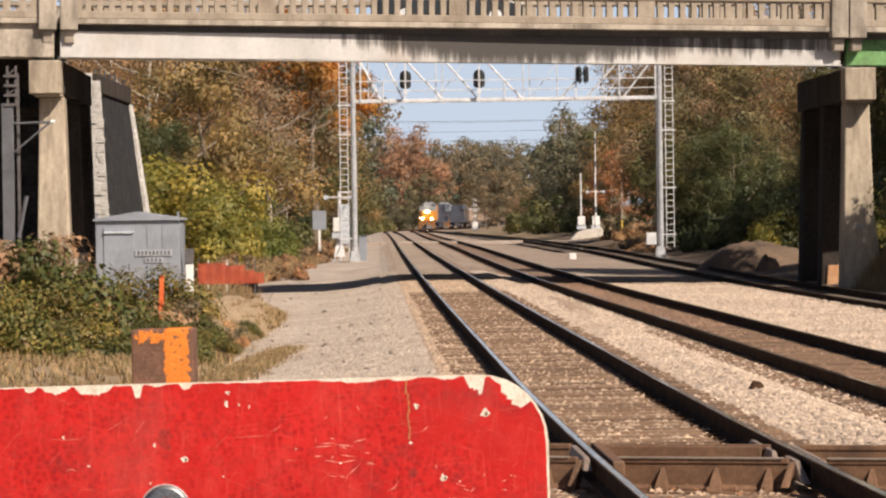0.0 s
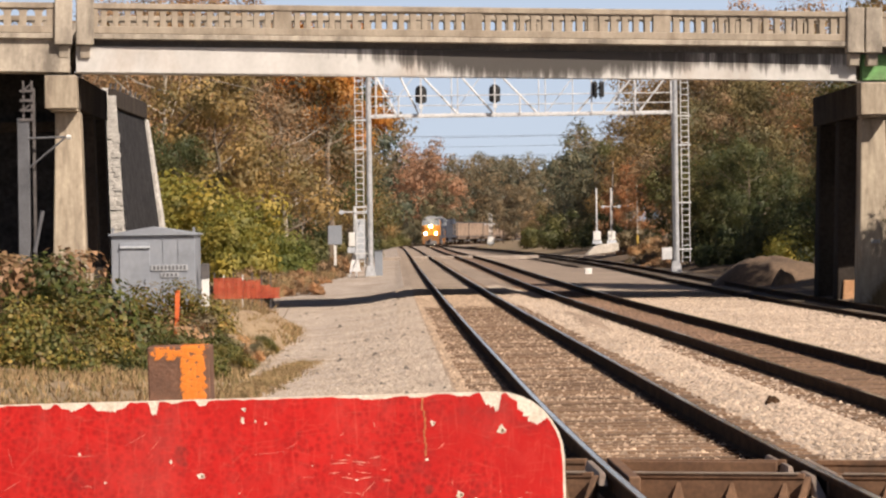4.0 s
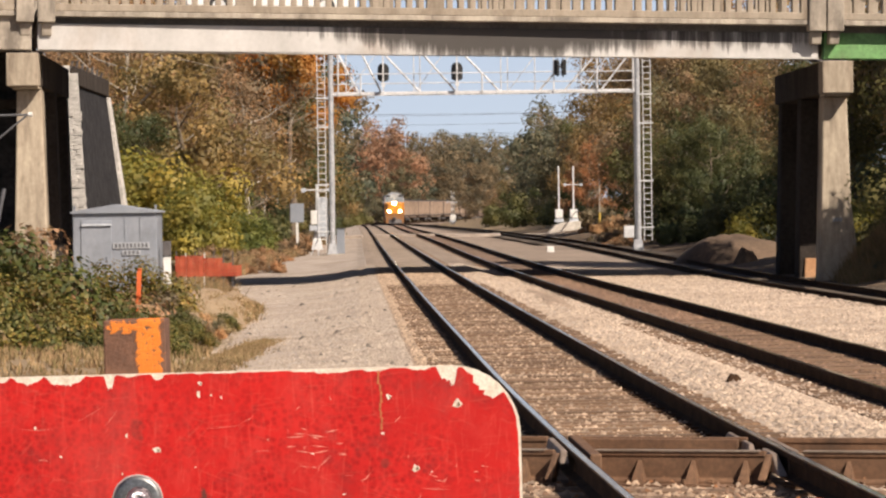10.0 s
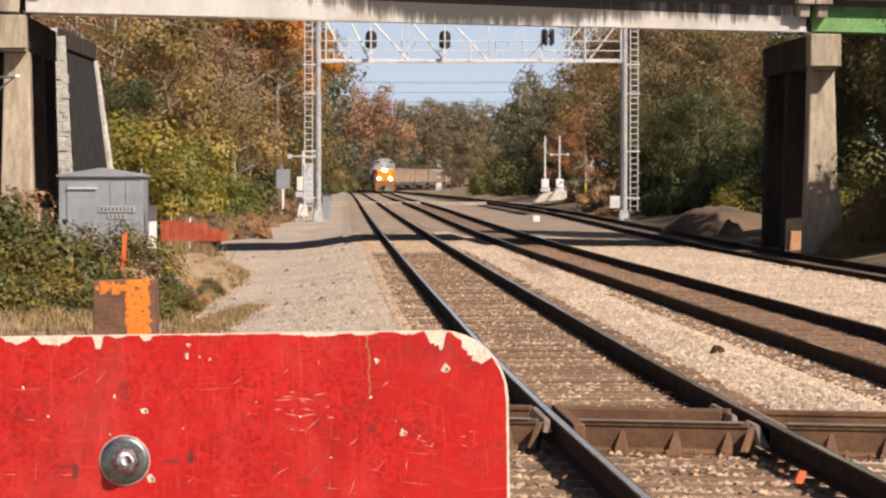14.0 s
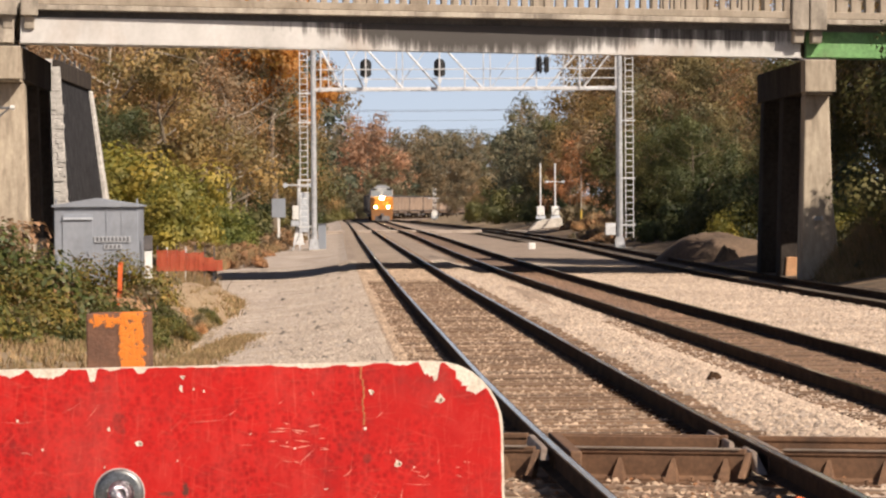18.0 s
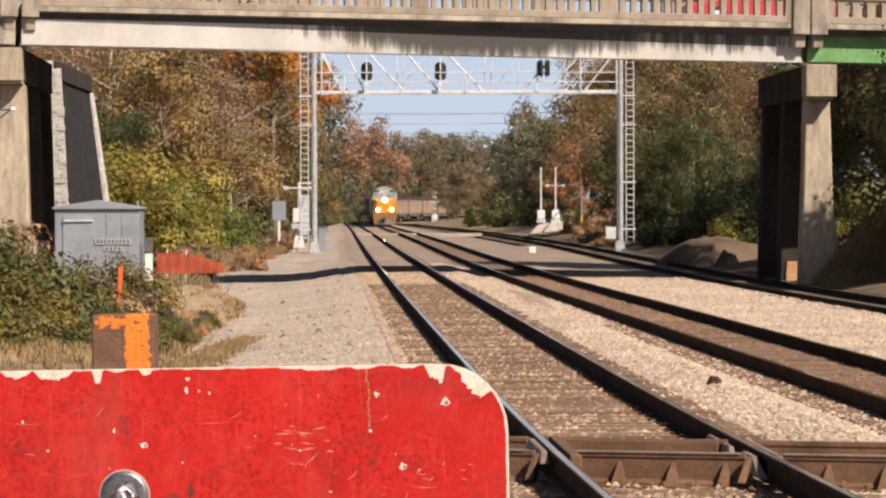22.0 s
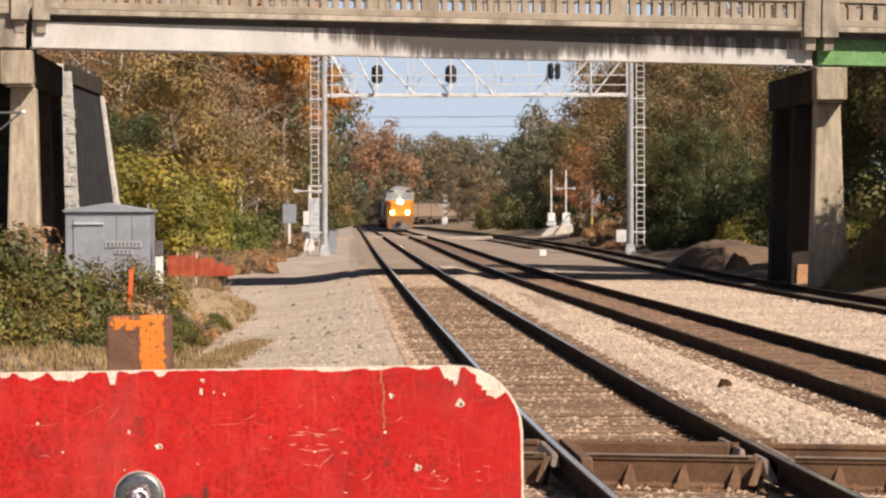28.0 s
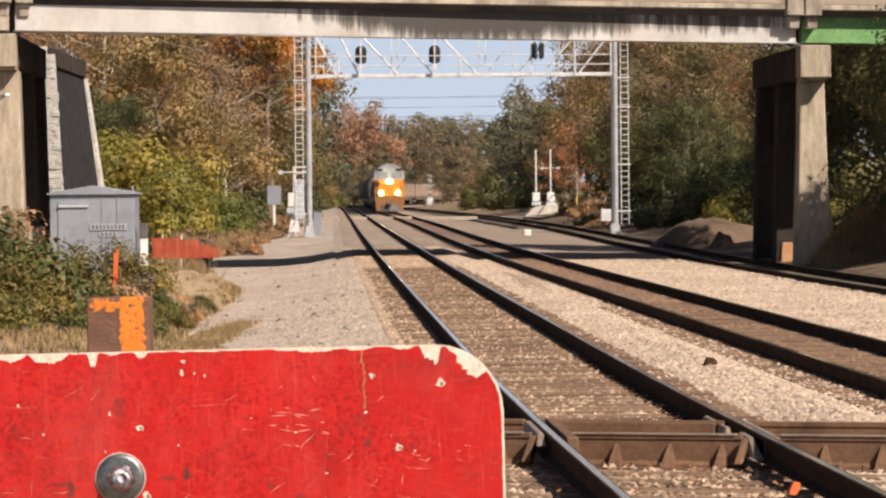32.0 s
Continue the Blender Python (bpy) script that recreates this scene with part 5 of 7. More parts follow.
def post_material():
    m = bpy.data.materials.new("flaking_orange")
    m.use_nodes = True
    nt = m.node_tree
    b = nt.nodes["Principled BSDF"]
    rust = ramp(nt, noise_node(nt, 45, 5, 0.7), [(0.3, (0.085, 0.04, 0.024)), (0.7, (0.20, 0.095, 0.055))])
    paint = ramp(nt, noise_node(nt, 30, 3), [(0.3, (0.62, 0.16, 0.012)), (0.7, (0.74, 0.22, 0.02))])
    tc = nt.nodes.new("ShaderNodeTexCoord")
    sep = nt.nodes.new("ShaderNodeSeparateXYZ")
    nt.links.new(tc.outputs["Object"], sep.inputs[0])

    def span(sock, lo, hi, soft):
        mr = nt.nodes.new("ShaderNodeMapRange")
        mr.inputs[1].default_value, mr.inputs[2].default_value = lo - soft, lo + soft
        nt.links.new(sock, mr.inputs[0])
        m2 = nt.nodes.new("ShaderNodeMapRange")
        m2.inputs[1].default_value, m2.inputs[2].default_value = hi + soft, hi - soft
        nt.links.new(sock, m2.inputs[0])
        mm = nt.nodes.new("ShaderNodeMath")
        mm.operation = "MULTIPLY"
        nt.links.new(mr.outputs[0], mm.inputs[0])
        nt.links.new(m2.outputs[0], mm.inputs[1])
        return mm.outputs[0]

    def math_node(op, a, c):
        mm = nt.nodes.new("ShaderNodeMath")
        mm.operation = op
        for s, v in ((mm.inputs[0], a), (mm.inputs[1], c)):
            if isinstance(v, (int, float)):
                s.default_value = v
            else:
                nt.links.new(v, s)
        return mm.outputs[0]

    # the paint holds on a strip along one side and along the top
    strip = span(sep.outputs[0], 0.001, 0.0215, 0.0018)
    top = math_node("MULTIPLY", span(sep.outputs[2], 0.033, 0.0415, 0.003), span(sep.outputs[0], -0.022, 0.0215, 0.003))
    keep = math_node("MAXIMUM", strip, top)
    keep = math_node("SUBTRACT", keep, math_node("SUBTRACT", math_node("MULTIPLY", noise_node(nt, 230, 5, 0.7), 3.6), 1.15))
    fac = ramp(nt, keep, [(0.0, (0, 0, 0)), (0.04, (1, 1, 1))])
    nt.links.new(mix(nt, fac, rust, paint), b.inputs["Base Color"])
    b.inputs["Roughness"].default_value = 0.65
    bp = nt.nodes.new("ShaderNodeBump")
    bp.inputs["Strength"].default_value, bp.inputs["Distance"].default_value = 0.4, 0.001
    nt.links.new(keep, bp.inputs["Height"])
    nt.links.new(bp.outputs[0], b.inputs["Normal"])
    return m


M_RED, M_POST = red_material(), post_material()
M_SIGNBACK = material("bare_white_metal", (0.58, 0.52, 0.43), (0.72, 0.66, 0.57), 60, 0.6, fine=400, bump=0.1, dist=0.0005, stain=(0.4, 0.3, 0.2), stain_scale=70, stain_amount=0.5)
M_ZINC = material("zinc", (0.19, 0.20, 0.20), (0.31, 0.32, 0.32), 90, 0.38, 1.0, fine=500, bump=0.1, dist=0.0004)
M_RIM = material("pale_rim", (0.42, 0.43, 0.42), (0.56, 0.56, 0.55), 120, 0.5, 0.4, fine=600, bump=0.0)
M_BOLT = material("bright_bolt", (0.16, 0.15, 0.19), (0.62, 0.61, 0.64), 220, 0.32, 0.9, fine=700, bump=0.6, dist=0.001)
M_CORE = material("bare_brown_metal", (0.14, 0.10, 0.06), (0.24, 0.17, 0.11), 200, 0.6, fine=700, bump=0.0)
M_SCRATCH = material("pale_scratch", (0.50, 0.13, 0.10), (0.66, 0.28, 0.22), 300, 0.6, fine=900, bump=0.0)
M_RUSTRUN = material("rust_run", (0.34, 0.09, 0.03), (0.46, 0.16, 0.06), 200, 0.7, fine=700, bump=0.0)
red_board()


# ---- trees and bushes ----
LEAVES = {
    "rust": leaf_material("leaf_rust", [(0.28, 0.155, 0.082), (0.36, 0.20, 0.098), (0.25, 0.155, 0.088), (0.34, 0.225, 0.115), (0.20, 0.155, 0.082)]),
    "orange": leaf_material("leaf_orange", [(0.412, 0.200, 0.044), (0.499, 0.250, 0.050), (0.325, 0.162, 0.044), (0.250, 0.162, 0.062)]),
    "olive": leaf_material("leaf_olive", [(0.170, 0.138, 0.064), (0.252, 0.190, 0.094), (0.330, 0.228, 0.115), (0.143, 0.136, 0.062)]),
    "green": leaf_material("leaf_green", [(0.070, 0.092, 0.036), (0.100, 0.122, 0.046), (0.150, 0.145, 0.060), (0.076, 0.082, 0.034)]),
    "yellow": leaf_material("leaf_yellowgreen", [(0.238, 0.235, 0.047), (0.305, 0.284, 0.056), (0.155, 0.172, 0.040), (0.122, 0.152, 0.040), (0.355, 0.297, 0.070)], 0.4, 0.3),
    "brown": leaf_material("leaf_brown", [(0.254, 0.180, 0.122), (0.329, 0.234, 0.157), (0.195, 0.149, 0.105), (0.374, 0.234, 0.122)]),
    "vine": leaf_material("leaf_vine", [(0.047, 0.071, 0.019), (0.076, 0.104, 0.027), (0.132, 0.151, 0.038), (0.265, 0.208, 0.052), (0.057, 0.076, 0.025), (0.189, 0.114, 0.047)], 0.35, 0.7),
    # far leaves are paler and greyer: distance haze is in the colours
    "far_rust": leaf_material("leaf_haze_rust", [(0.265, 0.182, 0.138), (0.315, 0.205, 0.15), (0.235, 0.176, 0.134)], 0.4),
    "far_olive": leaf_material("leaf_haze_olive", [(0.165, 0.155, 0.112), (0.215, 0.188, 0.135), (0.145, 0.145, 0.112)], 0.4),
    "far_green": leaf_material("leaf_haze_green", [(0.098, 0.118, 0.085), (0.132, 0.145, 0.10), (0.165, 0.155, 0.105)], 0.4),
    "russet": leaf_material("leaf_russet", [(0.29, 0.165, 0.095), (0.36, 0.20, 0.11), (0.24, 0.145, 0.085)]),
    "straw": leaf_material("leaf_straw", [(0.42, 0.29, 0.17), (0.50, 0.36, 0.22), (0.34, 0.23, 0.14), (0.30, 0.23, 0.13)], 0.35),
    "dead": leaf_material("leaf_dead", [(0.27, 0.185, 0.13), (0.34, 0.235, 0.165), (0.18, 0.125, 0.085), (0.16, 0.135, 0.06)], 0.35, 0.6),
}


def leaf_mesh(name, centres, radii, count, size, mat, rng, flat=0.8, sides=3):
    """Small kite-shaped leaves scattered in soft clumps."""
    w = radii**2
    k = rng.choice(len(centres), count, p=w / w.sum())
    d = rng.normal(0, 1, (count, 3))
    d /= np.linalg.norm(d, axis=1)[:, None]
    rr = radii[k] * rng.random(count) ** 0.45
    c = centres[k] + d * rr[:, None] * np.array([1, 1, flat])
    nrm = rng.normal(0, 0.3, (count, 3)) + d * 1.7 + np.array([0, 0, 0.4])
    nrm /= np.linalg.norm(nrm, axis=1)[:, None]
    a = np.cross(nrm, rng.normal(0, 1, (count, 3)))
    a /= np.linalg.norm(a, axis=1)[:, None] + 1e-9
    b = np.cross(nrm, a)
    s = (size * rng.uniform(0.6, 1.35, count))[:, None]
    tips = [c - a * s * 0.62, c + b * s * 0.42 + nrm * s * 0.1, c + a * s * 0.62, c - b * s * 0.42 + nrm * s * 0.1]
    if sides == 3:
        tips = [c - a * s * 0.6 - b * s * 0.3, c + a * s * 0.6 - b * s * 0.3, c + b * s * 0.6 + nrm * s * 0.1]
    v = np.stack(tips, 1).reshape(-1, 3)
    me = bpy.data.meshes.new(name)
    n = count
    me.vertices.add(sides * n), me.vertices.foreach_set("co", v.ravel())
    me.loops.add(sides * n), me.loops.foreach_set("vertex_index", np.arange(sides * n, dtype=np.int32))
    me.polygons.add(n), me.polygons.foreach_set("loop_start", np.arange(0, sides * n, sides, dtype=np.int32))
    me.materials.append(mat)
    me.update(), me.validate()
    return me


def make_tree(kind, seed, h, spread, leaves, size, label, clear=0.15, bark=None, bare=False):
    """One tree about its foot: tapered trunk, limbs that fork, and a crown of leaf clumps at the twig ends."""
    rng = np.random.default_rng(seed)
    th = thing("tree", label, "tree", at(0, -500, -100), group="trees along the line")
    g = Geo()
    bark = bark or M_BARK
    top = Vector((rng.uniform(-0.5, 0.5), rng.uniform(-0.5, 0.5), h * 0.82))
    r0 = h * 0.016 + 0.05
    pts = [Vector((0, 0, -0.5))] + [Vector((top.x * k / 5 + rng.uniform(-0.15, 0.15), top.y * k / 5 + rng.uniform(-0.15, 0.15), top.z * k / 5)) for k in range(1, 6)]
    for k in range(5):
        g.tube(pts[k], pts[k + 1], r0 * (1 - k / 5.6), r0 * (1 - (k + 1) / 5.6), n=8, caps=False)
    cs, rs = [], []
    nl = 11 if not bare else 16
    for i in range(nl):
        f = clear + (1 - clear) * (i + 0.5) / nl
        z = h * 0.82 * f
        base = Vector((top.x * f, top.y * f, z))
        a = i * 2.4 + rng.uniform(-0.5, 0.5)
        prof = math.sin(math.pi * min(1, 0.22 + 0.78 * f * 0.95)) ** 0.7
        L = spread * (0.45 + 0.6 * prof) * rng.uniform(0.75, 1.15)
        end = base + Vector((math.cos(a) * L, math.sin(a) * L, L * rng.uniform(0.25, 0.75)))
        mid = base.lerp(end, 0.5) + Vector((0, 0, -0.08 * L))
        rl = r0 * (1 - f * 0.8) * 0.5
        g.tube(base, mid, rl, rl * 0.7, n=6, caps=False)
        g.tube(mid, end, rl * 0.7, rl * 0.25, n=6, caps=False)
        for j in range(4 if not bare else 6):
            q = base.lerp(end, rng.uniform(0.35, 1.0))
            tw = q + Vector(rng.normal(0, 1, 3)) * L * 0.28 + Vector((0, 0, L * 0.12))
            g.tube(q, tw, rl * 0.3, 0.012, n=5, caps=False)
            cs.append(tw), rs.append(L * rng.uniform(0.22, 0.42))
        cs.append(end), rs.append(L * rng.uniform(0.25, 0.45))
    for j in range(5):
        cs.append(top + Vector(rng.normal(0, 1, 3)) * spread * 0.3 + Vector((0, 0, h * 0.08))), rs.append(spread * rng.uniform(0.22, 0.4))
    part("trunk", g, bark, th)
    if leaves:
        part("crown", leaf_mesh("crown", np.array([tuple(c) for c in cs]), np.array(rs), leaves, size, LEAVES[kind], rng), None, th)
    return th


def make_bush(kind, seed, w, d, h, leaves, size, name, label, category, group="", sides=3):
    rng = np.random.default_rng(seed)
    th = thing(name, label, category, at(0, -500, -100), group=group)
    g = Geo()
    cs, rs = [], []
    for i in range(16):
        a, rr = rng.uniform(0, 6.28), rng.random() ** 0.5
        x, y = math.cos(a) * rr * w / 2, math.sin(a) * rr * d / 2
        z = h * (1 - 0.75 * rr**2) * rng.uniform(0.35, 0.9)
        g.tube((x * 0.4, y * 0.4, -0.2), (x, y, z), 0.03, 0.01, n=5, caps=False)
        cs.append((x, y, z)), rs.append(h * rng.uniform(0.2, 0.36))
        cs.append((x * 1.1, y * 1.1, z * 0.45)), rs.append(h * rng.uniform(0.18, 0.3))
    tagged(part("stem", g, M_BARK, th), "thin woody stems", kind="stuff")
    part("foliage", leaf_mesh("foliage", np.array(cs), np.array(rs), leaves, size, LEAVES[kind], rng, sides=sides), None, th)
    return th


PROTO = {
    "rust": [make_tree("rust", 1, 15, 5.0, 15050, 0.182, "autumn tree with rust-brown leaves beside the line"), make_tree("rust", 2, 13, 4.4, 13300, 0.175, "autumn tree with rust-brown leaves beside the line")],
    "orange": [make_tree("orange", 3, 15, 3.0, 13650, 0.182, "autumn tree with orange leaves beside the line", 0.55)],
    "olive": [make_tree("olive", 4, 14, 5.0, 15050, 0.182, "tall tree with dull olive leaves beside the line"), make_tree("olive", 5, 12, 4.6, 14000, 0.175, "tree with dull olive leaves beside the line")],
    "green": [make_tree("green", 6, 13, 4.8, 14350, 0.179, "dark green leafy tree beside the line", 0.05), make_tree("green", 7, 11, 4.2, 13300, 0.171, "dark green leafy tree beside the line", 0.03)],
    "russet": [make_tree("russet", 51, 8.6, 2.7, 6500, 0.15, "small russet tree beside the level crossing", 0.12)],
    "brown": [make_tree("brown", 8, 14, 4.4, 9800, 0.160, "thinning brown autumn tree with bare twigs", 0.12)],
    "bare": [make_tree("brown", 9, 16, 4.6, 1750, 0.152, "nearly bare pale tree with a few brown leaves", 0.2, M_PALEBARK, True)],
    "far_rust": [make_tree("far_rust", 41, 15, 5.4, 5250, 0.342, "rust-coloured tree in the distant wood, haze in its leaf colour")],
    "far_olive": [make_tree("far_olive", 42, 14, 5.4, 5250, 0.342, "olive tree in the distant wood, haze in its leaf colour")],
    "far_green": [make_tree("far_green", 43, 13, 5.2, 5250, 0.327, "green tree in the distant wood, haze in its leaf colour", 0.05)],
}
LOWP = {
    "yellow": make_bush("yellow", 11, 6.5, 5, 5.0, 9800, 0.182, "shrub", "large yellow-green shrub at the wood's edge", "shrub", "shrubs at the wood's edge"),
    "green": make_bush("green", 12, 6, 5, 4.2, 5600, 0.213, "shrub", "dark green shrub at the wood's edge", "shrub", "shrubs at the wood's edge"),
    "brown": make_bush("brown", 13, 4, 3, 1.6, 2275, 0.152, "dry_weeds", "brown dry weeds beside the track", "weeds", "dry weeds"),
}


def plant(proto, x, y, s=1.0, turn=0.0, z=None):
    t = copy_thing(proto, at(x, y, ground_z(x, y) if z is None else z, turn))
    t.scale = (s, s, s * random.uniform(0.92, 1.08))
    return t


rnd = random.Random(21)


def wood(kinds, n, xa, xb, ya, yb, s0, s1):
    """n trees in the patch between the lines xa(y) and xb(y)."""
    for i in range(n):
        y = ya + (yb - ya) * (i + rnd.random()) / n
        x = xa(y) + (xb(y) - xa(y)) * rnd.random()
        k = rnd.choice(kinds)
        plant(rnd.choice(PROTO[k]), x, y, rnd.uniform(s0, s1), rnd.uniform(0, 360))


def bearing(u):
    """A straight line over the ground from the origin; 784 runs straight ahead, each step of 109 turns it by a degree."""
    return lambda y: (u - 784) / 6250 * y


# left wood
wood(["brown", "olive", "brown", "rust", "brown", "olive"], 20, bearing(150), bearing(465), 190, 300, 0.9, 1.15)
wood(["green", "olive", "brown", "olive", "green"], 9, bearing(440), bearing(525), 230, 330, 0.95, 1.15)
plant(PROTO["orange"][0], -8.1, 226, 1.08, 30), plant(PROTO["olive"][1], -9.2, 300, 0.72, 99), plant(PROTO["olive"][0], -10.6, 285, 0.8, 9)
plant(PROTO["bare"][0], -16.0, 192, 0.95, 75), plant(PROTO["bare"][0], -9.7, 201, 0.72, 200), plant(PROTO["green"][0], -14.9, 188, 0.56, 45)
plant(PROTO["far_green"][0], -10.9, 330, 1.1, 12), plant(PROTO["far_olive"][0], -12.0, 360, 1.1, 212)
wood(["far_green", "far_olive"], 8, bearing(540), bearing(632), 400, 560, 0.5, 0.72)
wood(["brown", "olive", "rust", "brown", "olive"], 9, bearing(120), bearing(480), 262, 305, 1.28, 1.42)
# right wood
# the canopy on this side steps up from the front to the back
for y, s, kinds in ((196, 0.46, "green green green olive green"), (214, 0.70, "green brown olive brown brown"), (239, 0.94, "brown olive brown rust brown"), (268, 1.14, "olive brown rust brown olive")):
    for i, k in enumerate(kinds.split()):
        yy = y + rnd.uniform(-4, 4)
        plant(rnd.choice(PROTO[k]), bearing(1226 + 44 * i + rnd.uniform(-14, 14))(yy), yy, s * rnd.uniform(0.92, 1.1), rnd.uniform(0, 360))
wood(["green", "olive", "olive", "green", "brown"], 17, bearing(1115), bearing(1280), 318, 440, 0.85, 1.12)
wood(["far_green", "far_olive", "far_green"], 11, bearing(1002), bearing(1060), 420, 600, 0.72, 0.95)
plant(LOWP["brown"], 15.1, 308.5, 1.5, 20), plant(PROTO["russet"][0], 14.6, 310, 0.88, 40)
for x, y, s, k in ((7.9, 610, 0.5, "far_olive"), (9.6, 615, 0.62, "far_olive"), (11.4, 618, 0.66, "far_olive"), (12.9, 600, 0.4, "russet"), (12.4, 590, 0.36, "brown"), (14.4, 580, 0.5, "olive")):
    plant(PROTO[k][-1], x, y, s, x * 40)
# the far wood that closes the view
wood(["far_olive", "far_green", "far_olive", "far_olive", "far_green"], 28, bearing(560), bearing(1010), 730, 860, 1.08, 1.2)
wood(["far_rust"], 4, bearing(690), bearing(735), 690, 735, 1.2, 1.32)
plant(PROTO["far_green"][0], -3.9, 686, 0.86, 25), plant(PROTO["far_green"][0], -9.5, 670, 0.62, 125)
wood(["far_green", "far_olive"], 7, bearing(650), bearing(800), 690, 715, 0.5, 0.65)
# mostly unseen trees past the pier, added to shade side track, pier and wood
for x, y, k, s in ((28.8, 149, "olive", 1.15), (31, 144, "olive", 1.25), (25, 137, "olive", 0.9), (19.7, 123.8, "orange", 1.4), (20.7, 125.0, "orange", 1.42), (21.6, 122.4, "orange", 1.38), (27, 173, "olive", 1.0), (30, 179, "green", 0.85), (24.5, 178, "olive", 0.95), (21.2, 176, "olive", 0.75), (20.6, 168, "green", 0.75), (28.5, 186, "olive", 0.7), (29.5, 195, "green", 0.7), (26.5, 151, "green", 1.0), (24.5, 160, "olive", 1.05), (24, 167, "green", 1.05), (22.5, 144, "green", 0.72), (17.3, 101, "slim", 0.74), (16.8, 102.6, "slim", 0.62), (18.0, 100.2, "slim", 0.78), (17.0, 99.6, "slim", 0.7), (18.6, 103.6, "slim", 0.56), (17.6, 100.6, "slim", 0.68), (17.2, 102.0, "slim", 0.6), (33, 168, "olive", 1.3), (34, 176, "green", 1.35), (35.5, 184, "olive", 1.35), (37, 192, "olive", 1.4), (31, 160, "green", 1.2), (38, 200, "green", 1.3), (25.5, 96, "low", 0.97), (22.5, 98.5, "low", 0.72)):
    plant(PROTO["olive"][1] if k == "low" else PROTO["green"][1] if k == "slim" else rnd.choice(PROTO[k]), x, y, s, rnd.uniform(0, 360))
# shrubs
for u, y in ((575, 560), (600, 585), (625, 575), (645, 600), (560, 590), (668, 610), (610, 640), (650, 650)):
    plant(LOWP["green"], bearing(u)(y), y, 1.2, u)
for x, y, k, s in ((-12.5, 165, "yellow", 1.15), (-10.2, 160, "yellow", 0.8), (-14.2, 172, "yellow", 1.12), (-11.5, 185, "yellow", 1.0), (-8.6, 172, "yellow", 0.55), (-16.5, 168, "green", 0.9),
                   (-10.5, 215, "green", 0.9), (-11.8, 250, "green", 1.0), (-12.6, 300, "green", 0.9), (-9.4, 345, "green", 0.7), (-12.6, 230, "brown", 1.6),
                   (21.5, 240, "green", 1.0), (22, 220, "green", 1.0), (17.6, 345, "green", 0.9), (14.6, 352, "green", 0.9), (16, 360, "green", 1.1), (12.5, 390, "green", 1.1), (10.5, 430, "green", 1.0), (10.4, 470, "brown", 0.9),
                   (24, 200, "green", 1.1), (14.2, 188, "green", 0.5), (15.6, 186, "green", 0.65), (17.2, 184, "green", 0.75), (18.8, 186, "green", 0.85), (16.5, 192, "green", 0.85), (14.9, 197, "green", 0.65), (20.4, 182, "green", 0.8), (21.5, 180, "green", 0.8), (17.5, 128, "green", 0.55), (14.2, 150.5, "yellow", 0.46), (15.3, 151.5, "green", 0.6), (16.7, 133.5, "yellow", 0.46), (17.7, 134.5, "yellow", 0.5), (19, 150, "green", 0.9)):
    plant(LOWP[k], x, y, s, rnd.uniform(0, 360))
for i in range(30):
    y = rnd.uniform(125, 260)
    x = line1(y) - rnd.uniform(5.2, 8.5)
    plant(LOWP["brown"], x, y, rnd.uniform(0.3, 0.7), rnd.uniform(0, 360), z=lane_z(y))
for i in range(24):
    y = rnd.uniform(118, 190)
    x = line1(y) + lane_left(y) - rnd.uniform(-0.1, 2.2)
    plant(LOWP["brown"], x, y, rnd.uniform(0.28, 0.5), rnd.uniform(0, 360), z=lane_z(y))
for i in range(26):
    y = rnd.uniform(205, 330)
    x = line3(y) + rnd.uniform(3.2, 7)
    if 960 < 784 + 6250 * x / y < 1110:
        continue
    plant(LOWP["brown"], x, y, rnd.uniform(0.4, 1.0), rnd.uniform(0, 360))
wrng = random.Random(64)
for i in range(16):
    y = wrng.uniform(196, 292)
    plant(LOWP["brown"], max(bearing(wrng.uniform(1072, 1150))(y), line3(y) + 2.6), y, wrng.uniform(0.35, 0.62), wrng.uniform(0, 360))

for x, y, s in ((16.6, 151, 0.35), (-5.7, 96, 0.2), (-5.3, 96.4, 0.24), (-6.2, 95.6, 0.2), (-6.7, 107, 0.3), (-6.6, 111, 0.32), (-6.9, 104, 0.3), (-7.0, 116, 0.36), (17.0, 116, 0.6), (18.5, 113, 0.7), (20, 117, 0.8), (16.2, 121, 0.5), (15.0, 109, 0.2), (14.3, 104, 0.14), (14.9, 105, 0.16), (15.4, 103.5, 0.2), (14.6, 107.5, 0.15)):
    plant(LOWP["brown"], x, y, s, x * 77, z=0.2 if y > 140 else 0.1 if x > 0 else -0.5)
# dry weeds on the bank beside the pier
for i in range(8):
    x, y = wrng.uniform(12.9, 15.4), wrng.uniform(102.6, 105.6)
    r = math.hypot((x - 17.4) / 5, (y - 106.5) / 4.5)
    plant(LOWP["brown"], x, y, wrng.uniform(0.1, 0.2), wrng.uniform(0, 360), z=max(-0.5, -0.72 + 3.5 * (1 - r**1.6)))
for x, y, s in ((23.3, 196, 1.0), (26.5, 210, 1.1)):
    plant(LOWP["green"], x, y, s, x * 31)
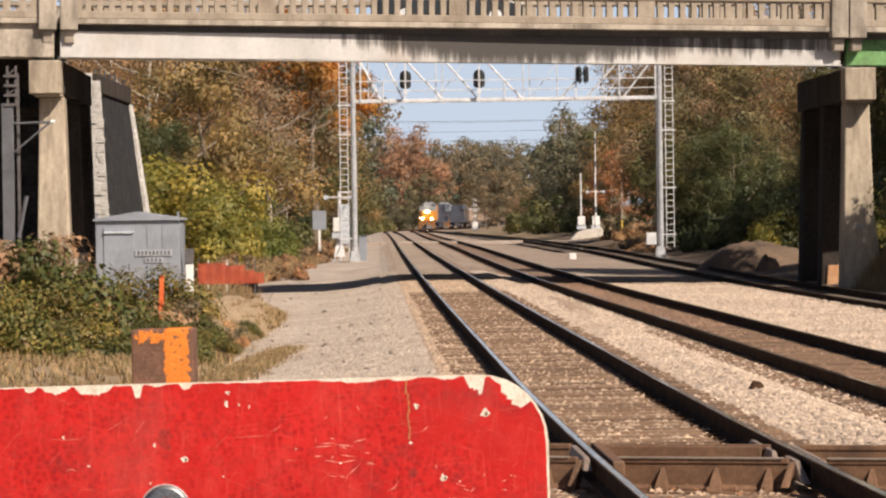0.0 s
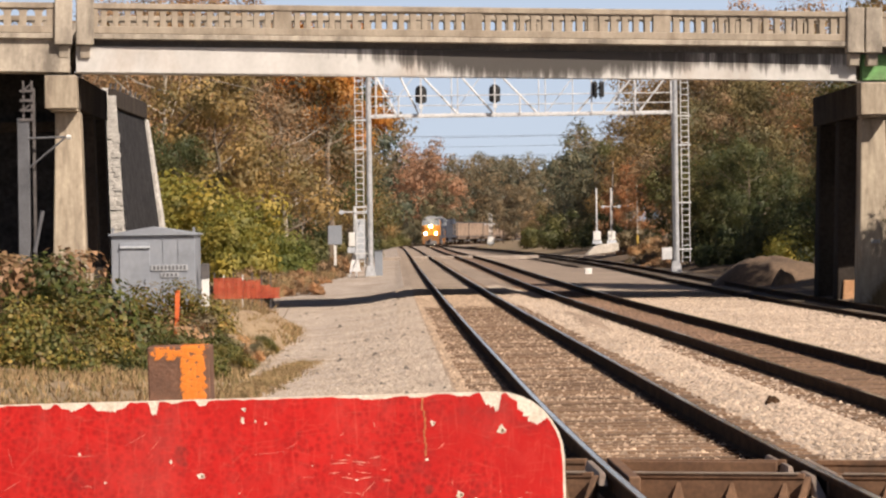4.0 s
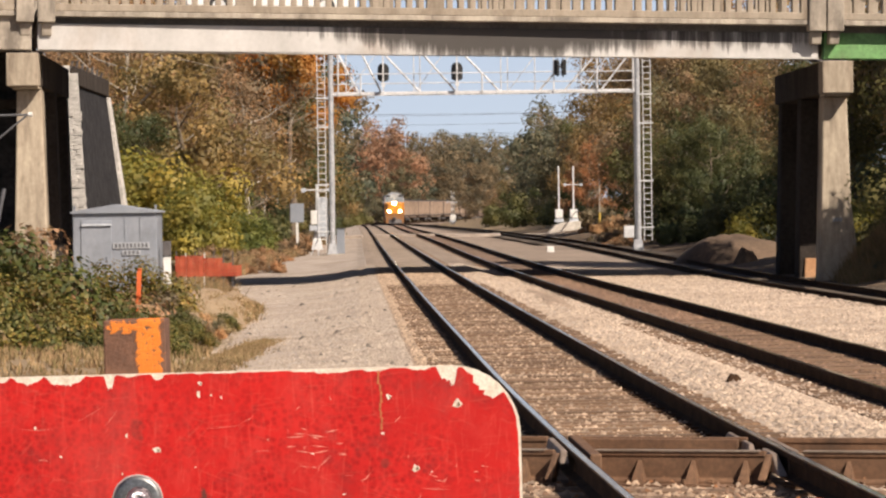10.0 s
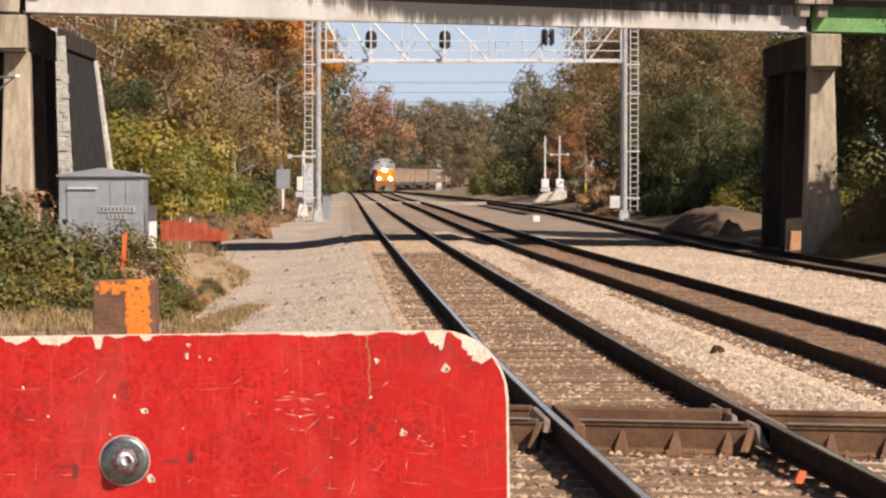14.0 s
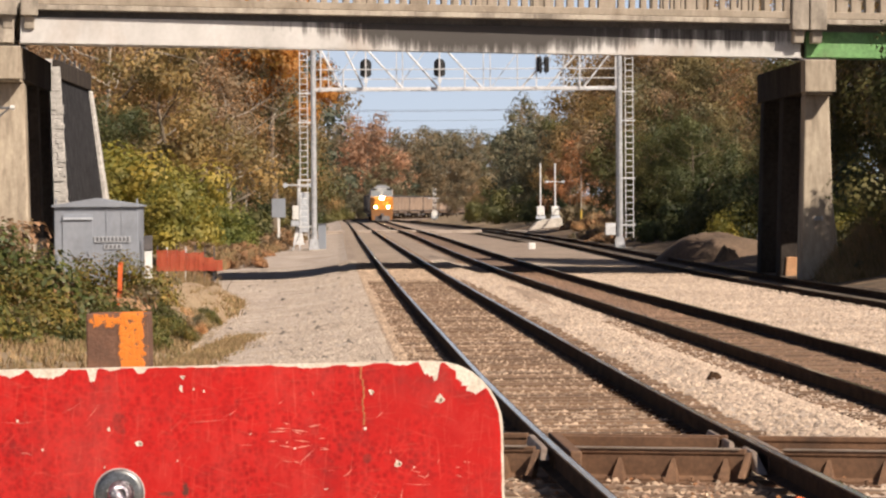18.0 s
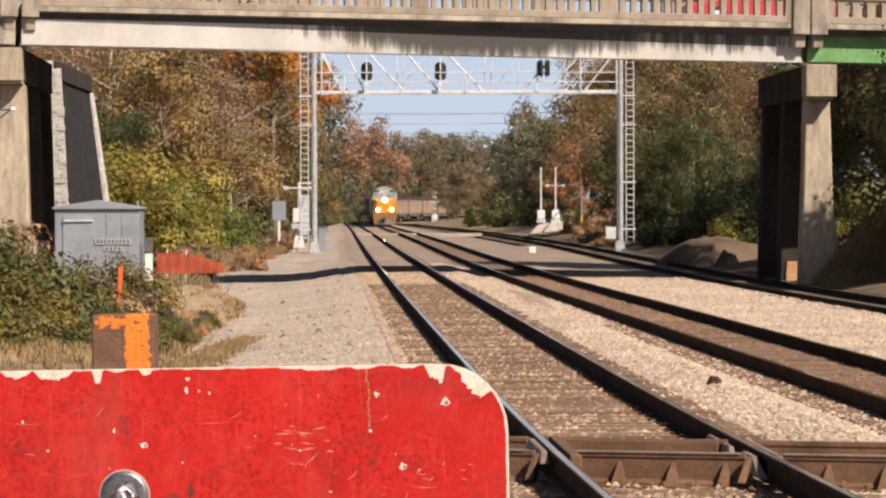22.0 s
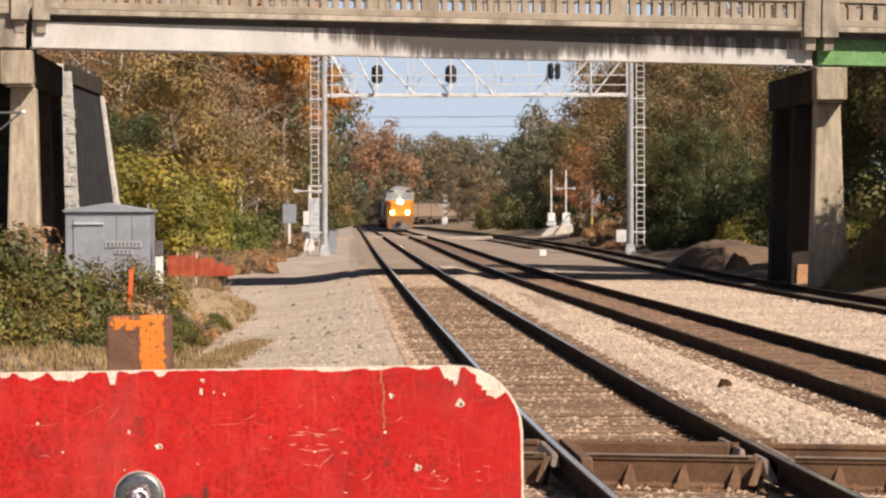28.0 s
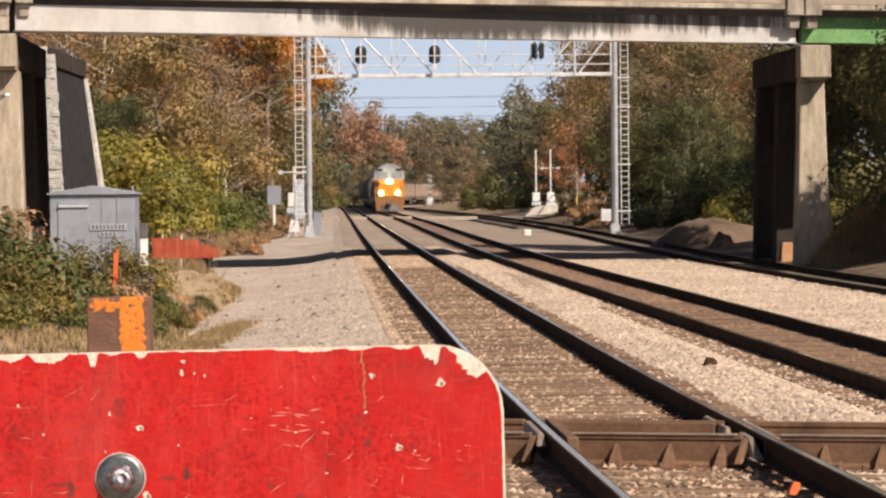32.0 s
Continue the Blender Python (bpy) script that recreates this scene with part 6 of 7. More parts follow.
# the vine thicket close by on the left
THK = [make_bush("vine", 31, 4.6, 3.0, 2.3, 11500, 0.09, "thicket", "thick vine-covered thicket of green and yellowing leaves", "thicket", "vine thicket", 4),
       make_bush("dead", 32, 3.4, 2.4, 1.9, 6500, 0.085, "thicket", "vine thicket with faded pinkish brown leaves", "thicket", "vine thicket"),
       make_bush("straw", 33, 2.0, 1.8, 0.95, 2500, 0.056, "dry_shrub", "low dry shrub with tan twigs beside the lane", "shrub", "dry shrubs beside the lane")]
for k, x, y, s, tn in ((0, -6.9, 56, 1.0, 0), (0, -6.0, 53.5, 0.66, 80), (1, -6.3, 56.5, 1.05, 20), (0, -8.4, 57, 1.1, 200), (0, -5.1, 57, 0.38, 140), (1, -6.9, 55.2, 1.12, 110), (1, -7.4, 58, 1.12, 60), (0, -9.2, 60, 1.1, 10), (0, -4.4, 53, 0.40, 15),
                       (1, -6.0, 56.5, 0.72, 210), (0, -6.5, 51.5, 0.62, 300), (1, -4.55, 60, 0.36, 30), (0, -4.1, 58.5, 0.3, 70), (0, -3.75, 56.5, 0.2, 170), (1, -4.4, 63, 0.42, 120), (2, -4.2, 66, 0.5, 40), (2, -4.7, 70, 0.6, 70), (2, -5.2, 76, 0.7, 150), (2, -4.6, 80, 0.45, 20), (2, -5.8, 84, 0.7, 200),
                       (2, -3.6, 60, 0.3, 120), (2, -3.5, 63, 0.3, 11), (0, -3.55, 64, 0.13, 200), (0, -3.8, 67.5, 0.13, 20), (0, -3.9, 71, 0.11, 100), (0, -4.1, 75, 0.12, 210), (0, -5.6, 66, 0.7, 33), (0, -8, 66, 0.8, 77)):
    plant(THK[k], x, y, s, tn, z=-0.35)
for o in [p for v in PROTO.values() for p in v] + list(LOWP.values()) + THK:
    for c in (*o.children_recursive, o):
        bpy.data.objects.remove(c)


# ---- the train ----
M_LOCO_Y = material("loco_yellow", (0.43, 0.165, 0.018), (0.50, 0.20, 0.025), 1, 0.45, bump=0.02)
M_LOCO_B = material("loco_blue", (0.016, 0.02, 0.036), (0.028, 0.034, 0.052), 1, 0.5, bump=0.03, stain=(0.05, 0.045, 0.04))
M_LOCO_G = material("loco_roof", (0.20, 0.205, 0.22), (0.30, 0.305, 0.32), 1, 0.4, 0.2, bump=0.03)
# the brow's grey holds both silver paint and sky mirrored in the windscreens
M_BROW = material("silver_sky_grey", (0.15, 0.16, 0.175), (0.22, 0.235, 0.25), 1, 0.5, 0.1, bump=0.03)
M_PILOT = material("pilot_paint", (0.17, 0.065, 0.012), (0.25, 0.10, 0.016), 1.5, 0.6, bump=0.05, stain=(0.06, 0.045, 0.035), stain_scale=1.5, stain_amount=0.8)
M_LAMP = plain("lamp_glow", (1.0, 0.82, 0.45), 0.3, 0, 40)
M_GLASS = glass("dark_glass", (0.02, 0.025, 0.03))
# glass made paler, with the sky's reflection in its colour
M_SCREEN = material("sky_toned_glass", (0.10, 0.115, 0.135), (0.16, 0.18, 0.205), 0.8, 0.12, bump=0, spec=0.8)
M_HOPPER = material("hopper_side", (0.26, 0.19, 0.14), (0.34, 0.25, 0.19), 0.5, 0.7, bump=0.1, fine=6, stain=(0.16, 0.11, 0.09), stain_scale=0.6, vary=0.12)
M_COAL = material("coal", (0.012, 0.012, 0.012), (0.03, 0.03, 0.03), 3, 0.9, fine=6, bump=1, dist=0.1)


def bogie(th, y, wheels=2):
    bo = part("truck_frame", Geo().box(-1.15, -0.95, y - 1.5, y + 1.5, 0.45, 0.8).box(0.95, 1.15, y - 1.5, y + 1.5, 0.45, 0.8).box(-0.95, 0.95, y - 0.3, y + 0.3, 0.5, 0.75), M_DARKSTEEL, th)
    for k in range(wheels):
        yy = y - 1.05 + 2.1 * k / (wheels - 1)
        for s in (-1, 1):
            part("wheel", Geo().tube((s * 0.69, yy, 0.5), (s * 0.83, yy, 0.5), 0.49, n=16), M_RAILSIDE, bo)


def locomotive(label, lit):
    th = thing("locomotive", label, "locomotive")
    L = 22.0
    f = -L / 2
    front = M_LOCO_Y if lit else M_LOCO_B
    part("underframe", Geo().box(-1.5, 1.5, f + 0.6, -f - 0.6, 1.15, 1.6), M_LOCO_B, th, bevel=0.04)
    part("pilot", Geo().taper((-1.35, 1.35, f + 0.25, f + 0.9), (-1.5, 1.5, f + 0.5, f + 1.0), 0.15, 1.6), M_PILOT, th, bevel=0.05)
    part("plow", Geo().add([(-1.4, f + 0.35, 0.12), (1.4, f + 0.35, 0.12), (0, f - 0.05, 0.12), (-1.4, f + 0.45, 0.75), (1.4, f + 0.45, 0.75), (0, f + 0.15, 0.75)],
                            [(0, 2, 5, 3), (2, 1, 4, 5), (3, 5, 4), (0, 1, 2)]), M_DARKSTEEL, th)
    part("coupler", Geo().box(-0.2, 0.2, f - 0.25, f + 0.4, 0.75, 1.1), M_DARKSTEEL, th, bevel=0.05)
    # nose with sloped top, then the wide cab
    g = Geo().add([(-1.15, f + 1.0, 1.6), (1.15, f + 1.0, 1.6), (1.45, f + 1.9, 1.6), (-1.45, f + 1.9, 1.6), (-1.0, f + 1.05, 3.0), (1.0, f + 1.05, 3.0), (1.4, f + 2.0, 3.35), (-1.4, f + 2.0, 3.35)],
                  [(0, 1, 5, 4), (1, 2, 6, 5), (3, 0, 4, 7), (4, 5, 6, 7), (2, 3, 7, 6), (3, 2, 1, 0)])
    part("nose", g, front, th, "yellow-orange nose" if lit else "", bevel=0.06)
    cab = Geo().add([(-1.52, f + 1.95, 1.6), (1.52, f + 1.95, 1.6), (1.52, f + 4.6, 1.6), (-1.52, f + 4.6, 1.6), (-1.52, f + 2.0, 3.3), (1.52, f + 2.0, 3.3), (-1.45, f + 2.35, 4.15), (1.45, f + 2.35, 4.15),
                     (1.52, f + 4.6, 4.15), (-1.52, f + 4.6, 4.15), (-1.0, f + 2.55, 4.6), (1.0, f + 2.55, 4.6), (1.0, f + 4.6, 4.6), (-1.0, f + 4.6, 4.6)],
                    [(0, 1, 5, 4), (4, 5, 7, 6), (1, 2, 8, 7, 5), (3, 0, 4, 6, 9), (6, 7, 11, 10), (7, 8, 12, 11), (9, 6, 10, 13), (10, 11, 12, 13), (2, 3, 9, 13, 12, 8), (3, 2, 1, 0)])
    cb = part("cab", cab, [front, M_BROW], th, "yellow-orange cab with a brow coloured for silver and mirrored sky" if lit else "", bevel=0.04)
    for k in (1, 4, 5, 6, 7):
        cb.data.polygons[k].material_index = 1
    part("cab_front_panel", Geo().box(-1.46, 1.46, f + 1.9, f + 1.948, 1.65, 3.28), front, th, bevel=0.01)
    part("cab_roof", Geo().taper((-1.3, 1.3, f + 2.35, f + 4.7), (-0.7, 0.7, f + 2.75, f + 4.5), 4.3, 4.78), M_LOCO_G, th, "silver-grey cab roof", bevel=0.15)
    for x0, x1 in ((-1.3, -0.2), (0.2, 1.3)):
        part("windscreen", Geo().add([(x0, f + 2.04, 3.42), (x1, f + 2.04, 3.42), (x1, f + 2.3, 4.05), (x0, f + 2.3, 4.05), (x0, f + 2.1, 3.42), (x1, f + 2.1, 3.42), (x1, f + 2.36, 4.05), (x0, f + 2.36, 4.05)],
                                       [(0, 1, 2, 3), (7, 6, 5, 4), (0, 4, 5, 1), (1, 5, 6, 2), (2, 6, 7, 3), (3, 7, 4, 0)]), M_SCREEN, th)
    for x in (-0.95, 0.95):
        part("number_board", Geo().box(x - 0.3, x + 0.3, f + 2.28, f + 2.36, 4.18, 4.42), M_BLACK, th)
    part("hood", Geo().box(-0.95, 0.95, f + 4.6, -f - 1.0, 1.6, 4.35), M_LOCO_B, th, "dark blue engine hood", bevel=0.08)
    part("radiator_wing", Geo().taper((-1.55, 1.55, -f - 6.0, -f - 1.4), (-1.45, 1.45, -f - 5.8, -f - 1.6), 3.6, 4.5), M_LOCO_B, th, bevel=0.05)
    part("exhaust", Geo().box(-0.4, 0.4, 0, 1.2, 4.35, 4.65), M_DARKSTEEL, th)
    part("air_unit", Geo().box(-0.6, 0.6, f + 3.0, f + 4.2, 4.72, 4.9), M_LOCO_G, th, bevel=0.05)
    part("horn", Geo().tube((0.5, f + 2.8, 4.9), (0.5, f + 3.3, 4.9), 0.1, 0.04, n=10), M_LOCO_G, th)
    part("fuel_tank", Geo().box(-1.3, 1.3, -3.2, 3.2, 0.45, 1.15), M_LOCO_B, th, bevel=0.1)
    for s in (-1, 1):
        part("side_rail", Geo().tube((s * 1.48, f + 4.8, 2.6), (s * 1.48, -f - 1.0, 2.6), 0.03, n=6), M_GREYSTEEL, th)
        for k in range(8):
            y = f + 5 + k * 2.2
            part("rail_post", Geo().tube((s * 1.48, y, 1.6), (s * 1.48, y, 2.6), 0.025, n=6), M_GREYSTEEL, th)
        part("front_rail", Geo().tube((s * 0.5, f + 0.55, 2.55), (s * 1.4, f + 0.55, 2.55), 0.03, n=6), M_LOCO_Y, th)
        part("front_rail_post", Geo().tube((s * 1.4, f + 0.55, 1.6), (s * 1.4, f + 0.55, 2.55), 0.03, n=6), M_LOCO_Y, th)
    if lit:
        for x, z, r, y in ((-0.1, 3.15, 0.21, f + 1.1), (0.1, 3.15, 0.21, f + 1.1), (-0.85, 1.95, 0.18, f + 0.9), (0.85, 1.95, 0.18, f + 0.9)):
            part("headlight" if z > 2.5 else "ditch_light", Geo().tube((x, y + 0.1, z), (x, y - 0.12, z), r, n=16), M_LAMP, th, "bright lit lamp")
    for y in (f + 4.2, -f - 4.2):
        bogie(th, y, 3)
    return th, L


def hopper():
    th = thing("hopper_car", "grey-brown ribbed open hopper wagon heaped with coal", "railway wagon", group="hopper wagons of the train")
    L = 15.6
    h = L / 2
    g = Geo().taper((-1.35, 1.35, -h + 2.2, h - 2.2), (-1.5, 1.5, -h + 1.0, h - 1.0), 0.9, 1.7)
    part("slope_sheet", g, M_HOPPER, th)
    part("body", Geo().box(-1.5, 1.5, -h + 0.5, h - 0.5, 1.7, 3.75), M_HOPPER, th, bevel=0.03)
    part("sill", Geo().box(-1.55, 1.55, -h + 0.1, h - 0.1, 1.25, 1.45), M_DARKSTEEL, th)
    part("top_chord", Geo().box(-1.58, 1.58, -h + 0.4, h - 0.4, 3.68, 3.8), M_HOPPER, th)
    for s in (-1, 1):
        for k in range(9):
            y = -h + 0.6 + k * (L - 1.2) / 8
            # left ribs are coloured dark: that side's shade is in the colour
            part("side_rib", Geo().box(s * 1.56 - 0.07, s * 1.56 + 0.07, y - 0.09, y + 0.09, 1.3, 3.68), M_HOPPER if s > 0 else M_DARKSTEEL, th)
    for e in (-1, 1):
        # thin dark sheets laid over both ends of the body
        part("end_sheet", Geo().box(-1.48, 1.48, e * (h - 0.48) - 0.015, e * (h - 0.48) + 0.015, 1.7, 3.66), M_DARKSTEEL, th, "dark end sheet")
        for k in range(5):
            x = -1.3 + 0.65 * k
            part("end_rib", Geo().box(x - 0.06, x + 0.06, e * (h - 0.45) - 0.06, e * (h - 0.45) + 0.06, 1.45, 3.68), M_HOPPER, th)
    load = Geo()
    for j in range(9):
        for i in range(5):
            x, y = -1.45 + 0.725 * i, -h + 0.6 + j * (L - 1.2) / 8
            load.v.append((x, y, 3.76 + (0.35 if 0 < i < 4 and 0 < j < 8 else 0) * random.uniform(0.4, 1.0)))
    for j in range(8):
        for i in range(4):
            a = j * 5 + i
            load.f.append((a, a + 1, a + 6, a + 5))
    part("coal_load", load, M_COAL, th)
    for y in (-h + 2.0, h - 2.0):
        bogie(th, y)
    return th, L


TRAIN = []
back = 0.0
for label, lit in (("yellow and dark blue diesel locomotive with lit headlights leading the train", True), ("dark blue and grey diesel locomotive coupled behind the leader", False)):
    ob, ln = locomotive(label, lit)
    TRAIN.append((ob, back, ln))
    back += ln + 0.8
ob, ln = hopper()
for i in range(19):
    o = ob if i == 0 else copy_thing(ob, at(0, 900 + 20 * i))
    TRAIN.append((o, back, ln))
    back += ln + 0.8


# ---- cars on the bridge ----
def road_car(label, paint, height=1.45, length=4.5, van=False):
    th = thing("car", label, "car", group="cars crossing the bridge")
    h, w = length / 2, 0.88
    body = [(-h, 0.3), (h, 0.3), (h, 0.72), (h * 0.55, 0.92), (-h * 0.9, 0.92), (-h, 0.75)]
    part("body", Geo().prism(body, -w, w), paint, th, bevel=0.06)
    cabin = [(-h * 0.7, 0.92), (h * 0.5, 0.92), (h * 0.1, height - 0.03), (-h * 0.15, height), (-h * 0.42, height - 0.04)] if not van else [(-h * 0.95, 0.92), (h * 0.8, 0.92), (h * 0.55, height), (-h * 0.95, height)]
    part("cabin", Geo().prism(cabin, -w * 0.88, w * 0.88), paint, th, bevel=0.08)
    x0, x1 = (-h * 0.45, h * 0.2)
    part("side_window", Geo().box(x0, x1, -w * 0.885 - 0.012, -w * 0.885 + 0.02, 0.98, height - 0.12), M_GLASS, th)
    part("side_window", Geo().box(x0, x1, w * 0.885 - 0.02, w * 0.885 + 0.012, 0.98, height - 0.12), M_GLASS, th)
    for x in (-h * 0.62, h * 0.62):
        for y in (-w, w):
            wh = part("wheel", Geo().tube((x, y - 0.11 if y > 0 else y - 0.02, 0.32), (x, y + 0.02 if y > 0 else y + 0.11, 0.32), 0.32, n=18), M_BLACK, th)
            part("rim", Geo().tube((x, y - 0.025 if y < 0 else y + 0.025, 0.32), (x, y, 0.32), 0.2, n=14), M_GALV, wh)
    part("headlamp", Geo().box(h - 0.03, h + 0.01, -w + 0.1, -w + 0.4, 0.6, 0.75), M_WHITE, th)
    return th


M_CARDARK = material("car_dark", (0.02, 0.025, 0.03), (0.03, 0.035, 0.04), 1, 0.3, bump=0)
M_CARRED = material("car_red", (0.42, 0.035, 0.05), (0.48, 0.045, 0.06), 1, 0.3, bump=0)
M_CARWHITE = material("car_white", (0.75, 0.75, 0.74), (0.8, 0.8, 0.79), 1, 0.3, bump=0)


def drive(t0, x0, v, y):
    """Rows of a car that passes x0 on the bridge at t0 with speed v."""
    rz = 0 if v > 0 else 180
    lo, hi = (-27.0, SPAN + 27.0) if v > 0 else (SPAN + 27.0, -27.0)
    ta, tb = t0 + (lo - x0) / v, t0 + (hi - x0) / v
    rows = [(0, lo, y, rz)] if ta > 0 else [(0, x0 - v * t0, y, rz)]
    if ta > 0:
        rows += [(ta - 0.05, lo, y, rz), (ta + 0.05, lo + 0.05 * v, y, rz)]
    k = math.ceil((max(ta, 0) + 0.2) * 2) / 2
    while k < tb - 0.2:
        rows.append((k, x0 + v * (k - t0), y, rz))
        k += 0.5
    return rows + [(tb, hi, y, rz), (tb + 0.1, hi + 0.02, y, rz), (32, hi + 0.02, y, rz)]


LANE_N, LANE_F = 3.6, 9.5
ROADCARS = [(road_car("dark car driving across the road bridge", M_CARDARK), drive(0.0, 12.0, 18.0, LANE_N)),
            (road_car("dark grey car driving across the road bridge", M_CARDARK, 1.32), drive(6.0, 18.4, 16.0, LANE_N)),
            (road_car("white van driving across the road bridge", M_CARWHITE, 1.9, 5.2, True), drive(10.0, 7.2, 14.5, LANE_N)),
            (road_car("red car driving across the road bridge", M_CARRED, 1.5, 5.0), drive(22.5, 16.4, -16.0, LANE_F))]


# ---- equipment hut, stakes and fence on the left ----
def hut():
    th = thing("equipment_hut", "small grey steel equipment hut with a low gabled roof", "equipment hut", at(-7.42, 86.0, -0.3))
    w, d, h = 1.02, 1.9, 2.12
    part("shell", Geo().box(-w, w, 0, d, 0, h), M_HUT, th, bevel=0.02)
    part("roof", Geo().prism([(-w - 0.06, h), (w + 0.06, h), (w + 0.06, h + 0.05), (0, h + 0.22), (-w - 0.06, h + 0.05)], -0.08, d + 0.08), M_HUT, th, bevel=0.01)
    dr = part("door", Geo().box(-0.82, -0.08, -0.03, -0.004, 0.1, 1.95), M_HUT, th, bevel=0.01)
    part("drip_cap", Geo().box(-0.80, -0.08, -0.08, -0.03, 1.82, 1.87), M_ALU, dr)
    part("door_handle", Geo().box(-0.2, -0.16, -0.06, -0.03, 0.95, 1.08), M_HUT, dr)
    for x in (0.25, 0.62):
        part("seam", Geo().box(x - 0.012, x + 0.012, -0.016, -0.003, 0.05, h - 0.04), M_HUT, th)
    lab = part("label_plate", Geo().box(-0.05, 0.84, -0.03, -0.004, 1.26, 1.41), M_PLATE, th, "faded pale plate with blurred letters")
    for k in range(9):
        x = 0.0 + k * 0.092
        part("letter_bar", Geo().box(x, x + 0.055, -0.034, -0.031, 1.285, 1.385), M_GREYSTEEL, lab)
    lab2 = part("label_plate", Geo().box(0.18, 0.62, -0.03, -0.004, 1.1, 1.22), M_PLATE, th)
    for k in range(4):
        x = 0.22 + k * 0.1
        part("letter_bar", Geo().box(x, x + 0.06, -0.034, -0.031, 1.12, 1.2), M_GREYSTEEL, lab2)
    for x in (-w + 0.03, w - 0.03):
        part("lifting_lug", Geo().box(x - 0.02, x + 0.02, 0.1, 0.2, h + 0.06, h + 0.2), M_HUT, th)
    part("base", Geo().box(-w - 0.1, w + 0.1, -0.1, d + 0.1, -0.3, -0.002), M_CONC, th)
    mb = thing("meter_pedestal", "white metal meter pedestal beside the grey hut", "meter box", at(-6.2, 86.6, -0.3))
    part("pedestal", Geo().box(-0.09, 0.09, -0.1, 0.1, -0.25, 1.05), M_WHITE, mb, bevel=0.01)
    part("meter_head", Geo().box(-0.1, 0.1, -0.13, 0.1, 1.052, 1.42), M_DARKSTEEL, mb, bevel=0.02)


hut()
st = thing("marker_stake", "orange plastic marker stake in the thicket", "marker stake", pose(-4.53, 57, 0.892, 0, 2, 0))
part("stake_body", Geo().taper((-0.036, 0.036, -0.016, 0.016), (-0.036, 0.036, -0.016, 0.016), -1.3, 0).tube((0, 0, 0), (0, 0, 0.01), 0.04, n=8), M_ORANGE, st)


M_NET = material("orange_netting", (0.37, 0.055, 0.024), (0.46, 0.08, 0.032), 3, 0.7, bump=0.1)


def net_fence():
    th = thing("safety_fence", "sagging orange plastic safety netting on thin stakes", "safety fence", at(-6.75, 97.5, 0.02))
    for k in range(7):
        x = k * 0.26
        part("stake", Geo().tube((x, 0.03, -0.56), (x + 0.02, 0.03, 0.74 - 0.05 * (k % 2)), 0.018, n=6), (M_WHITE if k in (1, 3) else M_DARKSTEEL), th)
    for k in range(7):
        g = Geo()
        rows = (9, 9, 9, 8, 8, 6, 5)[k]
        for j in range(rows):
            z = 0.04 + 0.068 * j
            sag = -0.09 * (j / 8)
            x0 = k * 0.26
            g.add([(x0, 0, z), (x0 + 0.13, -0.02, z + sag), (x0 + 0.26, 0, z), (x0 + 0.26, 0, z + 0.035), (x0 + 0.13, -0.02, z + 0.035 + sag), (x0, 0, z + 0.035)], [(0, 1, 4, 5), (1, 2, 3, 4)])
        for j in range(6):
            x = k * 0.26 + 0.043 * j
            g.add([(x, -0.012, 0.04), (x + 0.025, -0.012, 0.04), (x + 0.025, -0.012, 0.07 * rows - 0.02), (x, -0.012, 0.07 * rows - 0.02)], [(0, 1, 2, 3)])
        part("net_panel", g, M_NET, th)


net_fence()


# ---- by the left gantry mast ----
def relay_case():
    th = thing("relay_case", "tall silver signal case on a steel stand beside the gantry mast", "signal case", at(-4.86, 177.6, -0.35))
    part("case", Geo().box(-0.28, 0.28, -0.25, 0.25, 0.9, 2.9), M_ALU, th, bevel=0.02)
    part("case_door", Geo().box(-0.25, 0.25, -0.28, -0.253, 0.95, 2.85), M_ALU, th)
    for x in (-0.24, 0.24):
        part("leg", Geo().box(x - 0.03, x + 0.03, -0.2, -0.14, 0, 0.9), M_GALV, th)
        part("leg", Geo().tube((x, 0.0, 0.9), (x * 2.6, 0.0, 0.0), 0.03, n=6), M_GALV, th)
    nb = thing("trackside_cabinet", "low grey cabinet at the foot of the gantry", "cabinet", at(-4.0, 178.2, -0.35))
    part("cabinet_body", Geo().box(-0.2, 0.2, -0.2, 0.2, 0, 1.3), M_HUT, nb, bevel=0.02)
    part("cabinet_lid", Geo().box(-0.23, 0.23, -0.23, 0.23, 1.302, 1.36), M_GREYSTEEL, nb)
    sb = thing("back_of_sign", "plain grey back of a trackside sign on a white post", "sign", at(-6.45, 186, -0.3))
    part("sign_panel", Geo().box(-0.36, 0.36, -0.015, 0.015, 1.6, 2.6), M_HUT, sb, bevel=0.005)
    part("sign_post", Geo().box(-0.06, 0.06, 0.017, 0.09, 0, 1.9), M_WHITE, sb)


relay_case()
M_YELLOW = material("yellow_plastic", (0.50, 0.34, 0.05), (0.58, 0.40, 0.08), 3, 0.6, bump=0.05)


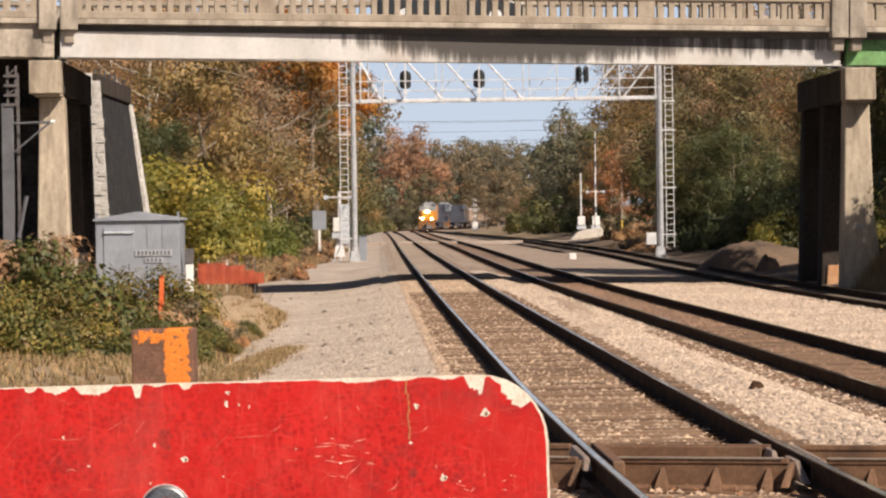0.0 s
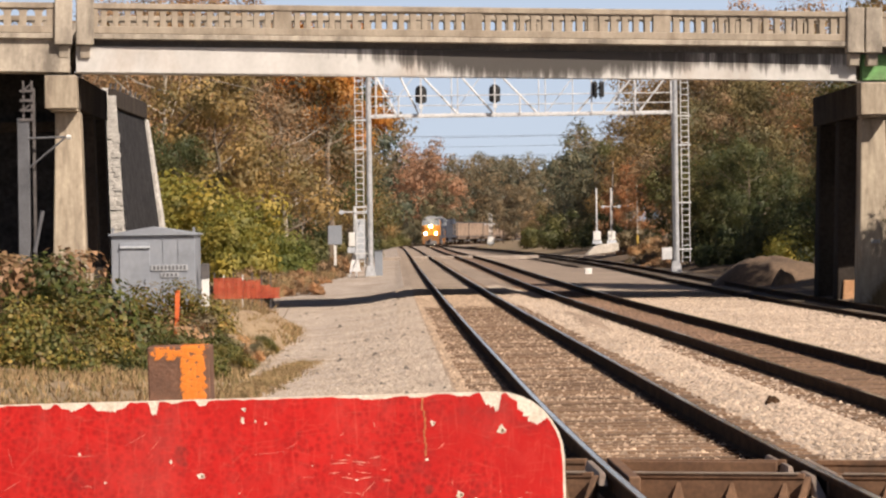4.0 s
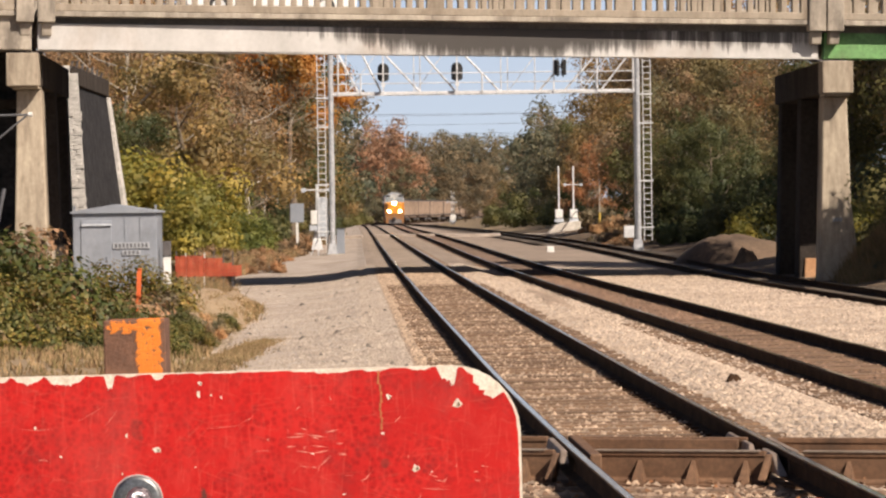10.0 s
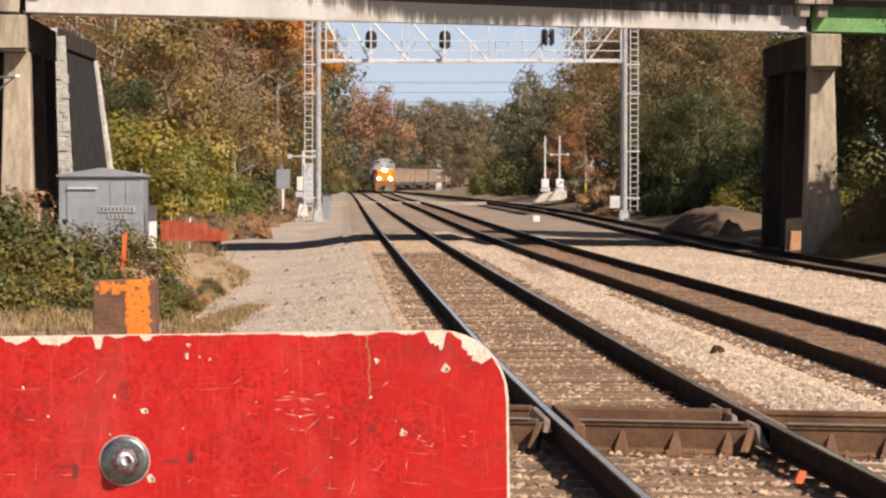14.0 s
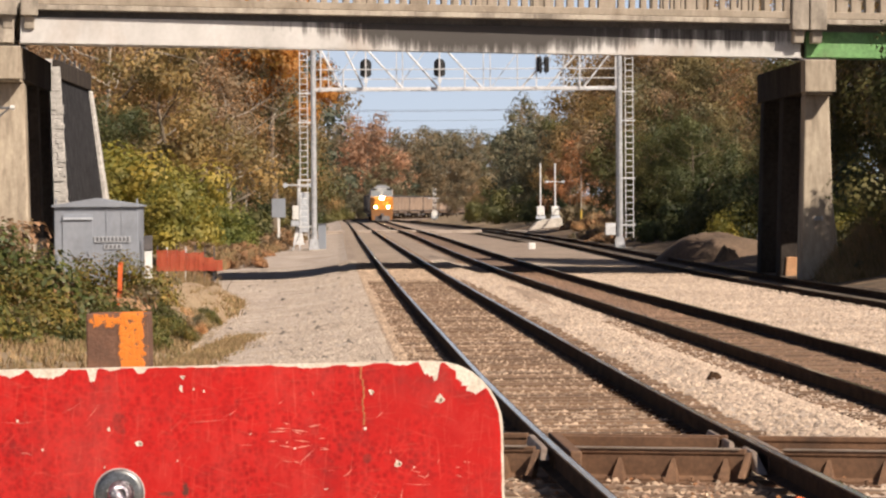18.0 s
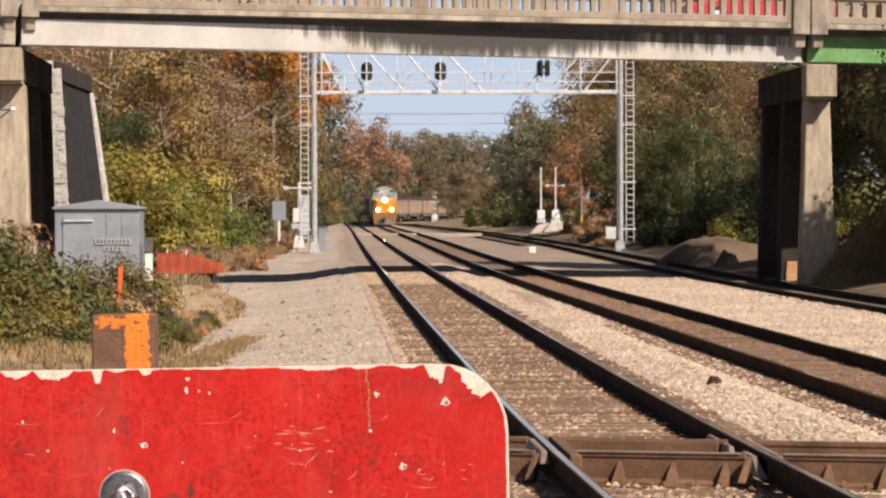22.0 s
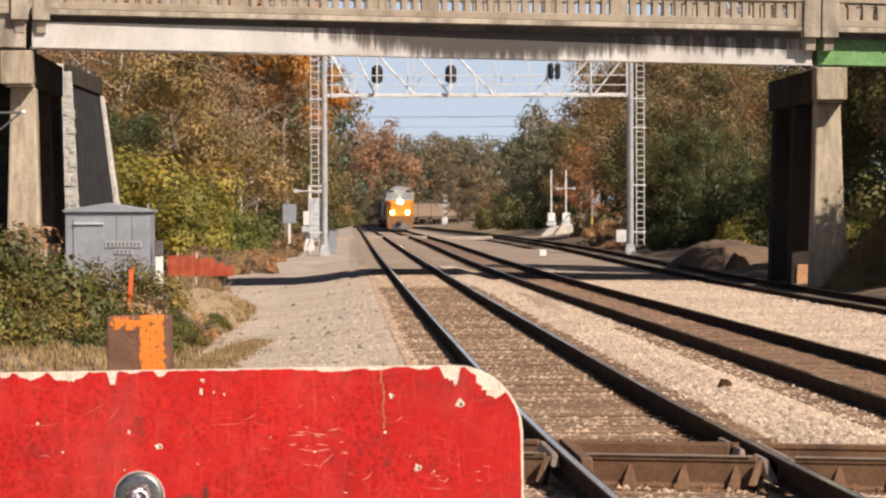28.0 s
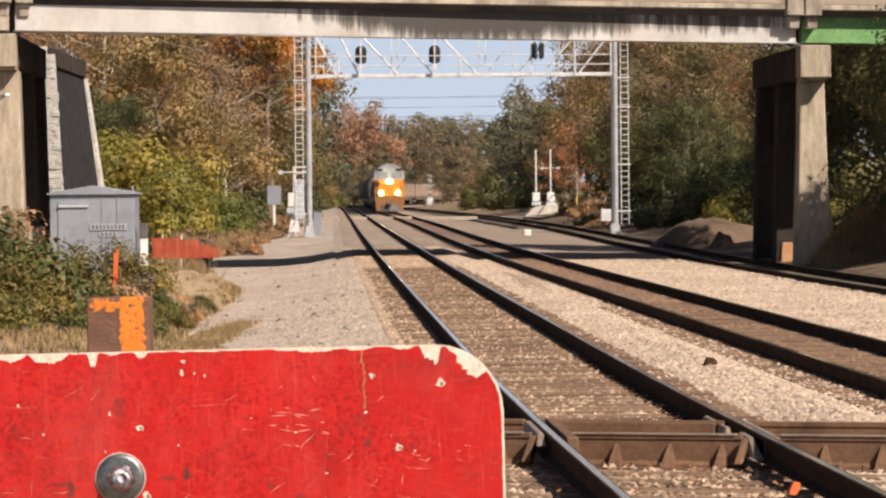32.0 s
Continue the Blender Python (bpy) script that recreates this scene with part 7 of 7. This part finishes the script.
def crossing_signal(x, y, arm=4.6, flash=True, z=-0.3, label="white level crossing signal with raised gate arm", mast=5.2, flz=3.6):
    th = thing("crossing_signal", label, "crossing signal", at(x, y, z), group="level crossing signals")
    part("mast", Geo().tube((0, 0, 0), (0, 0, mast), 0.075, n=8), M_GALV, th)
    part("mast_base", Geo().taper((-0.3, 0.3, -0.3, 0.3), (-0.12, 0.12, -0.12, 0.12), -0.6, 0.4), M_GALV, th)
    part("gate_machine", Geo().box(-0.32, 0.32, -0.55, -0.1, 0.75, 1.5), M_WHITE, th, bevel=0.03)
    ga = None
    if arm:
        # built about its pivot
        ga = part("gate_arm", Geo().taper((-0.06, 0.06, -0.03, 0.03), (-0.035, 0.035, -0.02, 0.02), -0.5, arm), M_WHITE, th, m=pose(0, -0.6, 1.1))
        for k in range(4):
            z = 0.7 + (arm - 1.0) * k / 3.4
            part("gate_stripe", Geo().box(-0.064, 0.064, -0.036, 0.036, z, z + 0.5), M_GREYSTEEL, ga)
    part("counterweight", Geo().box(-0.4, 0.4, -0.5, -0.2, 0.4, 0.7), M_ALU, th, bevel=0.03)
    if flash:
        part("crossarm", Geo().tube((-0.75, -0.1, flz), (0.75, -0.1, flz), 0.04, n=6), M_GALV, th)
        for xx in (-0.7, 0.7):
            part("flasher", Geo().tube((xx, -0.25, flz), (xx, -0.05, flz), 0.13, 0.09, n=12), M_ALU, th)
            part("flasher", Geo().tube((xx, 0.05, flz), (xx, 0.3, flz), 0.13, 0.1, n=12), M_ALU, th)
    return th, ga


crossing_signal(-5.52, 190, flash=True, arm=0, z=0.42, mast=2.9, flz=2.6, label="white level crossing signal machine beside the gantry mast")
crossing_signal(11.95, 303, flash=False, z=0.35, arm=0, label="white level crossing signal mast with its machine box")
GATE = crossing_signal(13.25, 304, flash=True, z=0.35, arm=7.7, label="white level crossing signal with a gate arm that lowers")[1]
crossing_signal(5.1, 560, flash=True, z=-0.3, arm=4.2)
crossing_signal(5.5, 566, flash=False, z=-0.3, arm=4.0)

gw = thing("guy_wire", "pale guy pole with a yellow guard at its foot", "guy pole", at(15.7, 308, -0.2))
part("guy_shaft", Geo().tube((0, 0, 0), (0, 0, 6.0), 0.06, n=8), M_PALEBARK, gw)
part("guy_guard", Geo().tube((0, 0, 0.1), (0, 0, 1.7), 0.085, n=8), M_YELLOW, gw)
M_PALECONC = material("pale_concrete", (0.48, 0.44, 0.385), (0.60, 0.56, 0.50), 1.0, 0.9, fine=9, stain=(0.3, 0.26, 0.21), stain_scale=0.8)
rb = thing("concrete_ramp", "pale concrete block with a sloping end under the crossing signals", "concrete block", at(12.3, 302, -0.5))
part("ramp_block", Geo().prism([(-1.7, 0), (1.45, 0), (1.45, 1.35), (-0.1, 1.2), (-0.7, 1.0)], -0.4, 3.0), M_PALECONC, rb, bevel=0.05)

# level crossing road
cr = tagged(part("crossing_road", Geo().box(-60, line1(288) - 1.6, 284, 292, -0.35, -0.06).box(line1(288) - 0.66, line1(288) + 0.66, 284, 292, -0.3, -0.02)
                 .box(line1(288) + 0.84, line2(288) - 0.84, 284, 292, -0.3, -0.03).box(line2(288) - 0.66, line2(288) + 0.66, 284, 292, -0.3, -0.02).box(line2(288) + 0.84, line3(288) - 0.9, 284, 292, -0.3, -0.05)
                 .box(line3(288) + 0.9, 60, 284, 292, -0.4, -0.1), M_LANE), "grey level crossing roadway over the tracks", "road", kind="structure")

sm = thing("switch_machine", "white-topped switch machine between the tracks", "switch machine", at(6.35, 172, -0.3))
part("machine_case", Geo().box(-0.17, 0.17, -0.3, 0.3, 0.0, 0.32), M_WHITE, sm, bevel=0.03)
part("machine_base", Geo().box(-0.6, 0.5, -0.35, 0.35, -0.1, -0.002), M_TIE, sm)

# ---- earth heaps and small marks on the right ----


def heap(name, x, y, w, d, h, mat, label, category, seed, z0=-0.5, rough=1.0, power=1.6):
    rng = random.Random(seed)
    g = Geo()
    n, m = 40, 16
    for j in range(m):
        f = j / (m - 1)
        for i in range(n):
            a = 2 * math.pi * i / n
            r = f * (1 + 0.25 * noise.noise((math.cos(a) * 1.4 + seed, math.sin(a) * 1.4, 0.5)))
            z = h * (1 - f**power) * (1 + 0.35 * rough * noise.noise((r * math.cos(a) * 2.2 + seed, r * math.sin(a) * 2.2, 1.5)) + 0.16 * rough * noise.noise((r * math.cos(a) * 7 + seed, r * math.sin(a) * 7, 4.5)))
            g.v.append((r * math.cos(a) * w / 2, r * math.sin(a) * d / 2, max(-0.1, z)))
    for j in range(m - 1):
        for i in range(n):
            g.f.append((j * n + i, (j + 1) * n + i, (j + 1) * n + (i + 1) % n, j * n + (i + 1) % n))
    ob = part(name, g, mat, smooth=True, m=at(x, y, z0))
    return tagged(ob, label, category)


M_MOUNDEARTH = material("mound_earth", (0.08, 0.053, 0.035), (0.135, 0.09, 0.06), 0.6, 0.95, fine=7, bump=0.8, dist=0.04, stain=(0.09, 0.06, 0.038), stain_scale=0.8, stain_amount=0.6)
M_TANEARTH = material("tan_earth", (0.20, 0.135, 0.09), (0.30, 0.21, 0.14), 0.5, 0.95, fine=7, bump=0.8, dist=0.04, stain=(0.16, 0.11, 0.065), stain_scale=0.8, stain_amount=0.6)
heap("earth_mound", 12.6, 142, 5.4, 6, 1.35, M_MOUNDEARTH, "rounded brown earth mound beside the side track", "earth mound", 4, -0.75, 0.35, 3.0)
# small dark heap added in place of the triangular shadow on the mound
heap("earth_mound", 12.7, 137.8, 1.2, 1.2, 0.72, M_EARTH, "dark earth heap added for the shadow on the mound", "earth mound", 9)
heap("earth_bank", 17.4, 106.5, 10, 9, 3.5, M_TANEARTH, "brown earth bank with dry grass beside the pier", "earth bank", 23, -0.62, 0.6)
heap("earth_bank", 19.0, 118, 9, 14, 1.7, M_EARTH, "brown earth bank beyond the bridge pier", "earth bank", 13)


def pier_bank(rng, n):
    """Tufts over the side of the bank that faces the line."""
    k = n // 18
    cx, cy = rng.uniform(12.6, 16.2, k), rng.uniform(102.2, 107, k)
    i = rng.integers(0, k, n)
    x, y = cx[i] + rng.normal(0, 0.12, n), cy[i] + rng.normal(0, 0.15, n)
    r = np.hypot((x - 17.4) / 5, (y - 106.5) / 4.5)
    return x, y, np.maximum(-0.55, -0.72 + 3.5 * (1 - r**1.6))


grass("dry_grass", 16000, pier_bank, 0.4, "long dry brown grass on the bank beside the pier")
sd = thing("dead_stem", "pale leaning dead stem beside the bridge pier", "tree stem", pose(14.25, 115, -0.3, 0, -6, 0))
part("stem", Geo().tube((0, 0, 0), (0, 0, 2.2), 0.06, 0.05, n=8).tube((0, 0, 2.2), (0.04, 0, 4.0), 0.05, 0.03, n=8), M_PALEBARK, sd)
mk = thing("marker_plate", "pale yellow marker plate on a stake", "marker", pose(14.9, 149, -0.5, 0, 14, 0))
part("marker_face", Geo().box(-0.13, 0.13, -0.01, 0.01, 0.55, 1.15), M_CONC, mk)
part("marker_stake", Geo().box(-0.03, 0.03, 0.012, 0.05, 0, 0.9), M_TIE, mk)
M_MOUND = material("dry_grass_earth", (0.24, 0.165, 0.10), (0.34, 0.245, 0.155), 0.9, 0.95, fine=9, bump=0.8, dist=0.04, stain=(0.20, 0.15, 0.08), stain_scale=0.7, stain_amount=0.6)
heap("grass_mound", -4.5, 73, 2.3, 36, 0.72, M_MOUND, "long tan earth mound grown over with dry grass", "earth mound", 6, -0.58, 0.8)
heap("dirt_patch", -2.75, 60, 0.7, 8, 0.09, M_MOUND, "low patch of brown dirt at the lane's edge", "dirt", 16, -0.555)
heap("dirt_ridge", 2.75, 76, 1.0, 30, 0.12, M_DIRTY, "low brown dirt ridge between the two tracks", "dirt", 17, -0.265)
heap("lump", 3.45, 39.0, 0.2, 0.16, 0.1, M_RAILSIDE, "dark lump of scrap lying on the ballast", "scrap", 2, -0.17)


sc = tagged(part("orange_scrap", Geo().taper((-0.035, 0.035, -0.02, 0.02), (-0.012, 0.035, -0.015, 0.015), 0, 0.085), M_ORANGE, m=pose(2.52, 22.6, -0.2, 0, 12, 20)), "crumpled orange plastic scrap beside the rail", "scrap")


# ---- wires and poles ----
def pole(x, y, h):
    th = thing("utility_pole", "wooden utility pole with a crossarm among the trees", "utility pole", at(x, y, -0.5), group="utility poles")
    part("pole_shaft", Geo().tube((0, 0, 0), (0, 0, h), 0.16, 0.11, n=10), M_BARK, th)
    part("crossarm", Geo().box(-1.2, 1.2, -0.06, 0.06, h - 0.9, h - 0.75), M_BARK, th)
    for k in (-1.1, -0.5, 0.5, 1.1):
        part("insulator", Geo().tube((k, 0, h - 0.75), (k, 0, h - 0.55), 0.05, n=8), M_GALV, th)
    return th


for y0, y1, h in ((455, 470, 17.2), (520, 520, 18.6)):
    pole(-48, y0, h), pole(52, y1, h)
    for k, dz in enumerate((-0.55, -0.55, -1.9, -3.2)):
        g = Geo()
        pts = []
        for i in range(17):
            f = i / 16
            pts.append(Vector((-48 + 100 * f, y0 + (y1 - y0) * f + (k - 1.5) * 0.6, -0.5 + h + dz - 1.6 * 4 * f * (1 - f))))
        g.sweep(pts, 0.014)
        tagged(part("overhead_wire", g, M_DARKSTEEL), "thin dark overhead wire crossing above the line", "wire", "overhead wires")


# ---- what moves ----
ARC_Y = np.arange(-100, 1200, 1.0)
ARC_X = np.array([line2(y) for y in ARC_Y])
ARC_S = np.concatenate([[0], np.cumsum(np.hypot(np.diff(ARC_X), np.diff(ARC_Y)))])


def on_line(s):
    y = float(np.interp(s, ARC_S, ARC_Y))
    return Vector((line2(y), y, 0))


def train_pose(t, back, length):
    """Pose of a vehicle whose front is `back` metres behind the train's front at t seconds; it faces the camera (-y)."""
    front = float(np.interp(625 - 8.5 * t, ARC_Y, ARC_S)) + back
    a, b = on_line(front + length * 0.2), on_line(front + length * 0.8)
    mid = (a + b) / 2
    d = b - a
    return pose(mid.x, mid.y, 0, 0, 0, -math.degrees(math.atan2(d.x, d.y)))


def motions():
    for ob, back, length in TRAIN:
        walk(ob, [(t, train_pose(t, back, length)) for t in (0, 2, 4, 6, 8, 10, 12, 14, 16, 18, 20, 22, 24, 26, 28, 30, 32)])
    # the level crossing gate comes down ahead of the train
    walk(GATE, [(t, pose(0, -0.6, 1.1, a)) for t, a in ((0, 0), (2.7, 0), (3.1, 8), (3.6, 26), (4.5, 42), (5.5, 56), (6.0, 68), (6.6, 82), (7.2, 88), (32, 88))])
    for ob, rows in ROADCARS:
        walk(ob, [(t, BRIDGE @ at(x, y, LIP + 0.062 + (0.3 if y == LANE_F else 0), rz)) for t, x, y, rz in rows])


motions()
